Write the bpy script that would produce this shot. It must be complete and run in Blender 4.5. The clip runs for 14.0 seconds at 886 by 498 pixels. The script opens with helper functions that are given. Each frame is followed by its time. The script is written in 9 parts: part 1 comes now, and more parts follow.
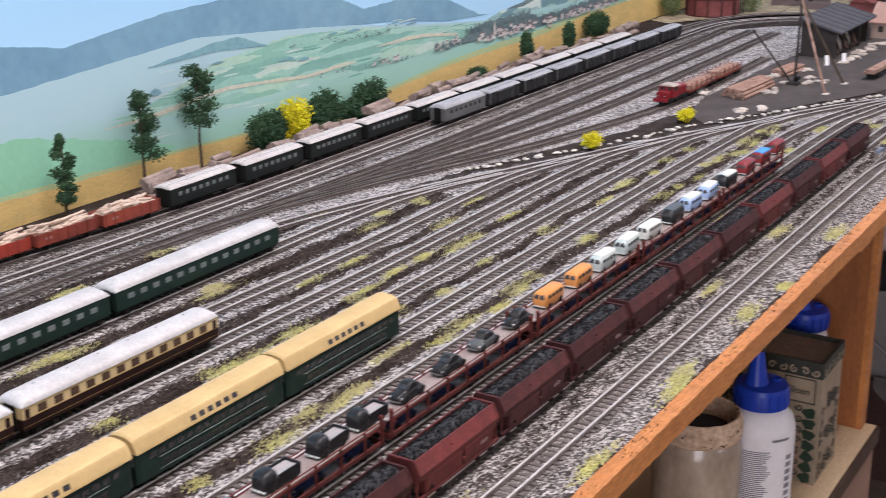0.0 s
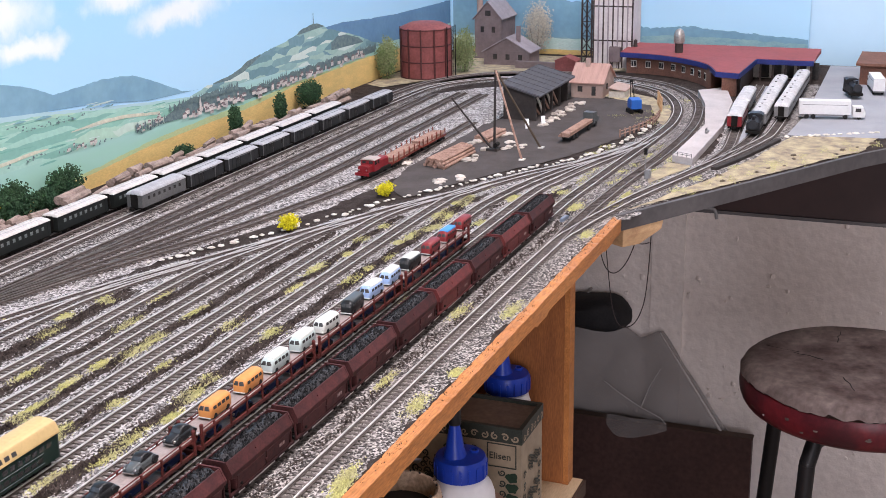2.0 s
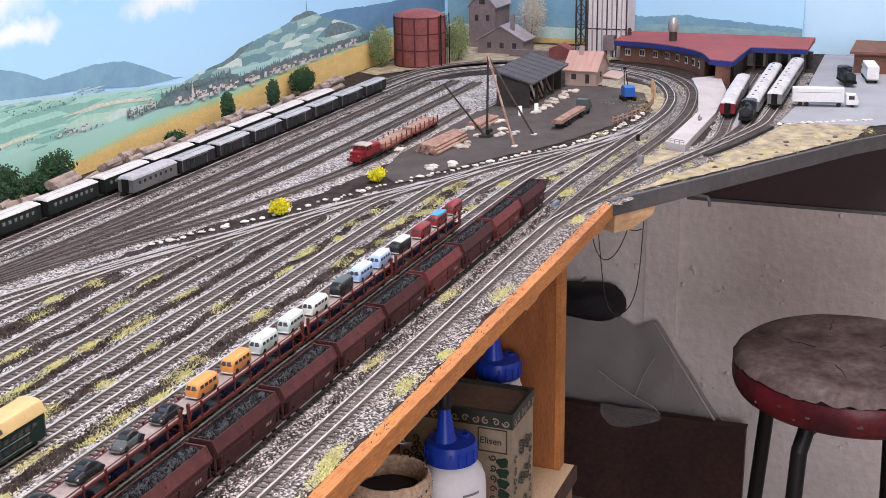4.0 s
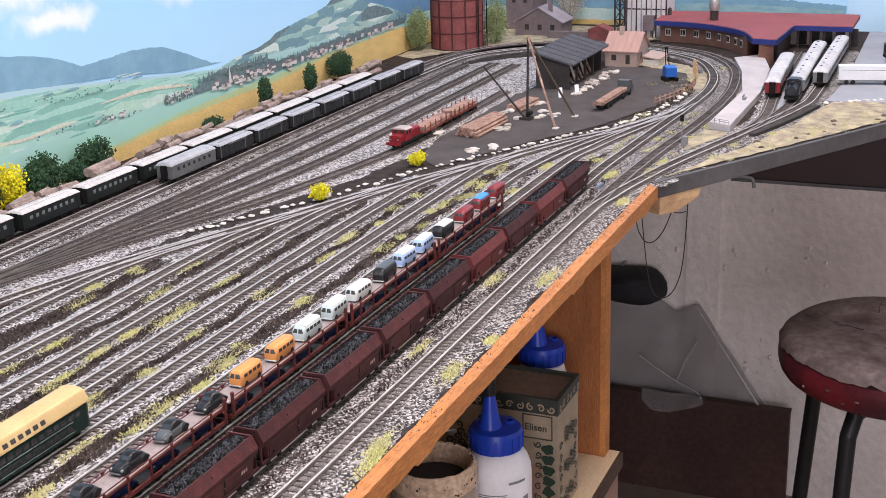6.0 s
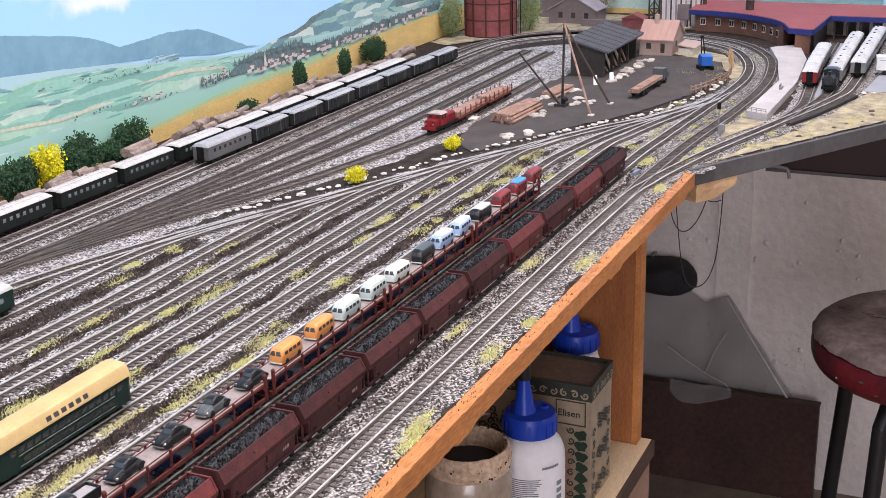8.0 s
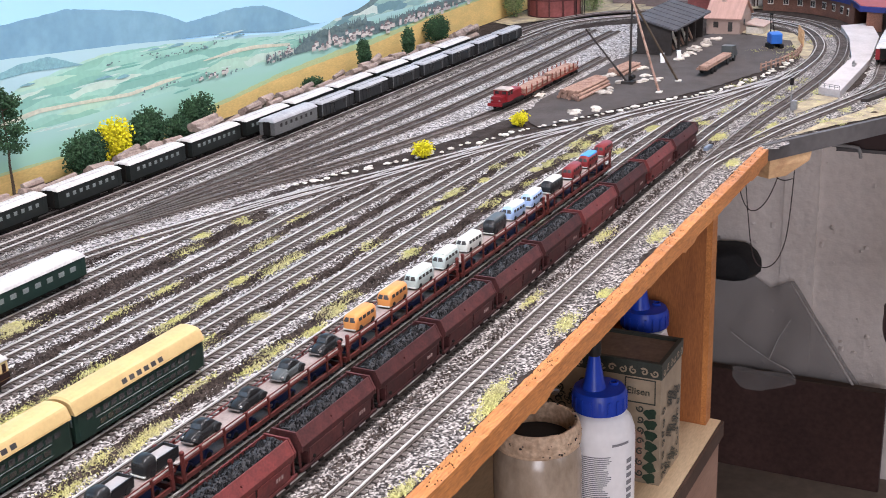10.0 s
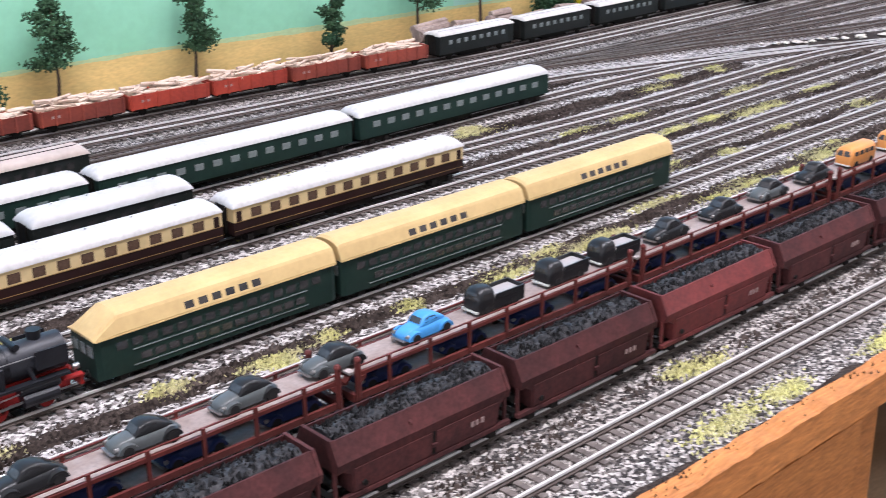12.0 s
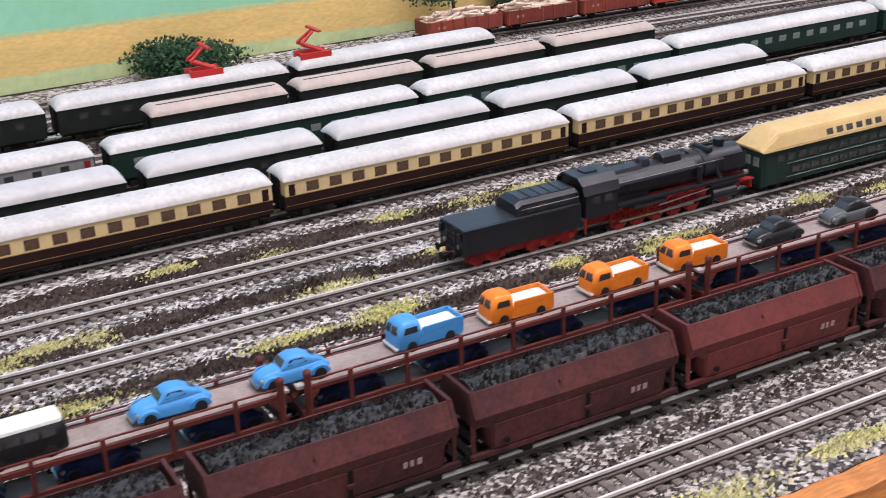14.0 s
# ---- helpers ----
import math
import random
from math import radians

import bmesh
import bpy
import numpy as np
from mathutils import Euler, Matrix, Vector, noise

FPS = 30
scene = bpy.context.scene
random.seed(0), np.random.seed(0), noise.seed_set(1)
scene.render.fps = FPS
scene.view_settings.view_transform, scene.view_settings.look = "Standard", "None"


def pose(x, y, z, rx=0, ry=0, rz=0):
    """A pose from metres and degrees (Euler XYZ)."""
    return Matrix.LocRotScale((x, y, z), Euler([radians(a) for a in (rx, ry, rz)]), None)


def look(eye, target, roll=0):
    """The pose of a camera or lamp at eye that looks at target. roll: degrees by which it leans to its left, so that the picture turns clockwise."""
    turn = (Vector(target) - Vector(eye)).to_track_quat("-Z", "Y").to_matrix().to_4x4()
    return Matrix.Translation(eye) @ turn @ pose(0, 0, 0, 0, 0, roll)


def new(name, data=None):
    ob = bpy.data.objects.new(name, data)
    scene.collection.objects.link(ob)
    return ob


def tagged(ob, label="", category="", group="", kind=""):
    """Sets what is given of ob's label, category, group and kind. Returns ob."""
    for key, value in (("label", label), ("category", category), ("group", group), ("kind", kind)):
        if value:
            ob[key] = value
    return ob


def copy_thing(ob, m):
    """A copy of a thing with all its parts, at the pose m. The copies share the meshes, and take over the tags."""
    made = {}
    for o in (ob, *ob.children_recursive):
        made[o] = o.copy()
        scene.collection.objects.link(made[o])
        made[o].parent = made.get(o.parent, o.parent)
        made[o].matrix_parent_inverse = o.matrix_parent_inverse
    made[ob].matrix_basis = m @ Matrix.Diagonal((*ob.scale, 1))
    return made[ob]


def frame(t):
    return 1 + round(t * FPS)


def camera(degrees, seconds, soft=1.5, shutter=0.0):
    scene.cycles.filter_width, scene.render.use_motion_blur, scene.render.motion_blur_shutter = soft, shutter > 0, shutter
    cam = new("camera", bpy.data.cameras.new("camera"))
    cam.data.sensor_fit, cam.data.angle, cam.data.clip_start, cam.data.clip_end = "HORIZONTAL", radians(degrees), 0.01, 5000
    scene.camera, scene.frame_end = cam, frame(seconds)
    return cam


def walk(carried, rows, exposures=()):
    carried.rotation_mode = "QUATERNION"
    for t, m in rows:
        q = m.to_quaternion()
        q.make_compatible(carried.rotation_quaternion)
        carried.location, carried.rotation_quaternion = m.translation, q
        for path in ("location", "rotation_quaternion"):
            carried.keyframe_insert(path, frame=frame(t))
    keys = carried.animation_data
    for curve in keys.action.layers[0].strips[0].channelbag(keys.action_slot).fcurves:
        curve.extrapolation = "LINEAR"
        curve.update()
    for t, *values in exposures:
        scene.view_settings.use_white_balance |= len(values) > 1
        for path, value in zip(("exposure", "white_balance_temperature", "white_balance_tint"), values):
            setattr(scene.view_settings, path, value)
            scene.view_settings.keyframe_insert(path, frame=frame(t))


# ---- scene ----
cam = camera(38.8, 14.0, soft=0.85, shutter=0.2)
PATH = [
    (0, (-1.137, -0.267, 1.29), (0.454, 0.762, 0.648), -1.0),
    (0.5, (-1.117, -0.294, 1.305), (0.58, 0.556, 0.676), -0.7),
    (1, (-1.105, -0.313, 1.314), (0.629, 0.47, 0.699), -0.8),
    (1.5, (-1.101, -0.32, 1.325), (0.659, 0.412, 0.719), -0.7),
    (2, (-1.1, -0.322, 1.328), (0.672, 0.392, 0.739), -1.0),
    (2.2, (-1.098, -0.318, 1.324), (0.678, 0.386, 0.731), -1.1),
    (4.3, (-1.099, -0.328, 1.32), (0.672, 0.383, 0.72), -0.9),
    (4.5, (-1.098, -0.325, 1.321), (0.671, 0.395, 0.727), -1.2),
    (5, (-1.095, -0.318, 1.32), (0.662, 0.422, 0.714), -1.2),
    (5.5, (-1.09, -0.313, 1.317), (0.654, 0.447, 0.701), -1.5),
    (6, (-1.087, -0.315, 1.314), (0.657, 0.443, 0.694), -1.9),
    (6.5, (-1.09, -0.311, 1.311), (0.649, 0.455, 0.687), -1.7),
    (7, (-1.091, -0.308, 1.31), (0.642, 0.466, 0.679), -1.7),
    (7.5, (-1.093, -0.309, 1.311), (0.633, 0.479, 0.678), -1.6),
    (7.7, (-1.092, -0.308, 1.31), (0.634, 0.481, 0.678), -1.5),
    (9.8, (-1.092, -0.293, 1.294), (0.601, 0.552, 0.647), -2.0),
    (10, (-1.092, -0.291, 1.291), (0.592, 0.575, 0.648), -2.0),
    (10.5, (-1.092, -0.279, 1.273), (0.546, 0.666, 0.622), -2.3),
    (11, (-1.09, -0.265, 1.248), (0.481, 0.767, 0.564), -2.4),
    (11.5, (-1.076, -0.252, 1.219), (0.348, 0.947, 0.487), -1.1),
    (12, (-1.068, -0.239, 1.202), (0.197, 1.137, 0.49), -0.8),
    (12.5, (-1.1, -0.221, 1.195), (0.015, 1.263, 0.451), -1.7),
    (13, (-1.149, -0.226, 1.201), (-0.097, 1.304, 0.457), -1.7),
    (13.5, (-1.201, -0.239, 1.196), (-0.266, 1.366, 0.455), -2.8),
    (14, (-1.251, -0.245, 1.191), (-0.362, 1.375, 0.425), -2.2),
]
walk(cam, [(t, look(eye, target, roll)) for t, eye, target, roll in PATH], exposures=[(0.0, -0.36, 6500, 9), (0.6, -0.14, 6500, 9), (2.0, -0.12, 6500, 9), (7.5, -0.09, 6450, 8), (10.0, 0.05, 6350, 6), (11.0, 0.05, 6300, 6), (12.0, -0.02, 6100, 7), (13.0, -0.13, 6250, 8), (14.0, -0.33, 6450, 8)])

# ---- world and lamps ----
world = bpy.data.worlds.new("room_dimness")
scene.world = world
world.use_nodes = True
world.node_tree.nodes["Background"].inputs[0].default_value = (0.75, 0.85, 1.0, 1)
world.node_tree.nodes["Background"].inputs[1].default_value = 0.15


def ceiling_lamp(x, y, z, sx, sy, watts, colour):
    data = bpy.data.lights.new("ceiling_lamp", "AREA")
    data.shape, data.size, data.size_y, data.energy, data.color = "RECTANGLE", sx, sy, watts, colour
    ob = new("ceiling_lamp", data)
    ob.matrix_world = pose(x, y, z)
    return ob


ceiling_lamp(-0.95, -0.22, 2.30, 1.3, 0.30, 36, (1.0, 0.91, 0.985))
ceiling_lamp(0.50, -0.10, 2.30, 0.9, 0.30, 17, (1.0, 0.91, 0.985))
ceiling_lamp(-0.10, -1.15, 2.30, 1.3, 0.30, 7, (1.0, 0.91, 0.985))

# unseen fill light, added to brighten the plaster wall; no window known here
fill_light = bpy.data.lights.new("unseen_fill_light", "AREA")
fill_light.shape, fill_light.size, fill_light.size_y, fill_light.energy, fill_light.color = "RECTANGLE", 1.3, 1.45, 48, (0.97, 0.90, 1.0)
wl = new("unseen_fill_light", fill_light)
wl.matrix_world = look((-3.06, -1.2, 1.12), (1.0, -0.8, 0.8))

# second unseen fill light, added for the front faces and the wall
fill_light2 = bpy.data.lights.new("unseen_fill_light", "AREA")
fill_light2.shape, fill_light2.size, fill_light2.size_y, fill_light2.energy, fill_light2.color = "RECTANGLE", 1.1, 0.95, 9, (0.97, 0.91, 1.0)
new("unseen_fill_light", fill_light2).matrix_world = look((-0.4, -2.86, 1.45), (0.2, 0.0, 0.95))

# ---- levels ----
G = 1.0          # ground of the layout
RT = 1.0036      # top of the rails
FLOOR = 0.12     # floor of the room


# ---- materials ----
def mk(name, a, b=None, scale=60.0, rough=0.6, bump=0.0, metal=0.0, fine=None, grain=0.12, obj_var=0.0, isl_var=0.0, spec=0.28, stretch=None):
    m = bpy.data.materials.new(name)
    m.use_nodes = True
    nt = m.node_tree
    N, Lk = nt.nodes, nt.links
    bs = N["Principled BSDF"]
    bs.inputs["Roughness"].default_value = rough
    bs.inputs["Metallic"].default_value = metal
    bs.inputs["Specular IOR Level"].default_value = spec
    b = b or tuple(min(1, c * 0.78) for c in a)
    tc = N.new("ShaderNodeTexCoord")
    src = tc.outputs["Object"]
    if stretch:
        mp = N.new("ShaderNodeMapping")
        mp.inputs["Scale"].default_value = stretch
        Lk.new(src, mp.inputs[0])
        src = mp.outputs[0]
    n1 = N.new("ShaderNodeTexNoise")
    n1.inputs["Scale"].default_value = scale
    n1.inputs["Detail"].default_value = 6
    n1.inputs["Roughness"].default_value = 0.65
    Lk.new(src, n1.inputs["Vector"])
    ramp = N.new("ShaderNodeValToRGB")
    ramp.color_ramp.elements[0].position, ramp.color_ramp.elements[1].position = 0.36, 0.64
    ramp.color_ramp.elements[0].color, ramp.color_ramp.elements[1].color = (*a, 1), (*b, 1)
    Lk.new(n1.outputs[0], ramp.inputs[0])
    n2 = N.new("ShaderNodeTexNoise")
    n2.inputs["Scale"].default_value = fine or scale * 9
    n2.inputs["Detail"].default_value = 3
    Lk.new(src, n2.inputs["Vector"])
    mr = N.new("ShaderNodeMapRange")
    mr.inputs["From Min"].default_value, mr.inputs["From Max"].default_value = 0.3, 0.7
    mr.inputs["To Min"].default_value, mr.inputs["To Max"].default_value = 1 - grain, 1 + grain
    Lk.new(n2.outputs[0], mr.inputs[0])
    val = mr.outputs[0]
    for amount, node, out in ((obj_var, "ShaderNodeObjectInfo", "Random"), (isl_var, "ShaderNodeNewGeometry", "Random Per Island")):
        if amount:
            r = N.new(node)
            q = N.new("ShaderNodeMapRange")
            q.inputs["To Min"].default_value, q.inputs["To Max"].default_value = 1 - amount, 1 + amount
            Lk.new(r.outputs[out], q.inputs[0])
            mu = N.new("ShaderNodeMath")
            mu.operation = "MULTIPLY"
            Lk.new(val, mu.inputs[0])
            Lk.new(q.outputs[0], mu.inputs[1])
            val = mu.outputs[0]
    hs = N.new("ShaderNodeVectorMath")
    hs.operation = "SCALE"
    Lk.new(ramp.outputs[0], hs.inputs[0])
    Lk.new(val, hs.inputs["Scale"])
    Lk.new(hs.outputs[0], bs.inputs["Base Color"])
    if bump:
        bp = N.new("ShaderNodeBump")
        bp.inputs["Strength"].default_value = 0.6
        bp.inputs["Distance"].default_value = bump
        Lk.new(n2.outputs[0], bp.inputs["Height"])
        Lk.new(bp.outputs[0], bs.inputs["Normal"])
    return m


def srgb(r, g, b):
    return tuple(((c / 255) / 12.92 if c / 255 <= 0.04045 else ((c / 255 + 0.055) / 1.055) ** 2.4) for c in (r, g, b))


# layout
M_SOIL = mk("soil", (0.024, 0.017, 0.014), (0.056, 0.045, 0.039), 70, 0.95, 0.0006, fine=900, grain=0.5, spec=0.1)
M_LOT = mk("packed_earth", (0.060, 0.050, 0.045), (0.085, 0.072, 0.066), 30, 0.95, 0.0002, fine=1200, grain=0.15)
M_CONCRETE = mk("grey_concrete", (0.28, 0.29, 0.31), (0.33, 0.34, 0.36), 14, 0.85, 0.0001, fine=700, grain=0.06)
M_SAND = mk("sandy_ground", (0.21, 0.175, 0.135), (0.46, 0.39, 0.24), 60, 0.95, 0.0004, fine=900, grain=0.25)
M_BALLAST = mk("ballast_stone", (0.45, 0.43, 0.415), (0.22, 0.203, 0.192), 300, 0.9, 0, isl_var=0.78, grain=0.1, spec=0.2)
M_BALLAST_DIRTY = mk("dirty_ballast_stone", (0.31, 0.285, 0.262), (0.090, 0.078, 0.070), 300, 0.9, 0, isl_var=0.85, grain=0.1, spec=0.2)
M_CRUMB = mk("dark_soil_crumb", (0.020, 0.0145, 0.012), (0.062, 0.049, 0.042), 60, 0.95, 0, isl_var=0.7, spec=0.1)
M_BALLAST_DARK = mk("dark_ballast_stone", (0.36, 0.33, 0.31), (0.17, 0.15, 0.138), 30, 0.9, 0, isl_var=0.8, grain=0.1)


def speckle(name, dark, mid, light, scale, rough=0.92):
    """Gravel: a cell pattern of dark, middle and light grains with relief."""
    m = bpy.data.materials.new(name)
    m.use_nodes = True
    N, Lk = m.node_tree.nodes, m.node_tree.links
    bs = N["Principled BSDF"]
    bs.inputs["Roughness"].default_value = rough
    tc = N.new("ShaderNodeTexCoord")
    vo = N.new("ShaderNodeTexVoronoi")
    vo.inputs["Scale"].default_value = scale
    Lk.new(tc.outputs["Object"], vo.inputs["Vector"])
    sp = N.new("ShaderNodeSeparateColor")
    Lk.new(vo.outputs["Color"], sp.inputs[0])
    big = N.new("ShaderNodeTexNoise")
    big.inputs["Scale"].default_value, big.inputs["Detail"].default_value = 28, 5
    Lk.new(tc.outputs["Object"], big.inputs["Vector"])
    ad = N.new("ShaderNodeMath")
    ad.operation = "MULTIPLY_ADD"
    Lk.new(big.outputs[0], ad.inputs[0])
    ad.inputs[1].default_value, ad.inputs[2].default_value = 0.6, -0.34
    su = N.new("ShaderNodeMath")
    su.operation = "ADD"
    Lk.new(sp.outputs[0], su.inputs[0])
    Lk.new(ad.outputs[0], su.inputs[1])
    rp = N.new("ShaderNodeValToRGB")
    rp.color_ramp.elements[0].position, rp.color_ramp.elements[0].color = 0.22, (*dark, 1)
    rp.color_ramp.elements[1].position, rp.color_ramp.elements[1].color = 0.92, (*light, 1)
    e = rp.color_ramp.elements.new(0.5)
    e.color = (*mid, 1)
    Lk.new(su.outputs[0], rp.inputs[0])
    Lk.new(rp.outputs[0], bs.inputs["Base Color"])
    bp = N.new("ShaderNodeBump")
    bp.inputs["Strength"].default_value, bp.inputs["Distance"].default_value = 0.8, 0.0008
    bp.invert = True
    Lk.new(vo.outputs["Distance"], bp.inputs["Height"])
    Lk.new(bp.outputs[0], bs.inputs["Normal"])
    return m


M_BED = speckle("gravel_bed_grains", (0.030, 0.026, 0.024), (0.235, 0.216, 0.205), (0.62, 0.595, 0.57), 760)
M_BED_DIRTY = speckle("dirty_gravel_bed_grains", (0.016, 0.013, 0.012), (0.115, 0.101, 0.092), (0.52, 0.485, 0.45), 820)
M_BED_DARK = speckle("dark_gravel_bed_grains", (0.024, 0.020, 0.019), (0.165, 0.147, 0.138), (0.50, 0.47, 0.445), 720)
M_YARDGRAVEL = speckle("taupe_yard_gravel", (0.07, 0.061, 0.056), (0.31, 0.283, 0.265), (0.60, 0.565, 0.54), 560)
M_SLEEPER = mk("sleeper_wood", (0.075, 0.062, 0.056), (0.15, 0.130, 0.118), 200, 0.85, fine=1500, obj_var=0.2, isl_var=0.25)
# pale, nearly non-metal colour carries the white highlight of the rail heads
M_RAIL = mk("rail_steel", (0.68, 0.66, 0.64), (0.50, 0.48, 0.46), 90, 0.42, metal=0.05, grain=0.1)
M_RAIL_DULL = mk("dull_rail_steel", (0.36, 0.33, 0.31), (0.24, 0.215, 0.20), 90, 0.5, metal=0.05, grain=0.1)
# dark web colour paints the shade line beside each bright head
M_RAILWEB = mk("shaded_rail_web", (0.060, 0.046, 0.040), (0.11, 0.088, 0.076), 120, 0.8)
M_RAIL_DARK = mk("weathered_rail_steel", (0.20, 0.175, 0.16), (0.30, 0.265, 0.24), 70, 0.5, metal=0.6, grain=0.1)
M_GRASS = mk("dry_grass", (0.54, 0.53, 0.20), (0.48, 0.45, 0.25), 40, 0.9, isl_var=0.30)
M_YELLOW = mk("yellow_foliage", (0.72, 0.66, 0.02), (0.60, 0.52, 0.02), 60, 0.9, isl_var=0.35)
M_LEAF = mk("dark_foliage", (0.028, 0.068, 0.034), (0.048, 0.098, 0.044), 60, 0.9, isl_var=0.5)
M_LEAF2 = mk("light_foliage", (0.17, 0.24, 0.09), (0.30, 0.33, 0.17), 60, 0.9, isl_var=0.4)
M_LEAF3 = mk("pale_foliage", (0.50, 0.46, 0.38), (0.62, 0.58, 0.48), 60, 0.9, isl_var=0.3)
M_BARK = mk("bark", (0.09, 0.065, 0.045), None, 120, 0.9)
M_STONE = mk("white_stone", (0.72, 0.68, 0.60), (0.55, 0.51, 0.45), 120, 0.9, 0.0002, obj_var=0.15)
M_LOG = mk("cut_logs", (0.40, 0.26, 0.20), (0.22, 0.13, 0.095), 130, 0.85, 0.0002, fine=900, isl_var=0.35, grain=0.2)
M_OLDLOG = mk("weathered_logs", (0.36, 0.28, 0.235), (0.19, 0.145, 0.125), 110, 0.9, 0.0002, fine=900, isl_var=0.35, grain=0.25)
M_LOGPALE = mk("pale_logs", (0.62, 0.50, 0.40), (0.45, 0.33, 0.25), 90, 0.85, 0.0002, isl_var=0.3)
# rolling stock
M_HOPPER = mk("hopper_oxide_paint", (0.072, 0.022, 0.021), (0.038, 0.014, 0.014), 75, 0.62, fine=700, grain=0.25, obj_var=0.25, spec=0.2)
M_HOPPER_RED = mk("hopper_fresh_oxide_paint", (0.130, 0.027, 0.025), (0.080, 0.020, 0.019), 75, 0.6, fine=700, grain=0.2, obj_var=0.2)
M_COAL = mk("coal", (0.004, 0.004, 0.0045), (0.030, 0.030, 0.031), 520, 0.5, isl_var=0.9, spec=0.16)
M_UNDER = mk("underframe_black", (0.008, 0.0075, 0.007), (0.016, 0.014, 0.012), 80, 0.75, spec=0.12)
M_CARRIER = mk("carrier_red_paint", (0.135, 0.030, 0.025), (0.085, 0.022, 0.019), 60, 0.55, grain=0.12)
M_DECK = mk("carrier_deck", (0.24, 0.19, 0.17), (0.32, 0.27, 0.25), 70, 0.8)
M_DECKLIP = mk("pale_deck_lip", (0.46, 0.42, 0.40), (0.36, 0.32, 0.30), 90, 0.6)
M_CREAM = mk("cream_enamel", (0.62, 0.48, 0.25), (0.54, 0.41, 0.21), 40, 0.35, grain=0.05)
M_BROWN = mk("dark_brown_enamel", (0.024, 0.010, 0.009), (0.018, 0.008, 0.0075), 40, 0.35, grain=0.08)
M_GOLD = mk("gold_line", (0.34, 0.21, 0.08), None, 40, 0.4, metal=0.4)
M_ROOF = mk("white_roof", (0.56, 0.55, 0.535), (0.46, 0.45, 0.437), 60, 0.55, fine=500, grain=0.10)
M_ROOF_DULL = mk("dusty_pale_roof", (0.60, 0.565, 0.53), (0.48, 0.445, 0.42), 70, 0.7, fine=500, grain=0.15)
M_ROOF_TINT = mk("pale_taupe_roof", (0.50, 0.42, 0.37), (0.40, 0.335, 0.295), 40, 0.6, grain=0.06)
M_ROOF_SILVER = mk("silver_roof", (0.54, 0.535, 0.53), (0.43, 0.425, 0.42), 40, 0.5, grain=0.05)
M_ROOF_GREY = mk("dull_grey_roof", (0.42, 0.42, 0.43), (0.32, 0.32, 0.33), 70, 0.65, fine=500, grain=0.15)
M_GREENCAR = mk("bottle_green_enamel", (0.012, 0.031, 0.023), (0.009, 0.023, 0.018), 60, 0.5, grain=0.08)
M_DARKGREEN = mk("very_dark_green_enamel", (0.007, 0.010, 0.0085), (0.013, 0.015, 0.014), 80, 0.55, grain=0.1)
M_YROOF = mk("ochre_yellow_roof", (0.58, 0.42, 0.19), (0.49, 0.35, 0.155), 50, 0.5, grain=0.04)
M_GLASS = mk("dark_coach_window", (0.028, 0.028, 0.030), (0.06, 0.055, 0.05), 90, 0.15, spec=0.6)
M_CURTAIN = mk("curtained_coach_window", (0.050, 0.028, 0.020), (0.115, 0.070, 0.045), 160, 0.25, spec=0.5)
M_GLASSLIT = mk("pale_coach_window", (0.24, 0.27, 0.26), (0.11, 0.13, 0.13), 90, 0.2, spec=0.6)
M_LOCO = mk("locomotive_black", (0.006, 0.0065, 0.009), (0.012, 0.0125, 0.016), 90, 0.42, grain=0.2, spec=0.45)
M_LOCOGREY = mk("locomotive_grey_black", (0.026, 0.028, 0.034), (0.015, 0.016, 0.020), 90, 0.42, grain=0.15, spec=0.45)
M_WHEELRED = mk("wheel_red", (0.34, 0.020, 0.017), (0.15, 0.012, 0.011), 160, 0.5)
M_STEEL = mk("bright_steel", (0.45, 0.44, 0.43), None, 80, 0.35, metal=0.9)
M_RUST = mk("rust_red_wagon", (0.24, 0.050, 0.030), (0.17, 0.040, 0.028), 50, 0.65, obj_var=0.3)
M_GREYWAG = mk("grey_wagon", (0.24, 0.24, 0.24), (0.18, 0.18, 0.18), 50, 0.6, grain=0.1)
M_BAGGREY = mk("dull_grey_coach", (0.13, 0.13, 0.128), (0.095, 0.095, 0.094), 60, 0.65, grain=0.12)
M_DARKWAG = mk("charcoal_wagon", (0.014, 0.015, 0.015), (0.026, 0.026, 0.027), 80, 0.7, grain=0.15)
M_REDLOCO = mk("locomotive_red", (0.24, 0.016, 0.022), (0.18, 0.014, 0.018), 60, 0.45)
M_PANTO = mk("bright_red_enamel", (0.46, 0.030, 0.026), (0.36, 0.025, 0.022), 60, 0.45)
M_WHITE = mk("white_enamel", (0.74, 0.74, 0.73), (0.66, 0.66, 0.65), 40, 0.45, grain=0.04)
M_PALELETTER = mk("pale_lettering", (0.34, 0.24, 0.22), None, 90, 0.7)


def paint(name, c, rough=0.35):
    return mk(name, c, tuple(x * 0.85 for x in c), 60, rough, grain=0.05)


M_PALEORANGE = paint("pale_orange_van_paint", (0.68, 0.29, 0.085))
# paler than the coach glass: the windows' reflection is put into the colour
M_VANGLASS = mk("van_window_reflection", (0.045, 0.043, 0.042), (0.085, 0.082, 0.080), 120, 0.25)
M_ORANGE = paint("orange_car_paint", (0.80, 0.22, 0.025))
M_SKYBLUE = paint("sky_blue_car_paint", (0.075, 0.30, 0.64))
M_PALEBLUE = paint("pale_blue_car_paint", (0.36, 0.50, 0.74))
M_OFFWHITE = paint("off_white_car_paint", (0.70, 0.72, 0.66))
M_PALEGREEN = paint("pale_grey_green_car_paint", (0.50, 0.58, 0.55))
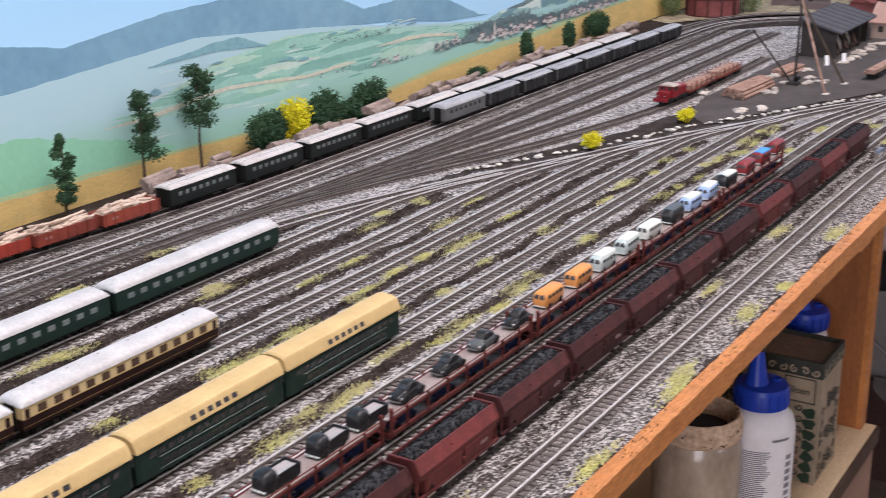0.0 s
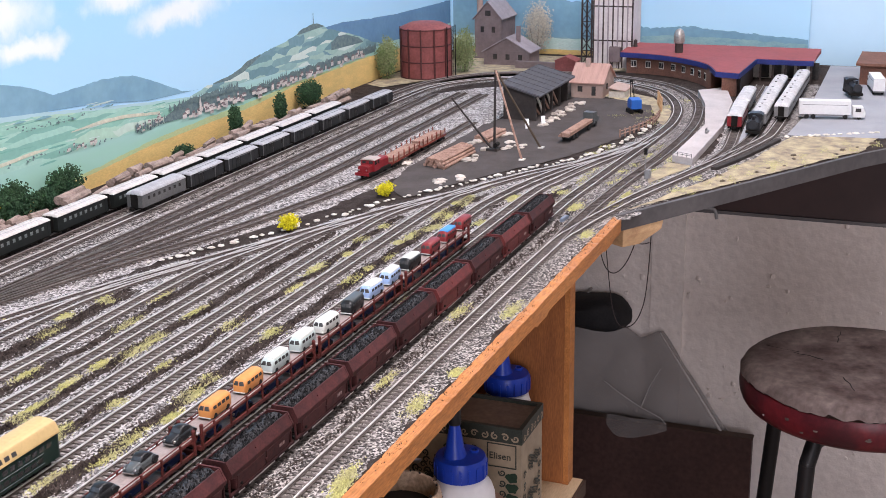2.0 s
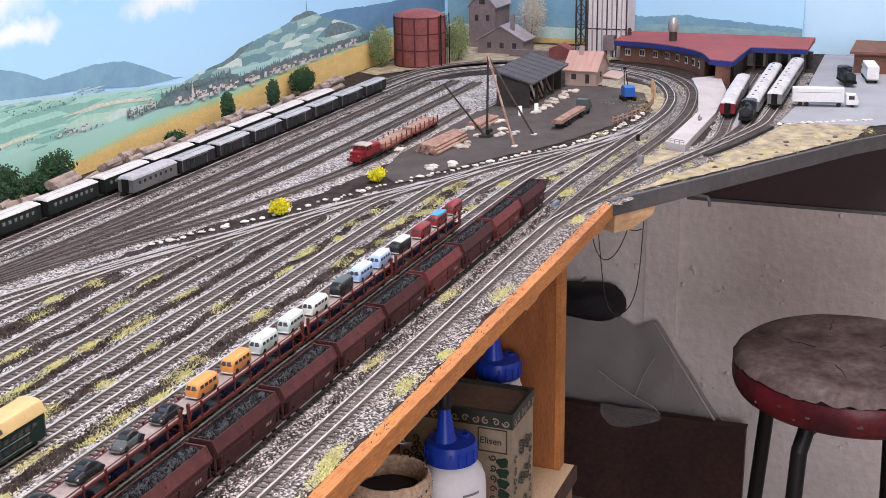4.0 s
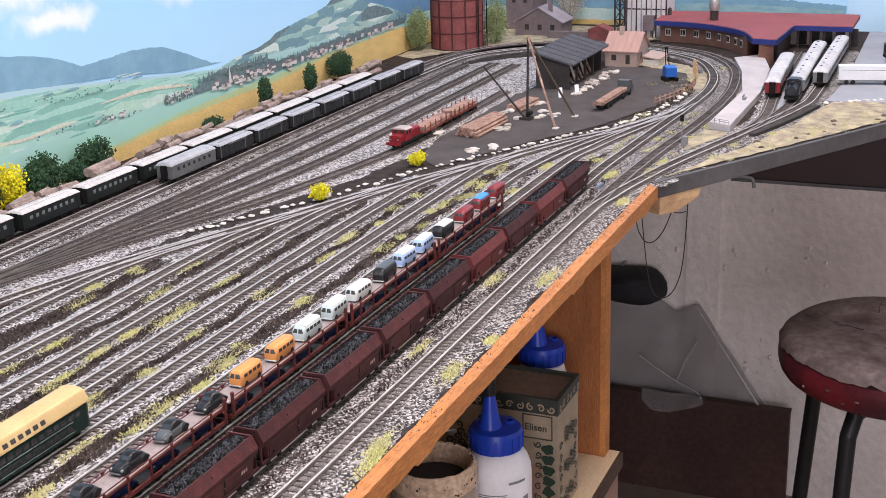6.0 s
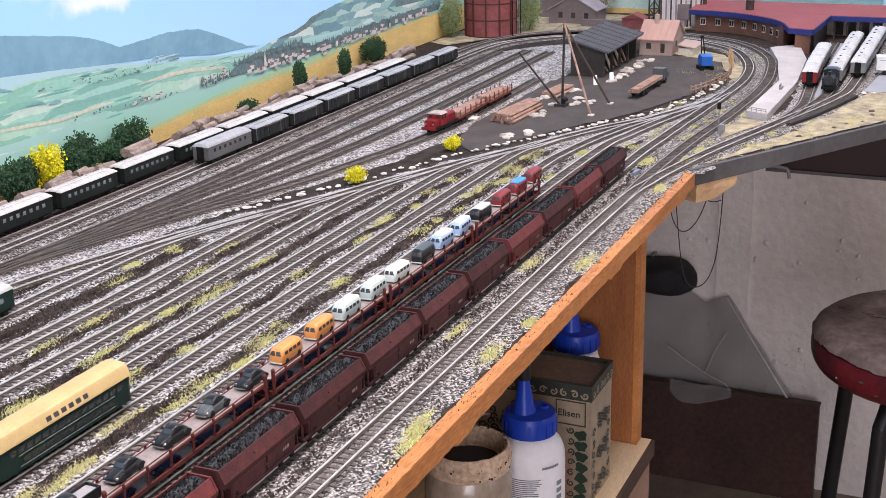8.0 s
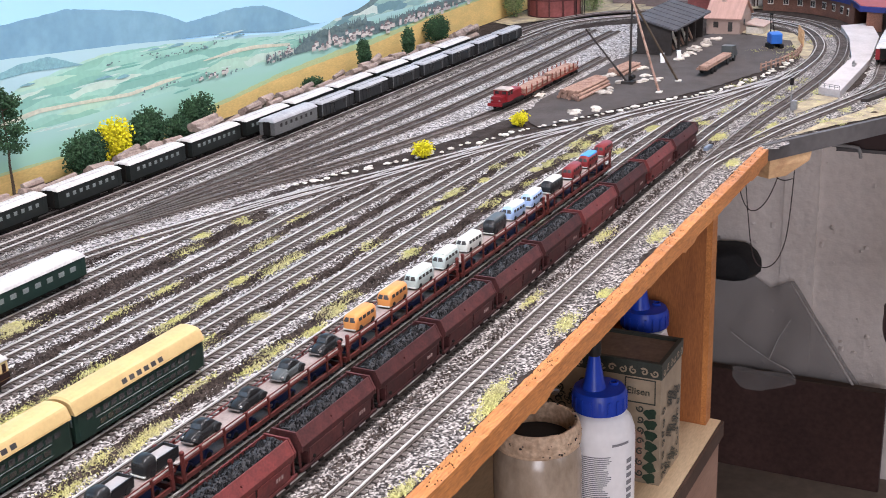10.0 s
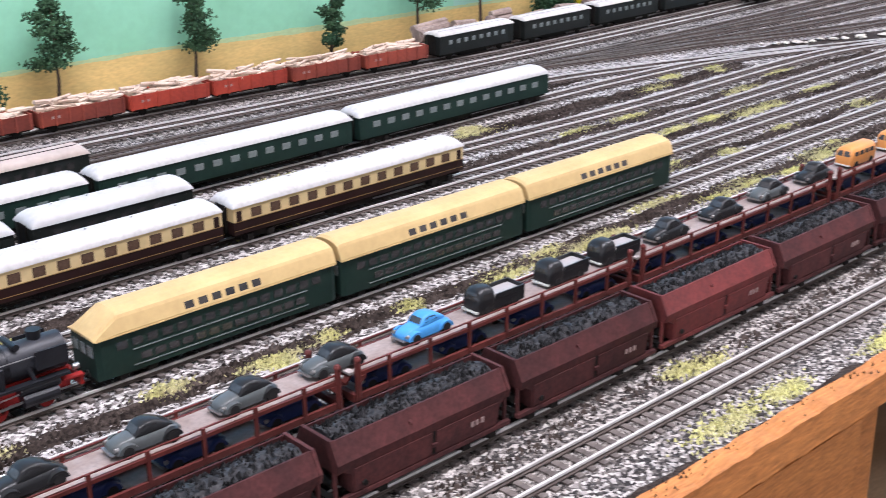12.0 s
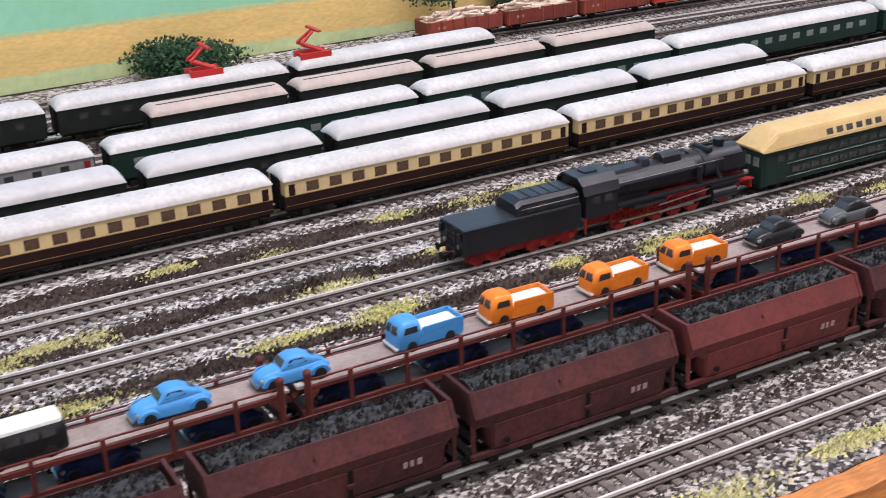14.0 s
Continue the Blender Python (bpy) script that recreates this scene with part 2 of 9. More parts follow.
M_BLACKCAR = paint("black_car_paint", (0.020, 0.021, 0.022), 0.3)
M_REDCAR = paint("red_car_paint", (0.23, 0.030, 0.032))
M_GREYCAR = paint("dark_grey_car_paint", (0.09, 0.10, 0.10), 0.3)
M_DARKBLUE = paint("dark_blue_car_paint", (0.02, 0.035, 0.11))
M_TYRE = mk("tyre_rubber", (0.018, 0.018, 0.018), None, 80, 0.8)
# room
M_WOOD = mk("orange_varnished_wood", (0.50, 0.205, 0.060), (0.37, 0.142, 0.042), 9, 0.5, 0.0003, fine=160, grain=0.28, stretch=(1, 6, 6))
# the same orange wood, darkened to carry the shade on the inner side panel
M_WOODSHADED = mk("shaded_orange_wood", (0.30, 0.112, 0.036), (0.22, 0.080, 0.027), 9, 0.5, 0.0003, fine=160, grain=0.2, stretch=(6, 6, 1))
M_PLY = mk("birch_shelf_board", (0.62, 0.47, 0.30), (0.54, 0.39, 0.24), 8, 0.6, 0.0001, fine=150, grain=0.1, stretch=(1, 5, 5))
M_RAWWOOD = mk("raw_pine", (0.60, 0.40, 0.22), (0.46, 0.28, 0.15), 18, 0.6, fine=200, stretch=(6, 1, 6))
M_GREYEDGE = mk("grey_painted_edge", (0.070, 0.066, 0.067), (0.10, 0.094, 0.094), 16, 0.6, grain=0.1)
M_FASCIA = mk("dark_brown_board", (0.026, 0.014, 0.0135), (0.038, 0.020, 0.019), 6, 0.5, grain=0.08)
M_PANELWOOD = mk("red_brown_panel", (0.052, 0.028, 0.025), (0.070, 0.037, 0.032), 6, 0.55, fine=120, grain=0.2)
M_PLASTER = mk("rough_white_plaster", (0.80, 0.74, 0.70), (0.70, 0.64, 0.60), 5, 0.9, 0.006, fine=70, grain=0.05)
M_ROOMWALL = mk("room_wall_paint", (0.36, 0.345, 0.32), (0.33, 0.315, 0.29), 4, 0.9, grain=0.03)
M_FLOORTILE = mk("room_floor", (0.20, 0.16, 0.13), (0.25, 0.20, 0.16), 5, 0.7)


# ---- mesh helpers ----
class Bag:
    """Collects corners and faces of one mesh."""

    def __init__(self):
        self.v, self.f = [], []

    def add(self, vs, fs):
        k = len(self.v)
        self.v += [tuple(p) for p in vs]
        self.f += [tuple(i + k for i in q) for q in fs]
        return self

    def box(self, x0, x1, y0, y1, z0, z1):
        return self.add([(x, y, z) for z in (z0, z1) for y in (y0, y1) for x in (x0, x1)],
                        [(0, 2, 3, 1), (4, 5, 7, 6), (0, 1, 5, 4), (2, 6, 7, 3), (0, 4, 6, 2), (1, 3, 7, 5)])

    def loft(self, rings, caps=True):
        n = len(rings[0])
        vs = [p for r in rings for p in r]
        fs = []
        for k in range(len(rings) - 1):
            for i in range(n):
                j = (i + 1) % n
                fs.append((k * n + i, k * n + j, (k + 1) * n + j, (k + 1) * n + i))
        if caps:
            fs.append(tuple(reversed(range(n))))
            fs.append(tuple(range((len(rings) - 1) * n, len(rings) * n)))
        return self.add(vs, fs)

    def prism(self, prof, x0, x1):
        """A (y, z) outline, run along x."""
        return self.loft([[(x, y, z) for y, z in prof] for x in (x0, x1)])

    def prism_y(self, prof, y0, y1):
        """An (x, z) outline, run along y."""
        return self.loft([[(x, y, z) for x, z in prof] for y in (y1, y0)])

    def prism_z(self, prof, z0, z1):
        return self.loft([[(x, y, z) for x, y in prof] for z in (z0, z1)])

    def tube(self, a, b, r, r2=None, n=10, caps=True):
        a, b = Vector(a), Vector(b)
        d = (b - a).normalized()
        u = d.orthogonal().normalized()
        w = d.cross(u)
        r2 = r if r2 is None else r2
        rings = [[tuple(c + (u * math.cos(t) + w * math.sin(t)) * q) for t in [2 * math.pi * i / n for i in range(n)]] for c, q in ((a, r), (b, r2))]
        return self.loft(rings, caps)

    def turned(self, prof, n=24, at=(0, 0, 0)):
        """An (r, z) outline turned about z."""
        rings = [[(at[0] + r * math.cos(2 * math.pi * i / n), at[1] + r * math.sin(2 * math.pi * i / n), at[2] + z) for i in range(n)] for r, z in prof]
        return self.loft(rings)

    def blob(self, c, r, n=8, m=5, squash=1.0, jit=0.0, rnd=random):
        rings = []
        for k in range(1, m):
            a = math.pi * k / m
            rings.append([(c[0] + r * math.sin(a) * math.cos(2 * math.pi * i / n) * (1 + rnd.uniform(-jit, jit)),
                           c[1] + r * math.sin(a) * math.sin(2 * math.pi * i / n) * (1 + rnd.uniform(-jit, jit)),
                           c[2] - r * squash * math.cos(a) * (1 + rnd.uniform(-jit, jit))) for i in range(n)])
        return self.loft(rings)

    def mesh(self, name, mat, smooth=False):
        me = bpy.data.meshes.new(name)
        me.from_pydata(self.v, [], self.f)
        me.materials.append(mat)
        if smooth:
            me.polygons.foreach_set("use_smooth", [True] * len(me.polygons))
            me.set_sharp_from_angle(angle=radians(38))
        me.update()
        return me


def part(name, bag, mat, parent=None, label="", smooth=False, at=None, kind=""):
    """One mesh object, under a thing or part."""
    me = bag if isinstance(bag, bpy.types.Mesh) else bag.mesh(name, mat, smooth)
    ob = new(name, me)
    if parent:
        ob.parent = parent
    if at is not None:
        ob.matrix_basis = at if isinstance(at, Matrix) else Matrix.Translation(at)
    return tagged(ob, label, kind=kind)


def thing(name, label, category, group="", at=None):
    ob = new(name)
    ob.empty_display_size = 0.01
    if at is not None:
        ob.matrix_basis = at
    return tagged(ob, label, category, group)


def solid(name, bag, mat, label, category, group="", smooth=False, kind="", at=None):
    """A thing of one mesh."""
    ob = part(name, bag, mat, None, "", smooth, at)
    return tagged(ob, label, category, group, kind)


def spline(pts, step=0.01):
    """Points along a smooth curve through pts, about step apart."""
    P = [np.array(p, float) for p in pts]
    P = [2 * P[0] - P[1]] + P + [2 * P[-1] - P[-2]]
    out = []
    for i in range(1, len(P) - 2):
        n = max(2, int(np.linalg.norm(P[i + 1] - P[i]) / step))
        for k in range(n):
            t = k / n
            out.append(0.5 * (2 * P[i] + (P[i + 1] - P[i - 1]) * t + (2 * P[i - 1] - 5 * P[i] + 4 * P[i + 1] - P[i + 2]) * t * t + (3 * P[i] - P[i - 1] - 3 * P[i + 1] + P[i + 2]) * t ** 3))
    out.append(P[-2])
    return np.array(out)


def resample(line, step):
    d = np.r_[0, np.cumsum(np.linalg.norm(np.diff(line, axis=0), axis=1))]
    s = np.arange(0, d[-1], step)
    return np.c_[np.interp(s, d, line[:, 0]), np.interp(s, d, line[:, 1])]

# ---- room shell ----
def slab(name, x0, x1, y0, y1, z0, z1, mat, label):
    return solid(name, Bag().box(x0, x1, y0, y1, z0, z1), mat, label, "wall", kind="structure")


slab("floor", -3.2, 1.2, -3.0, 0.75, FLOOR - 0.1, FLOOR, M_FLOORTILE, "dark brown room floor")
slab("ceiling", -3.2, 1.2, -3.0, 0.75, 2.4, 2.5, M_ROOMWALL, "plain white ceiling")
slab("wall_east", 1.09, 1.2, -2.9, 0.65, FLOOR, 2.4, M_PLASTER, "rough white plastered wall with lumps and dents")
lumps = Bag()
rnd = random.Random(31)
for _ in range(260):
    q = rnd.uniform(0.0015, 0.0050)
    lumps.blob((1.0895, rnd.uniform(-1.0, 0.2), rnd.uniform(0.25, 0.97)), q, 7, 4, rnd.uniform(0.6, 1.6), 0.3, rnd)
part("plaster_lump", lumps, M_PLASTER, bpy.data.objects["wall_east"], kind="stuff", smooth=True)
slab("wall_north", -3.2, 1.2, 0.65, 0.75, FLOOR, 2.4, M_ROOMWALL, "plain white room wall")
# openings in the unseen south and west walls go with the added fill lights
slab("wall_south", -3.2, -1.0, -3.0, -2.9, FLOOR, 2.4, M_ROOMWALL, "plain white room wall")
slab("wall_south", 0.2, 1.2, -3.0, -2.9, FLOOR, 2.4, M_ROOMWALL, "plain white room wall")
slab("wall_south", -1.0, 0.2, -3.0, -2.9, FLOOR, 0.95, M_ROOMWALL, "plain white wall under the added light opening")
slab("wall_south", -1.0, 0.2, -3.0, -2.9, 1.95, 2.4, M_ROOMWALL, "plain white wall over the added light opening")
slab("wall_west", -3.2, -3.1, -2.9, -1.9, FLOOR, 2.4, M_ROOMWALL, "plain white room wall")
slab("wall_west", -3.2, -3.1, -0.5, 0.65, FLOOR, 2.4, M_ROOMWALL, "plain white room wall")
slab("wall_west", -3.2, -3.1, -1.9, -0.5, FLOOR, 0.38, M_ROOMWALL, "plain white wall under the added light opening")
slab("wall_west", -3.2, -3.1, -1.9, -0.5, 1.88, 2.4, M_ROOMWALL, "plain white wall over the added light opening")

# ---- baseboard of the layout ----
OUT = [(-1.75, -0.041), (0.035, -0.041), (0.378, -0.241), (0.62, -0.42), (0.70, -0.62), (1.03, -0.62), (1.03, 0.512), (-1.75, 0.512)]
base = bmesh.new()
bmv = [base.verts.new((x, y, G)) for x, y in OUT]
base.faces.new(bmv)
me = bpy.data.meshes.new("ground")
base.to_mesh(me)
base.free()
me.materials.append(M_SOIL)
tagged(new("ground", me), "dark brown earth ground of the model layout", "ground", kind="structure")
solid("layout_board", Bag().prism_z(OUT, G - 0.012, G - 0.0005), M_PLY, "plywood baseboard under the model layout", "board", kind="structure")


def wood_strip():
    """Front lath of the layout with its worn, notched lower edge."""
    b = Bag()
    rnd = random.Random(4)
    xs = np.arange(-1.75, 0.036, 0.006)
    rings = []
    for x in xs:
        lo = G - 0.0128 - rnd.uniform(0, 0.0009) - (0.0022 if -0.235 < x < -0.205 or -0.03 < x < 0.0 or -0.52 < x < -0.50 else 0)
        hi = G + 0.0006 + rnd.uniform(-0.0004, 0.0005)
        rings.append([(x, -0.0495, lo), (x, -0.0412, lo), (x, -0.0412, hi), (x, -0.0495, hi - 0.0008)])
    b.loft(rings)
    ob = solid("edge_lath", b, M_WOOD, "orange varnished wooden lath along the front edge", "trim", kind="structure")
    return ob


wood_strip()
EDGE = [(0.036, -0.0445), (0.378, -0.2445), (0.62, -0.4235), (0.70, -0.6235)]
b = Bag()
b.loft([[(x, y, G - 0.0150), (x + 0.003, y + 0.0035, G - 0.0150), (x + 0.003, y + 0.0035, G + 0.0012), (x, y, G + 0.0012)] for x, y in EDGE])
solid("grey_edge_strip", b, M_GREYEDGE, "grey painted edge strip of the station board", "trim", kind="structure")

# ---- tracks ----
TRACKS = {}


def lay(name, pts, rail, ballast=1.0, dark=False, single=False, stones=True, label=""):
    """A track on its line: two rails, sleepers, and its line kept for the ballast."""
    line = resample(spline(pts), 0.0025)
    TRACKS[name] = (line, ballast, dark, stones)
    root = thing("railway_track", label or "narrow model railway track with steel rails on sleepers", "railway track", "tracks of the yard")
    d = np.gradient(line, axis=0)
    d /= np.linalg.norm(d, axis=1)[:, None]
    nrm = np.c_[-d[:, 1], d[:, 0]]
    head = ((0.00040, 0.0027), (0.00040, 0.0036), (-0.00040, 0.0036), (-0.00040, 0.0027))
    web = ((0.00090, 0.0014), (0.00090, 0.0018), (0.00030, 0.0020), (0.00030, 0.0029), (-0.00030, 0.0029), (-0.00030, 0.0020), (-0.00090, 0.0018), (-0.00090, 0.0014))
    for s in (-1, 1):
        for nm, outline, mat in (("rail_head", head, rail), ("rail_web", web, M_RAILWEB)):
            rings = [[(x + ux * (s * 0.0050 + o), y + uy * (s * 0.0050 + o), G + z) for o, z in outline] for (x, y), (ux, uy) in zip(line[::3], nrm[::3])]
            part(nm, Bag().loft(rings), mat, root)
    sl = resample(line, 0.0056)
    dd = np.gradient(sl, axis=0)
    if single:
        one = Bag().box(-0.0012, 0.0012, -0.0082, 0.0082, 0.0002, 0.0012 if name == "front" else 0.0016).mesh("sleeper", M_SLEEPER)
    rest = Bag()
    rnd = random.Random(len(TRACKS))
    made = 0
    for (x, y), (dx, dy) in zip(sl, dd):
        a = math.atan2(dy, dx) + rnd.uniform(-0.02, 0.02)
        if single and -1.25 < x < 0.02 and made < 290:
            part("sleeper", one, M_SLEEPER, root, at=Matrix.Translation((x, y, G)) @ Matrix.Rotation(a, 4, "Z"))
            made += 1
            continue
        c, s = math.cos(a), math.sin(a)
        vs = []
        for z in (0.0002, 0.0016):
            for oy in (-0.0082, 0.0082):
                for ox in (-0.0012, 0.0012):
                    vs.append((x + ox * c - oy * s, y + ox * s + oy * c, G + z))
        rest.add(vs, [(4, 5, 7, 6), (0, 1, 5, 4), (2, 6, 7, 3), (0, 4, 6, 2), (1, 3, 7, 5)])
    if rest.v:
        part("sleeper_run", rest, M_SLEEPER, root, kind="stuff")
    return root


X0 = -1.72
lay("front", [(X0, -0.0145), (-0.60, -0.0145), (-0.12, -0.0145), (-0.02, -0.021), (0.06, -0.035), (0.123, -0.049), (0.25, -0.084), (0.40, -0.124), (0.50, -0.133), (0.84, -0.127)], M_RAIL, single=True)
lay("hopper", [(X0, 0.017), (-0.6, 0.017), (0.0, 0.017), (0.15, 0.012), (0.29, 0.004), (0.40, -0.002), (0.50, -0.002), (0.60, 0.014), (0.70, 0.055), (0.76, 0.12), (0.785, 0.20), (0.775, 0.28), (0.73, 0.35), (0.66, 0.392), (0.55, 0.402), (0.3, 0.402), (-0.2, 0.402), (-0.5, 0.408), (-0.9, 0.428), (X0, 0.44)], M_RAIL)
lay("outer", [(-0.10, -0.0145), (0.0, -0.014), (0.14, -0.019), (0.29, -0.030), (0.42, -0.034), (0.532, -0.027), (0.653, -0.003), (0.755, 0.053), (0.805, 0.125), (0.828, 0.20), (0.82, 0.29), (0.77, 0.375), (0.68, 0.418), (0.55, 0.430), (0.30, 0.430), (-0.3, 0.428), (-0.46, 0.434), (-0.62, 0.449), (-0.78, 0.458), (-0.95, 0.463), (X0, 0.466)], M_RAIL_DULL)
lay("carrier", [(X0, 0.0605), (-0.6, 0.0605), (0.02, 0.060), (0.16, 0.047), (0.30, 0.016), (0.36, 0.003)], M_RAIL)
lay("passing", [(X0, 0.0925), (-0.6, 0.0920), (-0.05, 0.0910), (0.06, 0.086), (0.16, 0.068), (0.26, 0.037), (0.33, 0.013)], M_RAIL, single=True)
lay("main", [(X0, 0.135), (-0.6, 0.134), (-0.03, 0.134), (0.08, 0.121), (0.165, 0.088), (0.235, 0.048), (0.32, 0.014), (0.40, -0.001)], M_RAIL, single=True)
lay("empty", [(X0, 0.178), (-0.95, 0.1765), (-0.6, 0.172), (-0.35, 0.1715), (-0.12, 0.1715), (-0.02, 0.164), (0.07, 0.130), (0.13, 0.104)], M_RAIL, single=True)
lay("cream", [(X0, 0.222), (-0.9, 0.2205), (-0.66, 0.2165), (-0.50, 0.2115), (-0.32, 0.2120), (-0.20, 0.2120), (-0.12, 0.205), (-0.03, 0.178), (0.05, 0.140)], M_RAIL)
lay("silver", [(X0, 0.262), (-0.75, 0.259), (-0.60, 0.255), (-0.45, 0.2485), (-0.30, 0.2490), (-0.22, 0.244), (-0.13, 0.220), (-0.04, 0.182)], M_RAIL)
lay("green", [(X0, 0.304), (-0.6, 0.301), (-0.40, 0.298), (-0.31, 0.288), (-0.22, 0.258), (-0.12, 0.216)], M_RAIL)
lay("row_b", [(X0, 0.348), (-0.7, 0.346), (-0.48, 0.338), (-0.36, 0.312), (-0.22, 0.262)], M_RAIL)
lay("row_c", [(X0, 0.387), (-0.75, 0.386), (-0.55, 0.382), (-0.40, 0.366), (-0.28, 0.340), (-0.15, 0.318), (0.05, 0.300), (0.30, 0.298), (0.62, 0.300)], M_RAIL_DARK, dark=True)
lay("back_a", [(-0.52, 0.379), (-0.40, 0.372), (-0.20, 0.365), (0.1, 0.366), (0.4, 0.368), (0.60, 0.372)], M_RAIL_DARK, dark=True)
lay("back_b", [(-0.40, 0.372), (-0.22, 0.352), (-0.05, 0.336), (0.2, 0.332), (0.42, 0.333), (0.62, 0.335)], M_RAIL_DARK, dark=True)
lay("back_c", [(-0.40, 0.364), (-0.28, 0.332), (-0.15, 0.290), (-0.02, 0.262), (0.08, 0.247), (0.2, 0.243), (0.42, 0.246)], M_RAIL_DARK, dark=True)
lay("platform_a", [(0.25, -0.084), (0.34, -0.096), (0.46, -0.088), (0.60, -0.078), (0.80, -0.070)], M_RAIL_DULL)
lay("platform_b", [(0.30, -0.098), (0.40, -0.111), (0.50, -0.112), (0.84, -0.100)], M_RAIL_DULL)


# ---- gravel bed under each track ----
def bed(name, level, half):
    line, amount, dark, stones = TRACKS[name]
    line = line[::2]
    d = np.gradient(line, axis=0)
    d /= np.linalg.norm(d, axis=1)[:, None]
    v = []
    for i, ((x, y), (dx, dy)) in enumerate(zip(line, d)):
        row_ = []
        for s in (-1, 1):
            w = half * (1 + 0.30 * noise.noise(Vector((x * 45, y * 45 + s * 9, 2))) + 0.24 * noise.noise(Vector((x * 210, y * 210 + s * 9, 5))))
            row_.append(w)
        for o, z in ((-row_[0], 0.0), (-row_[0] * 0.8, 0.0003), (row_[1] * 0.8, 0.0003), (row_[1], 0.0)):
            yy = y + dx * o
            v.append((x - dy * o, max(yy, -0.0408) if x < 0.03 else yy, G + 0.0001 + level + z))
    f = [(4 * i + k, 4 * i + 4 + k, 4 * i + 5 + k, 4 * i + 1 + k) for i in range(len(line) - 1) for k in range(3)]
    ob = solid("gravel_bed", Bag().add(v, f), M_BED_DARK if dark else M_BED_DIRTY if name in ("front", "hopper", "outer") else M_BED, "dark gravel bed under a back track" if dark else "speckled grey gravel bed under a track", "gravel", kind="structure")
    return ob


for k, nme in enumerate(TRACKS):
    bed(nme, 0.00002 * k, 0.0085 if TRACKS[nme][2] else {"main": 0.0170, "front": 0.0265}.get(nme, 0.0160))


# ---- ballast: loose stones along the tracks ----
def ballast(names, mat, label, seed, count_per_m, wide, x0=-1.4, x1=0.9, size=0.00062):
    rng = np.random.default_rng(seed)
    allp = []
    for nme in names:
        line, amount, dark, stones = TRACKS[nme]
        d = np.gradient(line, axis=0)
        d /= np.linalg.norm(d, axis=1)[:, None]
        L = len(line) * 0.0025
        n = int(L * count_per_m * amount)
        i = rng.integers(0, len(line), n)
        o = np.clip(rng.normal(0, wide * 0.55, n), -wide * 1.4, wide * 1.4)
        p = line[i] + np.c_[-d[i, 1], d[i, 0]] * o[:, None] + rng.uniform(-0.00125, 0.00125, (n, 1)) * d[i]
        hump = np.clip(1 - np.abs(o) / (wide * 1.3), 0, 1) * 0.0007
        near = np.minimum(np.abs(o - 0.005), np.abs(o + 0.005)) > 0.0011
        k = near & (p[:, 0] > x0) & (p[:, 0] < x1)
        allp.append(np.c_[p, G + hump][k])
    p = np.concatenate(allp)
    keep = (p[:, 1] > -0.0405)
    p = p[keep]
    n = len(p)
    s = size * rng.uniform(0.6, 1.5, n)
    a = rng.uniform(0, 2 * np.pi, n)
    v = np.zeros((n, 4, 3))
    for k in range(3):
        q = a + k * 2.094 + rng.uniform(-0.4, 0.4, n)
        v[:, k, 0] = p[:, 0] + s * np.cos(q)
        v[:, k, 1] = p[:, 1] + s * np.sin(q)
        v[:, k, 2] = p[:, 2] - 0.0003
    v[:, 3, 0] = p[:, 0] + s * rng.uniform(-0.4, 0.4, n)
    v[:, 3, 1] = p[:, 1] + s * rng.uniform(-0.4, 0.4, n)
    v[:, 3, 2] = p[:, 2] + s * rng.uniform(0.6, 1.3, n)
    idx = np.arange(n) * 4
    f = np.stack([np.c_[idx, idx + 1, idx + 3], np.c_[idx + 1, idx + 2, idx + 3], np.c_[idx + 2, idx, idx + 3]], 1).reshape(-1, 3)
    me = bpy.data.meshes.new("ballast")
    me.vertices.add(n * 4)
    me.vertices.foreach_set("co", v.reshape(-1))
    me.loops.add(len(f) * 3)
    me.loops.foreach_set("vertex_index", f.reshape(-1))
    me.polygons.add(len(f))
    me.polygons.foreach_set("loop_start", np.arange(len(f)) * 3)
    me.update(calc_edges=True)
    me.materials.append(mat)
    tagged(new("ballast", me), label, "gravel", kind="stuff")


ballast(["carrier", "passing", "main", "empty", "cream", "silver", "green", "row_b", "platform_a", "platform_b"], M_BALLAST,
        "loose grey and white track ballast between the sleepers", 1, 30000, 0.0150, size=0.00046)
ballast(["row_c", "back_a", "back_b", "back_c"], M_BALLAST_DARK, "dark brown track ballast of the back tracks", 2, 12000, 0.013)


ballast(["front", "hopper", "outer"], M_BALLAST_DIRTY, "loose dirty grey ballast along the front tracks", 6, 30000, 0.0165, size=0.00042)
ballast(["front"], M_BALLAST_DIRTY, "loose grey ballast between the front rails", 5, 14000, 0.0060, size=0.00045)
ballast(["passing", "main"], M_CRUMB, "dark dirt mixed into the gravel at the yard throat", 7, 3500, 0.0165, x0=-0.30, x1=0.42, size=0.00050)

# dark crumbly soil in the strips between the tracks
MIDS = []
for y, x_end in ((0.0010, 0.05), (0.0385, 0.10), (0.0765, 0.05), (0.1135, 0.06), (0.153, -0.03), (0.1925, -0.10), (0.2315, -0.20), (0.276, -0.30), (0.325, -0.42), (0.367, -0.52)):
    n_ = int((x_end + 1.5) / 0.0025)
    xs_ = np.linspace(-1.5, x_end, n_)
    TRACKS["mid_%d" % len(MIDS)] = (np.c_[xs_, y + 0.0022 * np.sin(xs_ * 31 + y * 400) + 0.0016 * np.sin(xs_ * 97 + y * 900)], 1.0 if y > 0.09 else 0.22, True, True)
    MIDS.append("mid_%d" % len(MIDS))
ballast(MIDS, M_CRUMB, "crumbs of dark brown soil between the tracks", 3, 16000, 0.0085, size=0.00088)


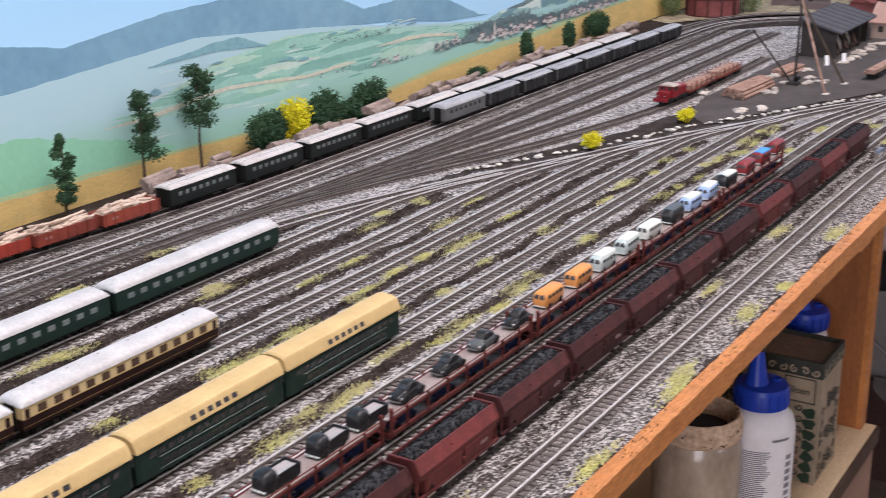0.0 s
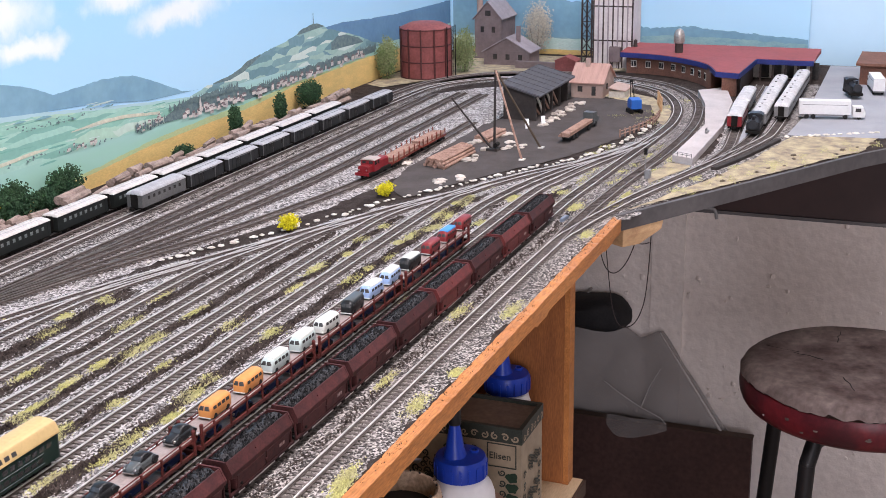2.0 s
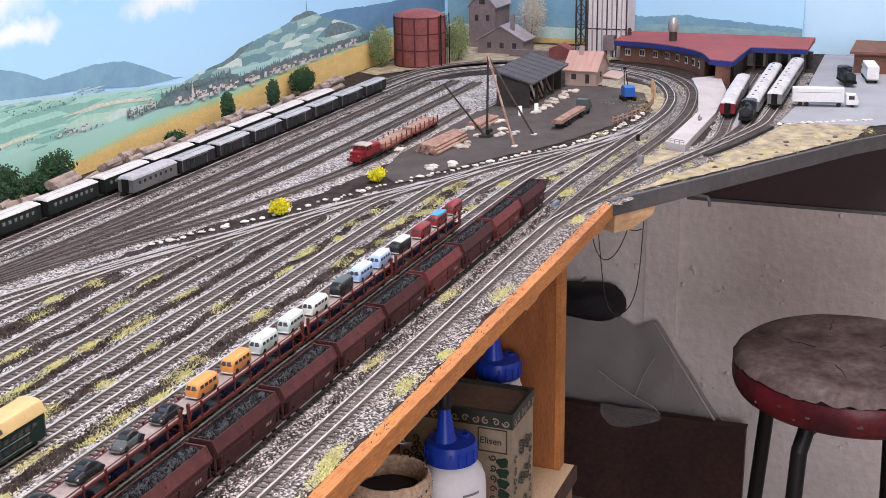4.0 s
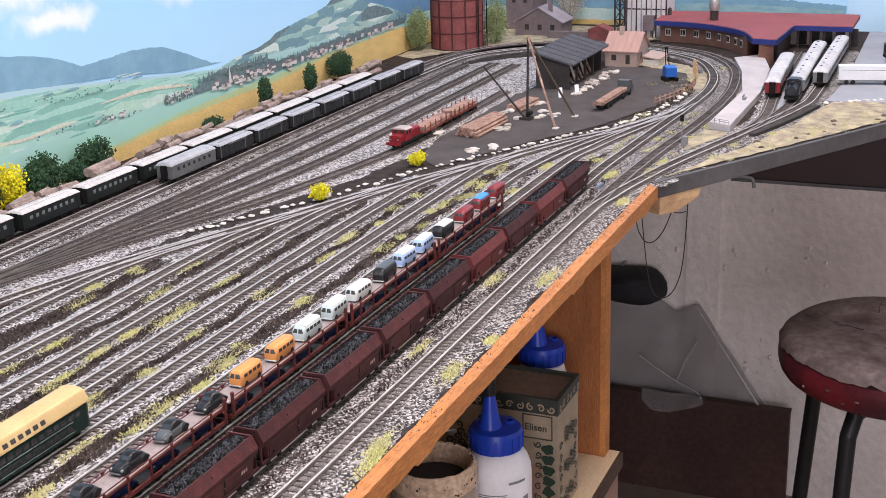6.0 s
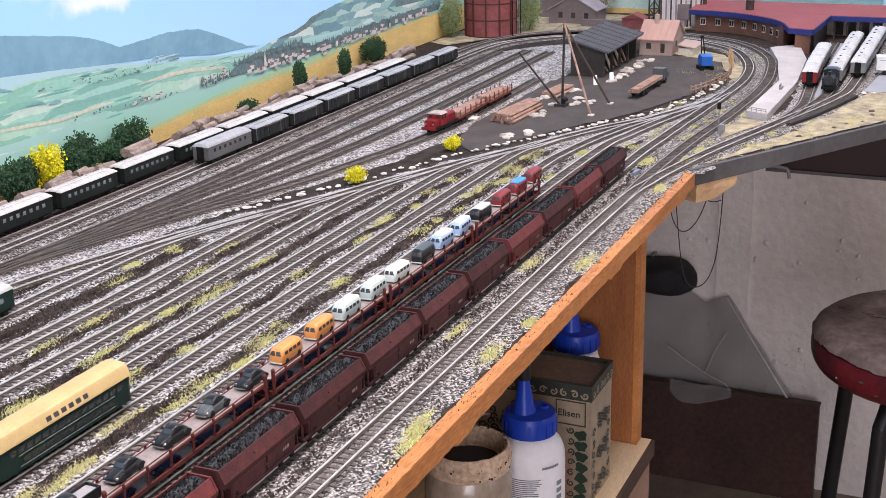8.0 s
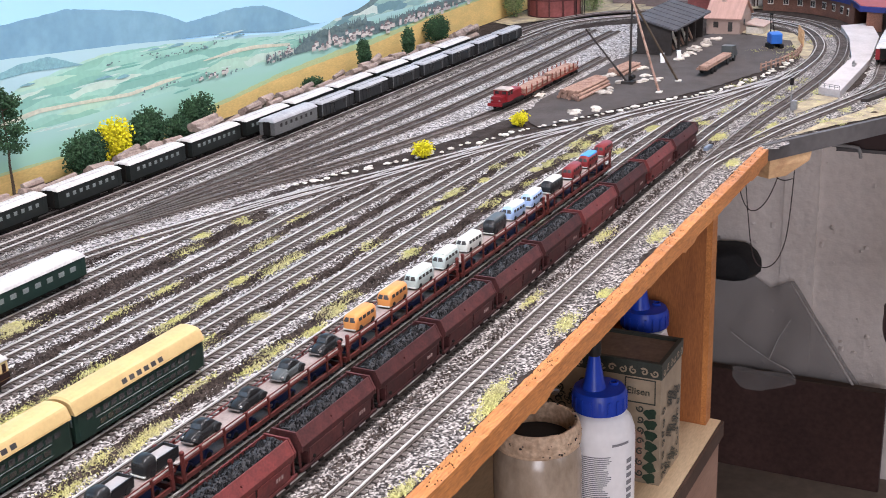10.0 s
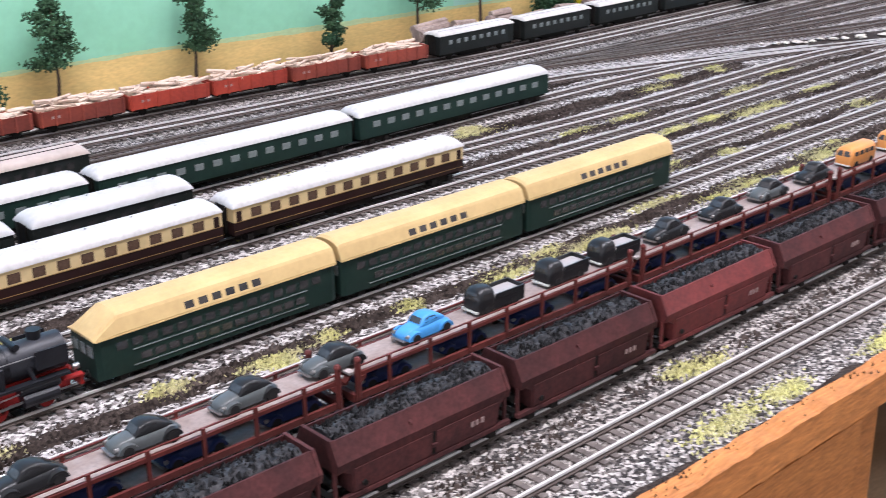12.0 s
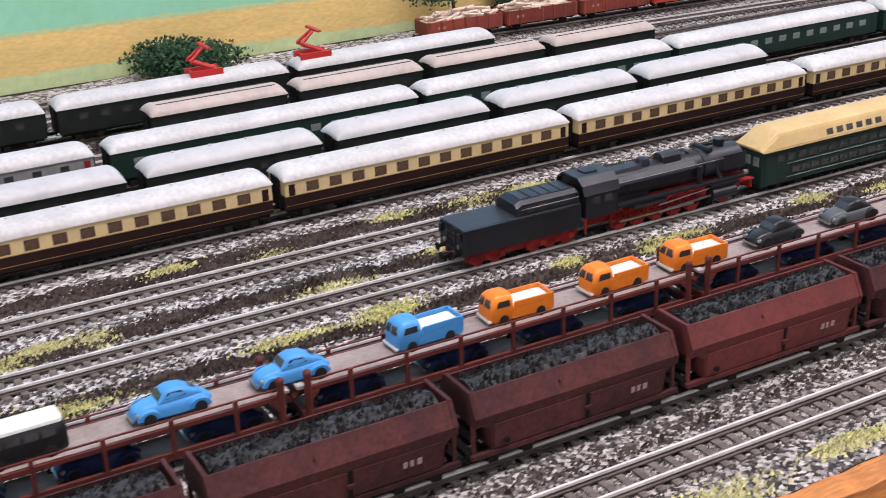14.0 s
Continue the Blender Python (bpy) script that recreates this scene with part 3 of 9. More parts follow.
# ---- painted backdrop ----
def sky_material():
    m = bpy.data.materials.new("painted_sky")
    m.use_nodes = True
    N, Lk = m.node_tree.nodes, m.node_tree.links
    bs = N["Principled BSDF"]
    bs.inputs["Roughness"].default_value = 0.8
    bs.inputs["Specular IOR Level"].default_value = 0.2
    tc = N.new("ShaderNodeTexCoord")
    sp = N.new("ShaderNodeSeparateXYZ")
    Lk.new(tc.outputs["Object"], sp.inputs[0])
    mr = N.new("ShaderNodeMapRange")
    mr.inputs["From Min"].default_value, mr.inputs["From Max"].default_value = 1.08, 1.35
    Lk.new(sp.outputs[2], mr.inputs[0])
    r = N.new("ShaderNodeValToRGB")
    r.color_ramp.elements[0].color, r.color_ramp.elements[1].color = (*srgb(176, 218, 242), 1), (*srgb(134, 194, 234), 1)
    Lk.new(mr.outputs[0], r.inputs[0])
    wob = N.new("ShaderNodeTexNoise")
    wob.inputs["Scale"].default_value, wob.inputs["Detail"].default_value, wob.inputs["Roughness"].default_value = 22, 5, 0.6
    Lk.new(tc.outputs["Object"], wob.inputs["Vector"])
    shift = N.new("ShaderNodeVectorMath")
    shift.operation = "MULTIPLY_ADD"
    Lk.new(wob.outputs["Color"], shift.inputs[0])
    shift.inputs[1].default_value = (0.10, 0, 0.045)
    Lk.new(tc.outputs["Object"], shift.inputs[2])
    total = None
    for cx, cz, rx, rz in CLOUDS:
        mp = N.new("ShaderNodeMapping")
        mp.inputs["Location"].default_value = (-(cx + 0.05) / rx, 0, -(cz + 0.0225) / rz)
        mp.inputs["Scale"].default_value = (1 / rx, 0, 1 / rz)
        Lk.new(shift.outputs[0], mp.inputs[0])
        ln = N.new("ShaderNodeVectorMath")
        ln.operation = "LENGTH"
        Lk.new(mp.outputs[0], ln.inputs[0])
        if total is None:
            total = ln.outputs["Value"]
        else:
            mn = N.new("ShaderNodeMath")
            mn.operation = "MINIMUM"
            Lk.new(total, mn.inputs[0])
            Lk.new(ln.outputs["Value"], mn.inputs[1])
            total = mn.outputs[0]
    c = N.new("ShaderNodeMapRange")
    c.interpolation_type = "SMOOTHSTEP"
    c.inputs["From Min"].default_value, c.inputs["From Max"].default_value = 1.5, 0.35
    Lk.new(total, c.inputs[0])
    mx = N.new("ShaderNodeMix")
    mx.data_type = "RGBA"
    Lk.new(c.outputs[0], mx.inputs[0])
    Lk.new(r.outputs[0], mx.inputs[6])
    mx.inputs[7].default_value = (*srgb(228, 238, 242), 1)
    Lk.new(mx.outputs[2], bs.inputs["Base Color"])
    return m


def patchwork(name, colours, scale, rough=0.85):
    """Painted fields: uneven lens-shaped patches of several tints with a faint brush grain."""
    m = bpy.data.materials.new(name)
    m.use_nodes = True
    N, Lk = m.node_tree.nodes, m.node_tree.links
    bs = N["Principled BSDF"]
    bs.inputs["Roughness"].default_value = rough
    bs.inputs["Specular IOR Level"].default_value = 0.2
    tc = N.new("ShaderNodeTexCoord")
    wob = N.new("ShaderNodeTexNoise")
    wob.inputs["Scale"].default_value, wob.inputs["Detail"].default_value = 30, 4
    Lk.new(tc.outputs["Object"], wob.inputs["Vector"])
    shift = N.new("ShaderNodeVectorMath")
    shift.operation = "MULTIPLY_ADD"
    Lk.new(wob.outputs["Color"], shift.inputs[0])
    shift.inputs[1].default_value = (0.030, 0, 0.010)
    Lk.new(tc.outputs["Object"], shift.inputs[2])
    mp = N.new("ShaderNodeMapping")
    mp.inputs["Rotation"].default_value = (0, radians(6), 0)
    mp.inputs["Scale"].default_value = (scale[0], 0, scale[1])
    Lk.new(shift.outputs[0], mp.inputs[0])
    vo = N.new("ShaderNodeTexVoronoi")
    vo.inputs["Scale"].default_value = 1.0
    Lk.new(mp.outputs[0], vo.inputs["Vector"])
    sp = N.new("ShaderNodeSeparateColor")
    Lk.new(vo.outputs["Color"], sp.inputs[0])
    rp = N.new("ShaderNodeValToRGB")
    rp.color_ramp.interpolation = "CONSTANT"
    el = rp.color_ramp.elements
    el[0].position, el[0].color = 0.0, (*colours[0], 1)
    el[1].position, el[1].color = 1.0 / len(colours), (*colours[1], 1)
    for k in range(2, len(colours)):
        el.new(k / len(colours)).color = (*colours[k], 1)
    Lk.new(sp.outputs[0], rp.inputs[0])
    grain = N.new("ShaderNodeTexNoise")
    grain.inputs["Scale"].default_value, grain.inputs["Detail"].default_value = 190, 4
    Lk.new(tc.outputs["Object"], grain.inputs["Vector"])
    mr = N.new("ShaderNodeMapRange")
    mr.inputs["From Min"].default_value, mr.inputs["From Max"].default_value = 0.3, 0.7
    mr.inputs["To Min"].default_value, mr.inputs["To Max"].default_value = 0.94, 1.06
    Lk.new(grain.outputs[0], mr.inputs[0])
    mu = N.new("ShaderNodeVectorMath")
    mu.operation = "SCALE"
    Lk.new(rp.outputs[0], mu.inputs[0])
    Lk.new(mr.outputs[0], mu.inputs["Scale"])
    Lk.new(mu.outputs[0], bs.inputs["Base Color"])
    return m


def graded(name, low, high, z0, z1):
    """Paint that pales from the foreground colour to the distance."""
    m = mk(name, low, low, 20, 0.85)
    N, Lk = m.node_tree.nodes, m.node_tree.links
    tc = N.new("ShaderNodeTexCoord")
    sp = N.new("ShaderNodeSeparateXYZ")
    Lk.new(tc.outputs["Object"], sp.inputs[0])
    n = N.new("ShaderNodeTexNoise")
    n.inputs["Scale"].default_value = 9
    mp = N.new("ShaderNodeMapping")
    mp.inputs["Scale"].default_value = (1, 1, 5)
    Lk.new(tc.outputs["Object"], mp.inputs[0])
    Lk.new(mp.outputs[0], n.inputs["Vector"])
    ad = N.new("ShaderNodeMath")
    ad.operation = "MULTIPLY_ADD"
    Lk.new(n.outputs[0], ad.inputs[0])
    ad.inputs[1].default_value = 0.05
    Lk.new(sp.outputs[2], ad.inputs[2])
    mr = N.new("ShaderNodeMapRange")
    mr.inputs["From Min"].default_value, mr.inputs["From Max"].default_value = z0 + 0.025, z1 + 0.025
    Lk.new(ad.outputs[0], mr.inputs[0])
    rp = N.new("ShaderNodeValToRGB")
    rp.color_ramp.elements[0].color, rp.color_ramp.elements[1].color = (*low, 1), (*high, 1)
    Lk.new(mr.outputs[0], rp.inputs[0])
    Lk.new(rp.outputs[0], N["Principled BSDF"].inputs["Base Color"])
    return m


CLOUDS = [(-0.155, 1.195, 0.075, 0.022), (-0.100, 1.160, 0.050, 0.013), (0.165, 1.166, 0.080, 0.016), (0.050, 1.196, 0.060, 0.015), (0.330, 1.190, 0.090, 0.020), (-0.45, 1.25, 0.12, 0.03), (0.70, 1.20, 0.12, 0.022)]
M_SKY = sky_material()
M_SKYPLAIN = mk("pale_blue_board", srgb(190, 222, 240), srgb(182, 216, 236), 3, 0.8, grain=0.01)
M_MTN = mk("painted_far_mountain", srgb(128, 168, 186), srgb(114, 154, 176), 12, 0.85, grain=0.05)
M_MTN2 = mk("painted_near_hill", srgb(122, 160, 172), srgb(150, 184, 184), 40, 0.85, grain=0.06, stretch=(1, 1, 3))
M_FIELD = graded("painted_green_fields", srgb(156, 201, 182), srgb(170, 203, 209), 1.025, 1.080)
M_FIELD2 = mk("painted_pale_fields", srgb(196, 214, 206), srgb(176, 204, 194), 25, 0.85, stretch=(1, 1, 4))
M_FIELD3 = mk("painted_deep_green_fields", srgb(128, 182, 166), srgb(112, 166, 152), 25, 0.85, stretch=(1, 1, 4))
M_MEADOW = mk("painted_yellow_meadow", srgb(222, 190, 122), srgb(206, 180, 116), 30, 0.85, fine=240, grain=0.12, stretch=(1, 1, 3))
M_WOODLINE = mk("painted_woods", srgb(92, 112, 118), srgb(116, 136, 134), 160, 0.85)
M_HOUSES = mk("painted_white_houses", srgb(216, 212, 204), srgb(176, 172, 168), 80, 0.85)
M_ROOFS = mk("painted_roofs", srgb(132, 120, 122), None, 80, 0.85)
backdrop = solid("backdrop", Bag().box(-1.75, 1.034, 0.514, 0.518, G - 0.01, 1.62), M_SKY, "painted landscape backdrop with blue sky and clouds", "backdrop", kind="structure")
backdrop_end = solid("backdrop", Bag().box(1.032, 1.036, -0.112, 0.5135, G - 0.01, 1.62), M_SKY, "painted landscape backdrop with pale sky and hills", "backdrop", kind="structure")
solid("blue_board", Bag().box(1.042, 1.046, -1.2, -0.106, G - 0.05, 1.62), M_SKYPLAIN, "plain pale blue board behind the station", "backdrop", kind="structure")


def band(name, top, low, mat, layer, parent, jag=0.0, seed=0, axis="x", step=0.004):
    """A painted strip of the backdrop between two outlines."""
    rnd = random.Random(seed)
    xs = np.arange(min(p[0] for p in top), max(p[0] for p in top) + step / 2, step)
    tz = np.interp(xs, [p[0] for p in top], [p[1] for p in top])
    lz = np.interp(xs, [p[0] for p in low], [p[1] for p in low])
    v, f = [], []
    for i, x in enumerate(xs):
        z = tz[i] + jag * noise.noise(Vector((x * 60, seed, 0))) + jag * 0.6 * noise.noise(Vector((x * 190, seed, 3)))
        z = max(z, lz[i] + 1e-4)
        for q in (lz[i], z):
            v.append((x, 0.514 - 0.0004 * layer, q) if axis == "x" else (1.032 - 0.0004 * layer, x, q))
        if i:
            k = 2 * i
            f.append((k - 2, k, k + 1, k - 1))
    return part(name, Bag().add(v, f), mat, parent)


SIL = [(-1.75, 1.10), (-1.2, 1.12), (-0.9, 1.125), (-0.7, 1.12), (-0.53, 1.138), (-0.47, 1.128), (-0.36, 1.141), (-0.24, 1.145), (-0.15, 1.131), (-0.12, 1.125), (-0.095, 1.117), (-0.074, 1.1085), (-0.035, 1.1095), (-0.005, 1.111), (0.030, 1.110), (0.066, 1.106), (0.092, 1.0975), (0.117, 1.0885), (0.139, 1.080), (0.158, 1.0735), (0.20, 1.066)]
FOOT = [(-1.75, 1.09), (-0.53, 1.10), (-0.327, 1.113), (-0.18, 1.101), (-0.014, 1.088), (0.087, 1.074), (0.2, 1.069)]
band("painted_mountain", SIL, FOOT, M_MTN, 1, backdrop, 0.0012, 1)
M_FARRANGE = mk("painted_blue_range", srgb(104, 142, 172), srgb(96, 132, 164), 14, 0.85, grain=0.05)
band("painted_mountain", [(0.48, 1.096), (0.5175, 1.1015), (0.59, 1.1025), (0.69, 1.0965), (0.79, 1.0925), (0.93, 1.0905), (1.03, 1.090)], [(0.48, 1.03), (1.03, 1.03)], M_FARRANGE, 1.5, backdrop, 0.0012, 9)
HILL = [(0.16, 1.062), (0.212, 1.0705), (0.265, 1.0725), (0.288, 1.077), (0.309, 1.084), (0.3535, 1.091), (0.416, 1.0975), (0.445, 1.102), (0.466, 1.1075), (0.497, 1.109), (0.520, 1.1075), (0.544, 1.0985), (0.589, 1.0885), (0.637, 1.0775), (0.687, 1.062), (0.73, 1.052)]
M_HILL = patchwork("painted_hill_patches", [srgb(*c) for c in ((112, 146, 152), (150, 184, 178), (168, 196, 186), (128, 162, 164), (200, 214, 206), (142, 176, 174), (116, 150, 158), (158, 188, 178))], (24, 120))
band("painted_hill", HILL, [(0.1, 1.05), (0.73, 1.03)], M_HILL, 2, backdrop, 0.0012, 2)
band("painted_wood", [(0.225, 1.0715), (0.265, 1.0745), (0.288, 1.079), (0.309, 1.0858), (0.345, 1.0905)], [(0.225, 1.0700), (0.265, 1.0690), (0.300, 1.0740), (0.345, 1.0885)], M_WOODLINE, 2.3, backdrop, 0.0010, 31)
band("painted_wood", [(0.448, 1.1035), (0.466, 1.1090), (0.482, 1.1100), (0.497, 1.1115), (0.512, 1.1095), (0.526, 1.1060)], [(0.448, 1.1015), (0.526, 1.1040)], M_WOODLINE, 2.3, backdrop, 0.0012, 32)
band("painted_wood", [(0.55, 1.078), (0.57, 1.0840), (0.60, 1.0835), (0.64, 1.0740), (0.66, 1.066)], [(0.55, 1.0665), (0.60, 1.0655), (0.66, 1.064)], M_WOODLINE, 2.4, backdrop, 0.0016, 33)
part("painted_mast", Bag().add([(0.4960, 0.5130, 1.110), (0.4984, 0.5130, 1.110), (0.4978, 0.5130, 1.126), (0.4966, 0.5130, 1.126)], [(0, 1, 2, 3)]), M_WOODLINE, backdrop)
band("painted_fields", [(-1.75, 1.095), (-0.53, 1.102), (-0.327, 1.115), (-0.18, 1.103), (-0.1, 1.095), (-0.014, 1.0845), (0.087, 1.0725), (0.185, 1.0625), (0.34, 1.060), (0.6, 1.052), (1.03, 1.05)], [(-1.75, 1.0), (1.03, 1.0)], M_FIELD, 3, backdrop, 0.0006, 3)
band("painted_meadow", [(-1.75, 1.035), (-1.12, 1.033), (-0.87, 1.029), (-0.63, 1.026), (-0.5, 1.021), (-0.34, 1.019), (-0.14, 1.012), (-0.02, 1.016), (0.08, 1.0235), (0.20, 1.0255), (0.31, 1.0265), (0.45, 1.0355), (0.68, 1.0395), (1.03, 1.03)], [(-1.75, 0.992), (1.03, 0.992)], M_MEADOW, 6, backdrop, 0.0008, 4)
M_MEADOW2 = mk("painted_greenish_meadow", srgb(186, 194, 142), srgb(172, 196, 148), 30, 0.85, fine=240, grain=0.08, stretch=(1, 1, 3))
band("painted_meadow", [(-1.75, 1.0375), (-1.12, 1.0355), (-0.87, 1.0315), (-0.63, 1.0285), (-0.34, 1.0212), (-0.14, 1.0150), (-0.02, 1.0200), (0.08, 1.0285), (0.20, 1.0325), (0.31, 1.0335), (0.45, 1.0385), (0.68, 1.0415)], [(-1.75, 1.0), (0.68, 1.0)], M_MEADOW2, 5, backdrop, 0.0012, 15)
M_MINT = mk("painted_mint_meadow", srgb(146, 204, 172), srgb(138, 196, 160), 18, 0.85, grain=0.04)
M_PALEGRASS = mk("painted_pale_grass", srgb(194, 204, 152), srgb(178, 196, 146), 26, 0.85, grain=0.08)
band("painted_fields", [(-1.75, 1.11), (-0.70, 1.085), (-0.52, 1.066), (-0.44, 1.048), (-0.36, 1.026)], [(-1.75, 1.0), (-0.36, 1.0)], M_MINT, 4.2, backdrop, 0.003, 21)
band("painted_meadow", [(-1.75, 1.011), (-1.1, 1.010), (-0.92, 1.008), (-0.78, 1.004), (-0.70, 0.995)], [(-1.75, 0.992), (-0.70, 0.992)], M_PALEGRASS, 7, backdrop, 0.0012, 22)
M_ROAD = mk("painted_sandy_road", srgb(206, 204, 182), srgb(190, 194, 176), 30, 0.85)
M_LENS = mk("painted_dark_copse", srgb(118, 158, 170), srgb(128, 172, 176), 50, 0.85)
band("painted_road", [(-0.44, 1.0565), (-0.393, 1.0585), (-0.29, 1.066), (-0.24, 1.062), (-0.17, 1.0565), (-0.11, 1.059), (-0.09, 1.0565)], [(-0.44, 1.0560), (-0.393, 1.054), (-0.29, 1.062), (-0.24, 1.059), (-0.17, 1.053), (-0.11, 1.0555), (-0.09, 1.056)], M_ROAD, 4, backdrop, 0.0006, 12)
band("painted_road", [(-0.053, 1.0665), (-0.004, 1.069), (0.04, 1.067), (0.109, 1.058)], [(-0.053, 1.0655), (-0.004, 1.065), (0.04, 1.063), (0.109, 1.055)], M_ROAD, 4, backdrop, 0.0005, 13)
band("painted_copse", [(-0.385, 1.099), (-0.34, 1.103), (-0.296, 1.108), (-0.27, 1.108), (-0.242, 1.098), (-0.23, 1.094)], [(-0.385, 1.0975), (-0.296, 1.099), (-0.23, 1.0935)], M_LENS, 4, backdrop, 0.0012, 14)
M_QUILT = patchwork("painted_field_quilt", [srgb(*c) for c in ((150, 196, 180), (164, 204, 190), (140, 188, 170), (190, 212, 198), (156, 200, 184), (172, 206, 186), (132, 180, 166), (160, 202, 188))], (13, 150))
band("painted_fields", [(-0.42, 1.058), (-0.36, 1.074), (-0.30, 1.090), (-0.20, 1.0985), (-0.1, 1.0915), (-0.014, 1.0815), (0.087, 1.0695), (0.185, 1.0600)], [(-0.42, 1.0565), (-0.30, 1.048), (-0.15, 1.046), (0.10, 1.043), (0.185, 1.043)], M_QUILT, 3.1, backdrop, 0.0010, 35)
rnd = random.Random(11)
for k in range(46):
    x = rnd.uniform(-0.42, 0.15)
    z = rnd.uniform(1.035, 1.092) if x < 0.05 else rnd.uniform(1.052, 1.07)
    w, h = rnd.uniform(0.006, 0.030), rnd.uniform(0.0003, 0.0012)
    sl = rnd.uniform(-0.06, 0.02)
    prof = [(-1, -0.1), (-0.5, -0.8), (0.5, -1), (1, -0.2), (0.6, 0.7), (-0.4, 1)]
    vs = [(x + w * a, 0.514 - 0.0004 * (3.3 + 0.004 * k), z + h * c + sl * w * a) for a, c in prof]
    part("painted_field", Bag().add(vs, [(0, 1, 2, 3, 4, 5)]), rnd.choice([M_FIELD2, M_FIELD2, M_FIELD3]) if x > -0.40 else M_MINT, backdrop)
for x, z, w, h in ((-0.205, 1.077, 0.014, 0.0015), (-0.178, 1.073, 0.010, 0.0022), (-0.130, 1.091, 0.010, 0.0014), (-0.095, 1.089, 0.014, 0.0018), (-0.049, 1.079, 0.006, 0.0012), (-0.02, 1.087, 0.008, 0.0012), (0.01, 1.082, 0.010, 0.0014), (-0.38, 1.076, 0.008, 0.0040), (-0.30, 1.089, 0.010, 0.0012)):
    vs = [(x + w * a, 0.5121, z + h * c - 0.03 * w * a) for a, c in ((-1, -0.4), (0.2, -0.8), (1, -0.3), (0.7, 0.5), (0.1, 1), (-0.5, 0.5))]
    part("painted_copse", Bag().add(vs, [(0, 1, 2, 3, 4, 5)]), M_LENS, backdrop)
b, h, rf = Bag(), Bag(), Bag()


def wood(x0, x1, z0, z1, n, tall):
    for _ in range(n):
        x = rnd.uniform(x0, x1)
        z = z0 + (z1 - z0) * (x - x0) / (x1 - x0) + rnd.gauss(0, 0.0012)
        w, q = rnd.uniform(0.0006, 0.0020), rnd.uniform(0.3, 1.0) * tall
        y = 0.5117 - len(b.v) * 4e-7
        b.add([(x - w, y, z), (x + w, y, z), (x + w * 0.8, y, z + q * 0.6), (x + rnd.uniform(-0.4, 0.4) * w, y, z + q), (x - w * 0.8, y, z + q * 0.55)], [(0, 1, 2, 3, 4)])


def hamlet(x0, x1, z0, z1, n, spread, big=1.0):
    for _ in range(n):
        x = rnd.uniform(x0, x1)
        z = z0 + (z1 - z0) * (x - x0) / (x1 - x0) + rnd.gauss(0, spread)
        w, q = rnd.uniform(0.0012, 0.0030) * big, rnd.uniform(0.0013, 0.0030) * big
        y = 0.5108 - len(h.v) * 1e-6
        h.add([(x - w, y, z), (x + w, y, z), (x + w, y, z + q), (x - w, y, z + q)], [(0, 1, 2, 3)])
        if rnd.random() < 0.8:
            rf.add([(x - w * 1.1, y - 2e-6, z + q), (x + w * 1.1, y - 2e-6, z + q), (x + w * 0.5, y - 2e-6, z + q + 0.0014 * big), (x - w * 0.5, y - 2e-6, z + q + 0.0014 * big)], [(0, 1, 2, 3)])


wood(-0.085, 0.012, 1.052, 1.044, 26, 0.0032)
wood(-0.16, -0.09, 1.051, 1.0535, 12, 0.0030)
wood(-0.13, -0.02, 1.082, 1.078, 34, 0.0026)
wood(-0.20, 0.02, 1.088, 1.082, 20, 0.0022)
wood(0.052, 0.13, 1.044, 1.0445, 46, 0.011)
band("painted_wood", [(0.115, 1.048), (0.14, 1.057), (0.165, 1.0615), (0.20, 1.0625), (0.245, 1.0600), (0.275, 1.0590), (0.305, 1.0520), (0.36, 1.0500), (0.44, 1.0540), (0.52, 1.0545), (0.60, 1.0560), (0.70, 1.0530)], [(0.115, 1.0435), (0.20, 1.0405), (0.31, 1.0375), (0.44, 1.0400), (0.58, 1.0430), (0.70, 1.0440)], M_WOODLINE, 4.6, backdrop, 0.0032, 36, step=0.002)
wood(0.125, 0.28, 1.056, 1.056, 120, 0.010)
wood(0.28, 0.44, 1.045, 1.048, 90, 0.011)
wood(0.44, 0.70, 1.047, 1.049, 140, 0.011)
hamlet(-0.066, -0.014, 1.049, 1.047, 18, 0.0016)
hamlet(0.06, 0.118, 1.047, 1.050, 14, 0.0022)
hamlet(0.15, 0.30, 1.0425, 1.0400, 46, 0.0030, 1.7)
hamlet(0.30, 0.66, 1.0395, 1.0440, 60, 0.0026, 1.9)
h.add([(0.186, 0.5096, 1.044), (0.1905, 0.5096, 1.044), (0.1905, 0.5096, 1.0545), (0.1882, 0.5096, 1.0625), (0.186, 0.5096, 1.0545)], [(0, 1, 2, 3, 4)])
part("painted_tree", b, M_WOODLINE, backdrop, kind="stuff")
part("painted_house", h, M_HOUSES, backdrop, kind="stuff")
part("painted_house_roof", rf, M_ROOFS, backdrop, kind="stuff")
# end panel
band("painted_mountain", [(-0.111, 1.040), (0.0, 1.048), (0.09, 1.056), (0.16, 1.05), (0.26, 1.09), (0.38, 1.105), (0.51, 1.118)], [(-0.111, 1.01), (0.51, 1.03)], M_MTN, 1, backdrop_end, 0.003, 5, "y")
band("painted_hill", [(-0.111, 1.032), (0.02, 1.038), (0.12, 1.040), (0.25, 1.03), (0.51, 1.03)], [(-0.111, 1.0), (0.51, 1.0)], M_MTN2, 2, backdrop_end, 0.002, 6, "y")
band("painted_fields", [(-0.111, 1.020), (0.12, 1.024), (0.3, 1.028), (0.51, 1.028)], [(-0.111, 0.992), (0.51, 0.992)], M_FIELD2, 3, backdrop_end, 0.001, 7, "y")
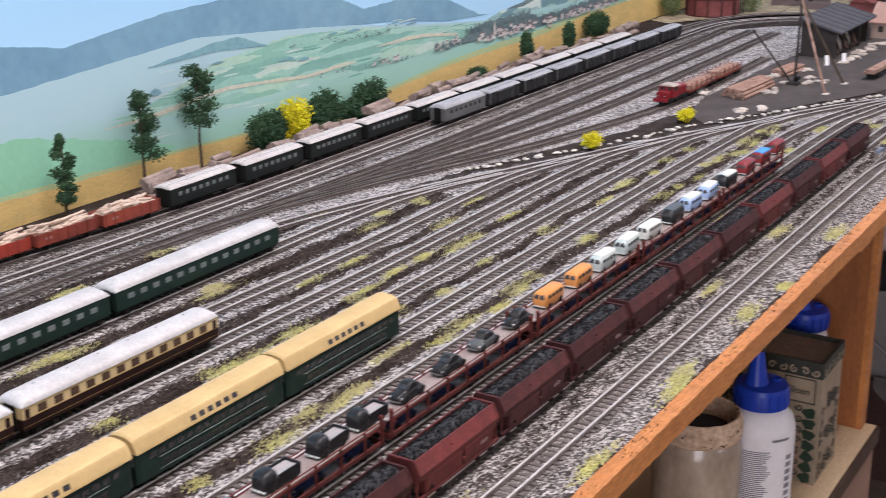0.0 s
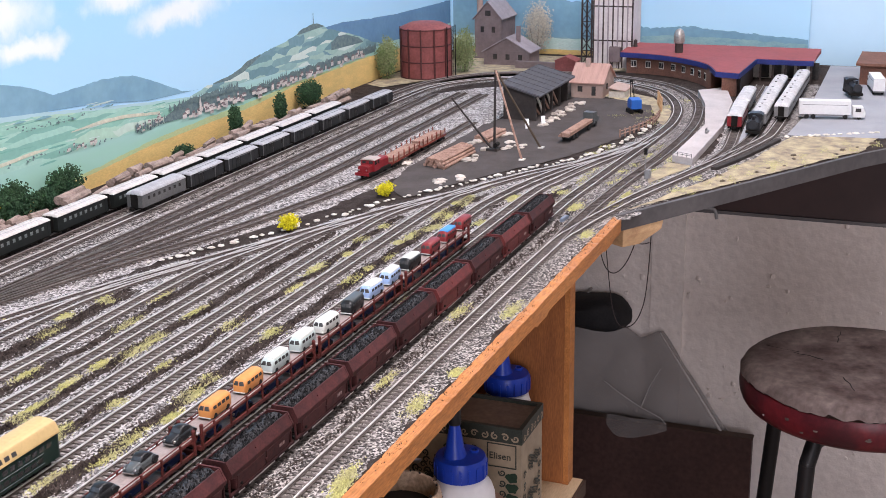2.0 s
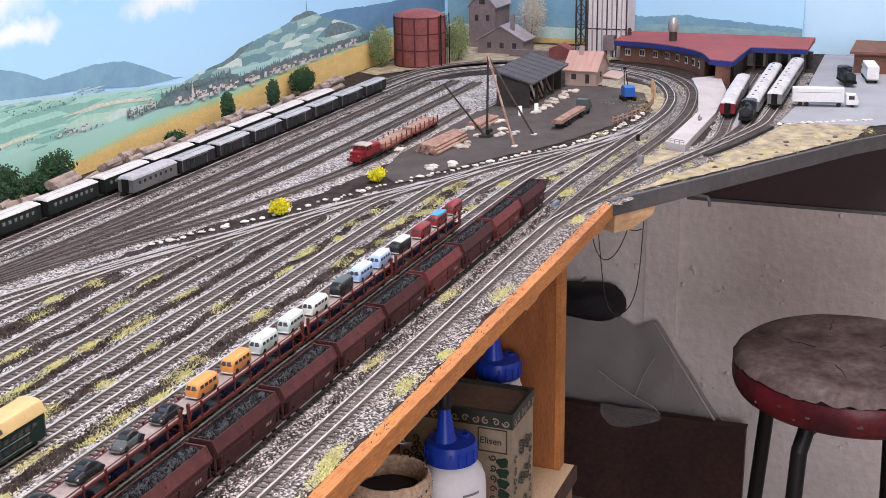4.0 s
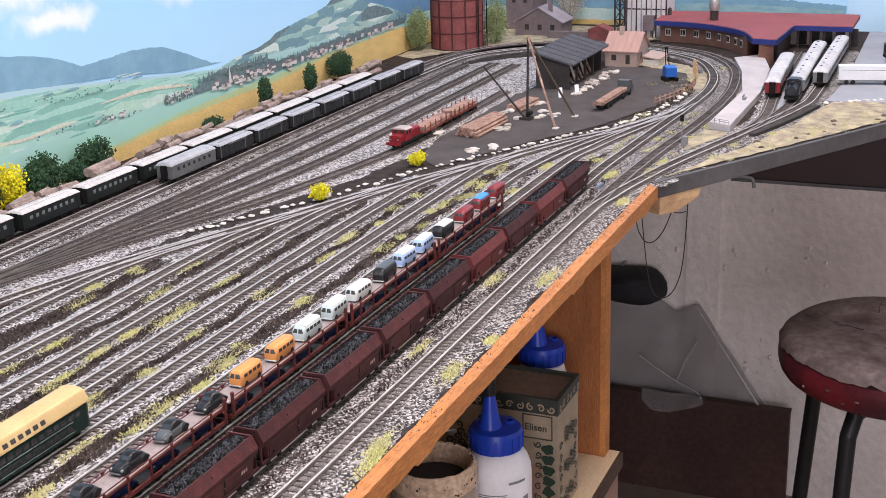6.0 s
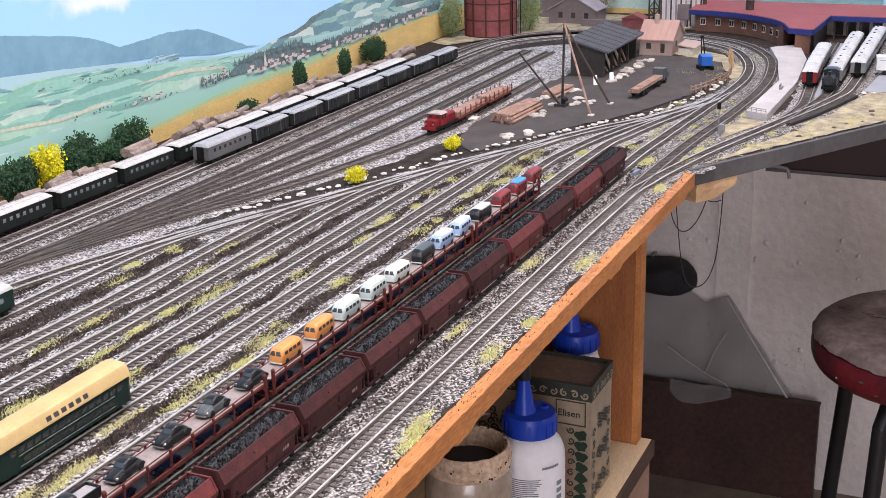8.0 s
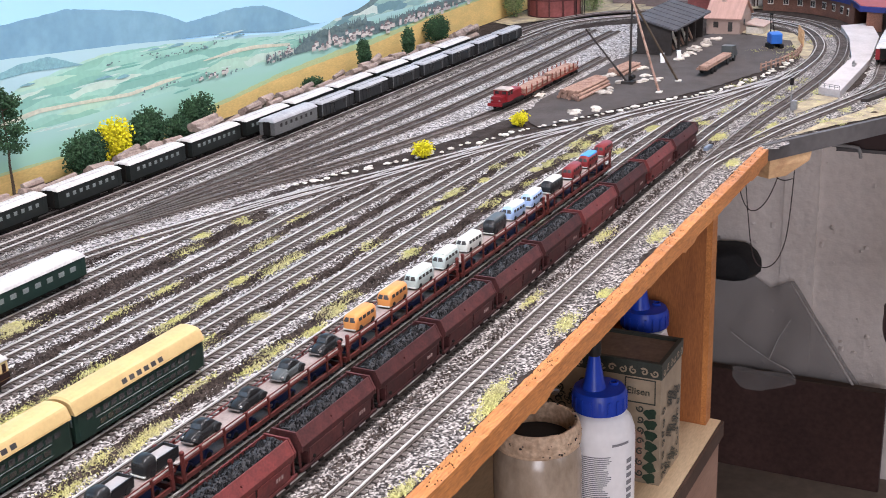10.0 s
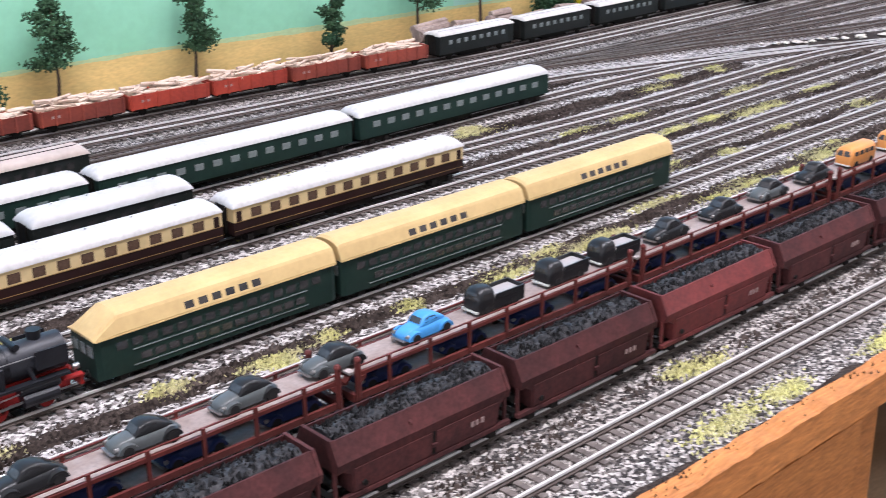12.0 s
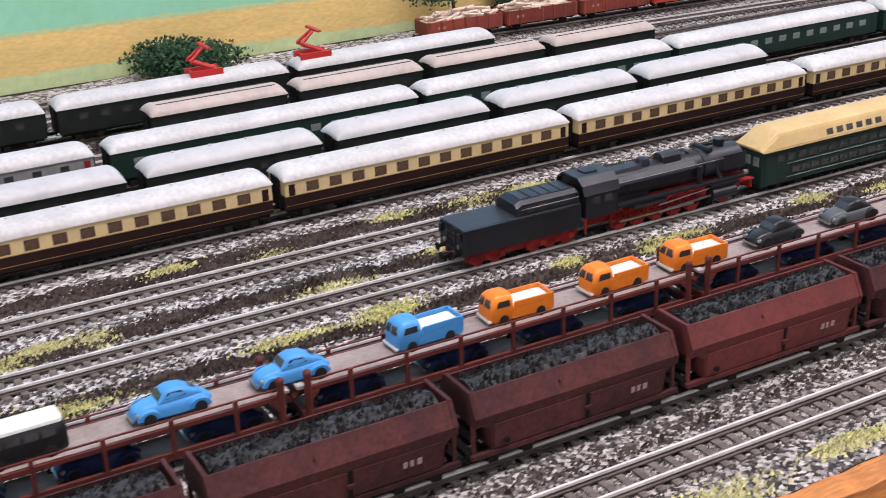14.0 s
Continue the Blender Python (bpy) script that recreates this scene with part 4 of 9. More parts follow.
band("painted_meadow", [(-0.111, 1.006), (0.51, 1.010)], [(-0.111, 0.991), (0.51, 0.991)], M_MEADOW, 4, backdrop_end, 0.001, 8, "y")
M_HEDGE = mk("painted_dark_hedge", srgb(92, 112, 98), srgb(74, 96, 84), 60, 0.85)
band("painted_hedge", [(-0.104, 1.019), (-0.098, 1.0225), (-0.07, 1.0245), (-0.03, 1.0225), (-0.022, 1.018), (-0.018, 1.018), (-0.010, 1.0225), (0.015, 1.0248), (0.055, 1.022), (0.066, 1.016)], [(-0.104, 1.0145), (0.066, 1.0145)], M_HEDGE, 6, backdrop_end, 0.0008, 17, "y", 0.002)

# ---- rolling stock: shared pieces ----
WHEEL = Bag().tube((0, -0.0042, 0), (0, -0.0056, 0), 0.0029, n=14).tube((0, 0.0042, 0), (0, 0.0056, 0), 0.0029, n=14).tube((0, -0.0042, 0), (0, 0.0042, 0), 0.0006, n=6).mesh("wheelset", M_UNDER)
BOGIE = Bag().box(-0.0085, 0.0085, -0.0074, -0.0062, 0.0020, 0.0048).box(-0.0085, 0.0085, 0.0062, 0.0074, 0.0020, 0.0048).box(-0.003, 0.003, -0.0062, 0.0062, 0.003, 0.0048)
for sx in (-1, 1):
    for sy in (-1, 1):
        BOGIE.box(sx * 0.0056 - 0.0016, sx * 0.0056 + 0.0016, sy * 0.0079 - 0.0007, sy * 0.0079 + 0.0005, 0.0014, 0.0040)
BOGIE = BOGIE.mesh("bogie", M_UNDER)
COUPLER = Bag().box(-0.0035, 0.0, -0.0009, 0.0009, 0.0038, 0.0052).box(-0.0040, -0.0030, -0.0022, 0.0022, 0.0034, 0.0056).mesh("coupler", M_UNDER)


def running_gear(root, L, inset=0.0135, axles=False):
    """Bogies with wheels, or single axles, and a coupler at each end."""
    for s in (-1, 1):
        if axles:
            part("wheelset", WHEEL, M_UNDER, root, at=(s * (L / 2 - inset), 0, 0.0029))
        else:
            bg = part("bogie", BOGIE, M_UNDER, root, at=(s * (L / 2 - inset), 0, 0))
            for w in (-1, 1):
                part("wheelset", WHEEL, M_UNDER, bg, at=(w * 0.0056, 0, 0.0029))
        part("coupler", COUPLER, M_UNDER, root, at=Matrix.Translation((s * (L / 2 - 0.0002), 0, 0)) @ Matrix.Rotation(math.pi if s > 0 else 0, 4, "Z"))


def place(root, x, y, heading=0.0):
    root.matrix_basis = pose(x, y, RT, 0, 0, heading)
    return root


def row(proto, spots):
    """The thing itself at the first spot, and copies at the rest. A spot is x, y, heading."""
    made = [place(proto, *spots[0])]
    for s in spots[1:]:
        made.append(copy_thing(proto, pose(s[0], s[1], RT, 0, 0, s[2] if len(s) > 2 else 0)))
    return made


# ---- coal hopper wagons ----
def coal_load(seed, L, w, z):
    rnd = random.Random(seed)
    b = Bag()
    b.loft([[(x, -w, z - 0.001), (x, -w * 0.5, z + 0.0012 + rnd.uniform(-0.0003, 0.0004)), (x, 0, z + 0.0018 + rnd.uniform(-0.0003, 0.0004)), (x, w * 0.5, z + 0.0012 + rnd.uniform(-0.0003, 0.0004)), (x, w, z - 0.001)] for x in np.linspace(-L / 2, L / 2, 24)])
    for _ in range(760):
        y = rnd.uniform(-w, w) * 0.97
        x = rnd.uniform(-L / 2, L / 2) * 0.985
        zz = z + 0.0015 - 0.0016 * (abs(y) / w) ** 2
        r = rnd.uniform(0.0004, 0.0013)
        zz -= rnd.uniform(0, 0.0004)
        a = rnd.uniform(0, 6.3)
        b.add([(x + r * math.cos(a + t) * rnd.uniform(0.7, 1.1), y + r * math.sin(a + t) * rnd.uniform(0.7, 1.1), zz - 0.0003) for t in (0, 1.57, 3.14, 4.71)] + [(x + rnd.uniform(-0.4, 0.4) * r, y + rnd.uniform(-0.4, 0.4) * r, zz + r * rnd.uniform(0.7, 1.7))],
              [(0, 1, 4), (1, 2, 4), (2, 3, 4), (3, 0, 4)])
    return b.mesh("coal_load", M_COAL)


COALS = [coal_load(k, 0.0635, 0.0062, 0.0218) for k in (1, 2, 3)]


def hopper_wagon(mat, coal, label):
    r = thing("hopper_wagon", label, "hopper wagon", "coal train on the siding")
    half = 0.0338
    hood = [(-0.0094, 0.0140), (0.0094, 0.0140), (0.0099, 0.0168), (0.0066, 0.0232), (0.0060, 0.0232), (0.0060, 0.0200), (-0.0060, 0.0200), (-0.0060, 0.0232), (-0.0066, 0.0232), (-0.0099, 0.0168)]
    part("hood", Bag().prism(hood, -half, half), mat, r)
    part("body", Bag().loft([[(x0, -y, z), (x1, -y, z), (x1, y, z), (x0, y, z)] for x0, x1, y, z in ((-0.0285, 0.0300, 0.0087, 0.0052), (-0.0290, 0.0305, 0.0092, 0.0120), (-0.0322, 0.0325, 0.0094, 0.0141))]), mat, r)

    def plate(s, x0, x1, z0, z1, proud, depth=0.0004):
        """A flat piece on the leaning lower side."""
        y = lambda z: 0.0087 + (z - 0.0052) * 0.0735
        return Bag().prism([(s * (y(z) + q), z) for q, z in ((proud - depth, z0), (proud, z0), (proud, z1), (proud - depth, z1))][::s], x0, x1)

    for s in (-1, 1):
        part("end_plate", Bag().prism([(-0.0096, 0.0140), (0.0096, 0.0140), (0.0101, 0.0169), (0.0068, 0.0236), (-0.0068, 0.0236), (-0.0101, 0.0169)], s * half - 0.0006, s * half + 0.0006), mat, r)
        part("end_frame", Bag().box(s * 0.0350 - 0.0012, s * 0.0350 + 0.0012, -0.0078, 0.0078, 0.0044, 0.0062), M_UNDER, r)
        part("chute_gear", Bag().tube((s * 0.0322, -0.0050, 0.0085), (s * 0.0322, 0.0050, 0.0085), 0.0016, n=10).box(s * 0.0322 - 0.0005, s * 0.0322 + 0.0005, -0.0006, 0.0006, 0.0060, 0.0140), M_UNDER, r, "black discharge gear at the end")
        for q in (-1, 1):
            part("end_post", Bag().box(s * 0.0340 - 0.0005, s * 0.0340 + 0.0005, q * 0.0078 - 0.0005, q * 0.0078 + 0.0005, 0.0056, 0.0141), mat, r)
        part("sole_bar", Bag().box(-0.0352, 0.0352, s * 0.0086 - 0.0008, s * 0.0086 + 0.0008, 0.0040, 0.0054), mat, r)
        part("side_door", plate(s, 0.0035, 0.0292, 0.0060, 0.0136, 0.0004), mat, r)
        part("side_door", plate(s, -0.0280, 0.0018, 0.0060, 0.0136, 0.0004), mat, r)
        part("door_gap", plate(s, 0.0019, 0.0034, 0.0056, 0.0138, 0.0001), M_UNDER, r, "dark slot between the doors")
        part("door_latch", plate(s, 0.0016, 0.0037, 0.0086, 0.0098, 0.0010, 0.0009), mat, r)
        part("hand_wheel", Bag().tube((-0.0245, s * 0.0093, 0.0078), (-0.0245, s * 0.0101, 0.0078), 0.0009, n=10), M_UNDER, r, "black hand wheel")
        b = Bag()
        for k, w in enumerate((0.0012, 0.0010, 0.0013)):
            q = plate(s, 0.0178 + k * 0.0021, 0.0178 + k * 0.0021 + w, 0.0092, 0.0110, 0.0006, 0.0004)
            b.add(q.v, q.f)
        part("lettering", b, M_PALELETTER, r, "pale painted bars of lettering")
        part("hinge", Bag().tube((-0.006, s * 0.0083, 0.0198), (-0.006, s * 0.0090, 0.0203), 0.0006, n=8), mat, r)
    part("coal_load", coal, M_COAL, r, "heap of black coal")
    running_gear(r, 0.072)
    return r


WAGON = 0.074
dark_label = "dark red-brown four-axle hopper wagon filled with coal"
red_label = "brighter oxide-red hopper wagon filled with coal"
protos = [hopper_wagon(M_HOPPER, COALS[0], dark_label), hopper_wagon(M_HOPPER_RED, COALS[1], red_label), hopper_wagon(M_HOPPER, COALS[2], dark_label)]
spots = [[], [], []]
for k in range(19):
    kind = 1 if k in (1, 3, 9, 13) else (0 if k % 2 else 2)
    spots[kind].append((-WAGON * k - 0.0345, 0.017, 0))
for p, s in zip(protos, spots):
    row(p, s)


# ---- road vehicles on the car carriers ----
def wheels(root, xs, r, y):
    w = Bag().tube((0, -0.0009, 0), (0, 0.0009, 0), r, n=12).mesh("wheel", M_TYRE)
    for x in xs:
        for s in (-1, 1):
            part("wheel", w, M_TYRE, root, at=(x, s * y, r))


def ring(x, w, z0, z1):
    """Cross-section of a van: upright flanks that round over into the roof."""
    m_ = z0 + (z1 - z0) * 0.62
    half = [(w * 0.94, z0), (w, z0 + (z1 - z0) * 0.08), (w, m_)] + [(w * math.cos(a) ** 0.7, m_ + (z1 - m_) * math.sin(a) ** 0.8) for a in (0.4, 0.75, 1.1, 1.4)]
    return [(x, -y, z) for y, z in half] + [(x, 0, z1)] + [(x, y, z) for y, z in half[::-1]]


NOSE = [(-0.0003, 0.62, 0.0056), (0.0, 0.78, 0.0070), (0.0006, 0.91, 0.0092), (0.0016, 0.98, 0.0110), (0.0034, 1.0, 0.0119)]


def windscreen(L, W, s):
    """One half of a curved windscreen that lies on the rounded nose."""
    vs = []
    for z in (0.0070, 0.0080, 0.0090, 0.0099):
        for y in (0.0004, 0.0018, 0.0031, 0.0041):
            for x in np.linspace(-0.0003, 0.0034, 75):
                w, z1 = (float(np.interp(x, [n_[0] for n_ in NOSE], [n_[k] for n_ in NOSE])) for k in (1, 2))
                zm = 0.0014 + (z1 - 0.0014) * 0.62
                room = W * w if z <= zm else W * w * max(0.0, 1 - ((z - zm) / (z1 - zm)) ** 2.2) ** 0.5 if z < z1 else -1
                if room >= y:
                    break
            vs.append((-L + x - 0.00022, s * y, z))
    fs = [(4 * i + j, 4 * i + j + 1, 4 * i + j + 5, 4 * i + j + 4) for i in range(3) for j in range(3)]
    return Bag().add(vs, fs)


def van(mat, roof, label, lower=None):
    """A rounded delivery van whose front points to -x."""
    r = thing("van", label, "van", "vehicles on the car carriers")
    L, W = 0.0135, 0.0054
    part("body", Bag().loft([ring(-L - 0.0003, W * 0.62, 0.0024, 0.0056), ring(-L, W * 0.78, 0.0020, 0.0070), ring(-L + 0.0006, W * 0.91, 0.0016, 0.0092), ring(-L + 0.0016, W * 0.98, 0.0014, 0.0110), ring(-L + 0.0034, W, 0.0014, 0.0119), ring(L - 0.0024, W, 0.0014, 0.0120), ring(L - 0.0010, W * 0.97, 0.0015, 0.0115), ring(L - 0.0002, W * 0.88, 0.0018, 0.0104), ring(L, W * 0.74, 0.0024, 0.0090)]), mat, r, smooth=True)
    if lower:
        part("lower_panel", Bag().box(-L + 0.0016, L - 0.0012, -W - 0.00012, W + 0.00012, 0.0016, 0.0060), lower, r)
    if roof is not mat:
        part("roof", Bag().loft([ring(x, W * 0.86 * q, 0.0104, 0.01225) for x, q in ((-L + 0.0036, 0.85), (-L + 0.005, 1), (L - 0.002, 1), (L - 0.001, 0.9))]), roof, r, smooth=True)
    for s in (-1, 1):
        for k, x in enumerate((-0.0082, -0.0028, 0.0026, 0.0078)):
            part("side_window", Bag().add([(x - 0.0021, s * 0.00549, 0.0070), (x + 0.0021, s * 0.00549, 0.0070), (x + 0.0020, s * 0.00530, 0.0094), (x - 0.0020, s * 0.00530, 0.0094)], [(0, 1, 2, 3)]), M_VANGLASS, r)
    for s in (-1, 1):
        part("windscreen", windscreen(L, W, s), M_VANGLASS, r)
        part("headlamp", Bag().tube((-L - 0.0002, s * 0.0031, 0.0042), (-L + 0.0006, s * 0.0031, 0.0042), 0.0007, n=8), M_STEEL, r)
    part("bumper", Bag().box(-L - 0.0006, -L + 0.0006, -0.0046, 0.0046, 0.0016, 0.0024), M_OFFWHITE, r)
    wheels(r, (-0.0080, 0.0078), 0.0020, 0.0047)
    return r


def pickup(mat, bed, label):
    r = thing("pickup_truck", label, "pickup truck", "vehicles on the car carriers")
    L, W = 0.0135, 0.0054
    part("body", Bag().loft([ring(x, w, z0, 0.0060) for x, w, z0 in ((-0.0050, W * 0.98, 0.0014), (-0.0040, W, 0.0014), (L - 0.0006, W, 0.0014), (L, W * 0.97, 0.0020))]).box(-0.0040, L, -W, W, 0.0040, 0.0060), mat, r)
    part("cab", Bag().loft([ring(-L - 0.0003, W * 0.62, 0.0024, 0.0056), ring(-L, W * 0.78, 0.0020, 0.0070), ring(-L + 0.0006, W * 0.91, 0.0016, 0.0092), ring(-L + 0.0016, W * 0.98, 0.0014, 0.0110), ring(-L + 0.0034, W, 0.0014, 0.0119), ring(-0.0052, W, 0.0014, 0.0119), ring(-0.0042, W * 0.97, 0.0014, 0.0113), ring(-0.0038, W * 0.90, 0.0014, 0.0104)]), mat, r, smooth=True)
    part("cargo_bed", Bag().box(-0.0030, L - 0.0008, -W + 0.0008, W - 0.0008, 0.0060, 0.0066), bed, r, "pale loading floor")
    for y0, y1, x0, x1 in ((-W, -W + 0.0006, -0.0034, L), (W - 0.0006, W, -0.0034, L), (-W + 0.0006, W - 0.0006, L - 0.0006, L)):
        part("side_board", Bag().box(x0, x1, y0, y1, 0.0061, 0.0082), mat, r)
    for s in (-1, 1):
        part("side_window", Bag().add([(-0.0112, s * 0.00548, 0.0072), (-0.0054, s * 0.00548, 0.0072), (-0.0056, s * 0.00535, 0.0096), (-0.0104, s * 0.00535, 0.0096)], [(0, 1, 2, 3)]), M_GLASS, r)
        part("windscreen", windscreen(L, W, s), M_GLASS, r)
    part("bumper", Bag().box(-L - 0.0008, -L + 0.0004, -0.0048, 0.0048, 0.0016, 0.0025), M_OFFWHITE, r)
    wheels(r, (-0.0080, 0.0078), 0.0020, 0.0047)
    return r


def beetle(mat, label, top=None):
    """A small rounded saloon whose front points to -x."""
    r = thing("saloon_car", label, "car", "vehicles on the car carriers")
    def ring(x, w, z0, z1, tip=0.6):
        return [(x, -w, z0), (x, w, z0), (x, w, z0 + (z1 - z0) * 0.5), (x, w * 0.86, z0 + (z1 - z0) * 0.85), (x, w * tip, z1), (x, -w * tip, z1), (x, -w * 0.86, z0 + (z1 - z0) * 0.85), (x, -w, z0 + (z1 - z0) * 0.5)]
    part("body", Bag().loft([ring(-0.0122, 0.0022, 0.0022, 0.0034), ring(-0.0112, 0.0032, 0.0018, 0.0046), ring(-0.0085, 0.0038, 0.0015, 0.0055), ring(-0.0050, 0.0042, 0.0014, 0.0060), ring(0.0030, 0.0044, 0.0014, 0.0060), ring(0.0080, 0.0040, 0.0015, 0.0056), ring(0.0110, 0.0030, 0.0020, 0.0040), ring(0.0120, 0.0018, 0.0024, 0.0032)]), mat, r, smooth=True)
    part("cabin", Bag().loft([ring(-0.0046, 0.0036, 0.0054, 0.0060), ring(-0.0028, 0.0037, 0.0055, 0.0085), ring(-0.0004, 0.0037, 0.0055, 0.0094), ring(0.0030, 0.0036, 0.0055, 0.0090), ring(0.0064, 0.0032, 0.0052, 0.0074), ring(0.0092, 0.0024, 0.0048, 0.0054)]), top or mat, r, smooth=True)
    for s in (-1, 1):
        for x, l in ((-0.0078, 0.0036), (0.0076, 0.0036)):
            f = Bag()
            f.loft([[(x + l * math.cos(a), s * 0.0036, 0.0020 + 0.0031 * math.sin(a)) for a in np.linspace(0, math.pi, 9)], [(x + l * 0.94 * math.cos(a), s * 0.0050, 0.0020 + 0.0027 * math.sin(a)) for a in np.linspace(0, math.pi, 9)]])
            part("fender", f, (top or mat) if x > 0 else mat, r, smooth=True)
        part("side_window", Bag().add([(-0.0026, s * 0.00375, 0.0066), (0.0040, s * 0.00360, 0.0066), (0.0026, s * 0.00335, 0.0083), (-0.0016, s * 0.00345, 0.0083)], [(0, 1, 2, 3)]), M_GLASS, r)
        part("headlamp", Bag().tube((-0.0116, s * 0.0036, 0.0036), (-0.0104, s * 0.0036, 0.0036), 0.0007, n=8), M_STEEL, r)
    part("windscreen", Bag().add([(-0.0045, -0.0029, 0.0063), (-0.0045, 0.0029, 0.0063), (-0.0030, 0.0026, 0.0083), (-0.0030, -0.0026, 0.0083)], [(0, 1, 2, 3)]), M_GLASS, r)
    part("rear_window", Bag().add([(0.0057, -0.0017, 0.0080), (0.0057, 0.0017, 0.0080), (0.0076, 0.0014, 0.0068), (0.0076, -0.0014, 0.0068)], [(0, 1, 2, 3)]), M_GLASS, r)
    part("bumper", Bag().box(-0.0128, -0.0120, -0.0036, 0.0036, 0.0018, 0.0024), M_STEEL, r)
    wheels(r, (-0.0078, 0.0076), 0.0020, 0.0042)
    return r


def car_carrier():
    r = thing("car_carrier_wagon", "red double-deck car carrier wagon with railings", "car carrier", "car carrier train on the siding")
    h = 0.0705
    deck = part("upper_deck", Bag().box(-h, h, -0.0066, 0.0066, 0.0134, 0.0144), M_DECK, r)
    part("lower_deck", Bag().box(-h + 0.002, h - 0.002, -0.0066, 0.0066, 0.0034, 0.0042), M_DECK, r)
    for s in (-1, 1):
        part("lower_beam", Bag().box(-h, h, s * 0.0073 - 0.0006, s * 0.0073 + 0.0006, 0.0044, 0.0066), M_CARRIER, r)
        part("upper_beam", Bag().box(-h, h, s * 0.0073 - 0.0006, s * 0.0073 + 0.0006, 0.0132, 0.0145), M_CARRIER, r)
        part("handrail", Bag().box(-h, h, s * 0.0073 - 0.0003, s * 0.0073 + 0.0003, 0.0163, 0.0167), M_CARRIER, r)
        for x in (-0.0560, -0.0375, -0.0188, 0.0, 0.0188, 0.0375, 0.0560):
            part("post", Bag().box(x - 0.0006, x + 0.0006, s * 0.0077 - 0.0004, s * 0.0077 + 0.0005, 0.0050, 0.0167), M_CARRIER, r)
        for x in (-0.0696, 0.0696):
            part("end_post", Bag().tube((x, s * 0.0077, 0.0046), (x, s * 0.0077, 0.0188), 0.0011, n=10).blob((x, s * 0.0077, 0.0190), 0.0013, 10, 6), M_CARRIER, r, smooth=True)
            part("bracket", Bag().add([(x - math.copysign(d, x), s * (0.0077 + q), z) for q in (-0.0004, 0.0005) for d, z in ((0.0, 0.0130), (0.0034, 0.0130), (0.0030, 0.0122), (0.0, 0.0094))], [(0, 1, 2, 3), (4, 5, 6, 7), (0, 1, 5, 4), (1, 2, 6, 5), (2, 3, 7, 6), (3, 0, 4, 7)]), M_CARRIER, r, "small red gusset")
        part("deck_lip", Bag().box(s * (h + 0.0008) - 0.0012, s * (h + 0.0008) + 0.0012, -0.0070, 0.0070, 0.0141, 0.0149), M_DECKLIP, r, "pale grey overhanging lip")
        part("end_ramp", Bag().prism_y([(s * h, 0.0140), (s * (h + 0.0028), 0.0112), (s * (h + 0.0028), 0.0104), (s * h, 0.0132)][::s], -0.006, 0.006), M_CARRIER, r)
        part("end_beam", Bag().box(s * h - 0.0010, s * h + 0.0010, -0.0076, 0.0076, 0.0040, 0.0068), M_CARRIER, r)
    for x in (-h + 0.012, -0.008, 0.008, h - 0.012):
        part("wheelset", WHEEL, M_UNDER, r, at=(x, 0, 0.0029))
    for s in (-1, 1):
        part("coupler", COUPLER, M_UNDER, r, at=Matrix.Translation((s * (h + 0.0012), 0, 0)) @ Matrix.Rotation(math.pi if s > 0 else 0, 4, "Z"))
    return r


UNIT = 0.1475
CY = 0.0605
row(car_carrier(), [(-0.105 - UNIT * (k + 0.5), CY, 0) for k in range(8)])
van_p = {
    "orange": van(M_PALEORANGE, M_PALEORANGE, "orange delivery van on the car carrier"),
    "white": van(M_PALEGREEN, M_OFFWHITE, "pale grey-green van with a white roof"),
    "offwhite": van(M_OFFWHITE, M_OFFWHITE, "cream white van on the car carrier"),
    "black": van(M_BLACKCAR, M_GREYCAR, "black van on the car carrier"),
    "blue": van(M_PALEBLUE, M_OFFWHITE, "pale blue bus with a white roof"),
    "red": van(M_REDCAR, M_REDCAR, "red delivery van on the car carrier"),
    "bluered": van(M_REDCAR, M_SKYBLUE, "red van with a blue roof"),
    "blackwhite": van(M_BLACKCAR, M_OFFWHITE, "black van with a white front and roof"),
}
beetle_p = {
    "grey": beetle(M_GREYCAR, "dark grey rounded saloon car with a black roof", M_BLACKCAR),
    "black": beetle(M_BLACKCAR, "black rounded saloon car on the upper deck"),
    "blue": beetle(M_SKYBLUE, "bright blue rounded saloon car on the upper deck"),
    "lower": beetle(M_DARKBLUE, "dark blue saloon car on the lower deck"),
}
M_BEDGREY = paint("pale_grey_pickup_bed", (0.36, 0.34, 0.33), 0.6)
pick_p = {
    "orange": pickup(M_ORANGE, M_OFFWHITE, "orange flatbed pickup truck with a white bed"),
    "blue": pickup(M_SKYBLUE, M_OFFWHITE, "blue flatbed pickup truck with pale sides"),
    "black": pickup(M_BLACKCAR, M_BEDGREY, "black flatbed pickup truck with a pale grey bed"),
}
UP = RT + 0.0144
LOADS = [("van_red", -0.105), ("van_bluered", -0.144), ("van_red", -0.180), ("van_blackwhite", -0.224), ("van_blue", -0.262), ("van_blue", -0.296), ("van_black", -0.330), ("van_offwhite", -0.371), ("van_white", -0.407), ("van_white", -0.445), ("van_orange", -0.479), ("van_orange", -0.518),
         ("car_black", -0.556), ("car_grey", -0.593), ("car_black", -0.630), ("car_black", -0.668), ("pick_black", -0.702), ("pick_black", -0.733), ("pick_black", -0.770), ("car_blue", -0.805), ("car_grey", -0.844), ("car_grey", -0.879), ("car_grey", -0.915), ("car_black", -0.951),
         ("pick_orange", -0.988), ("pick_orange", -1.022), ("pick_orange", -1.060), ("pick_blue", -1.093), ("car_blue", -1.137), ("car_blue", -1.173), ("van_blackwhite", -1.214), ("van_black", -1.25)]
used = set()
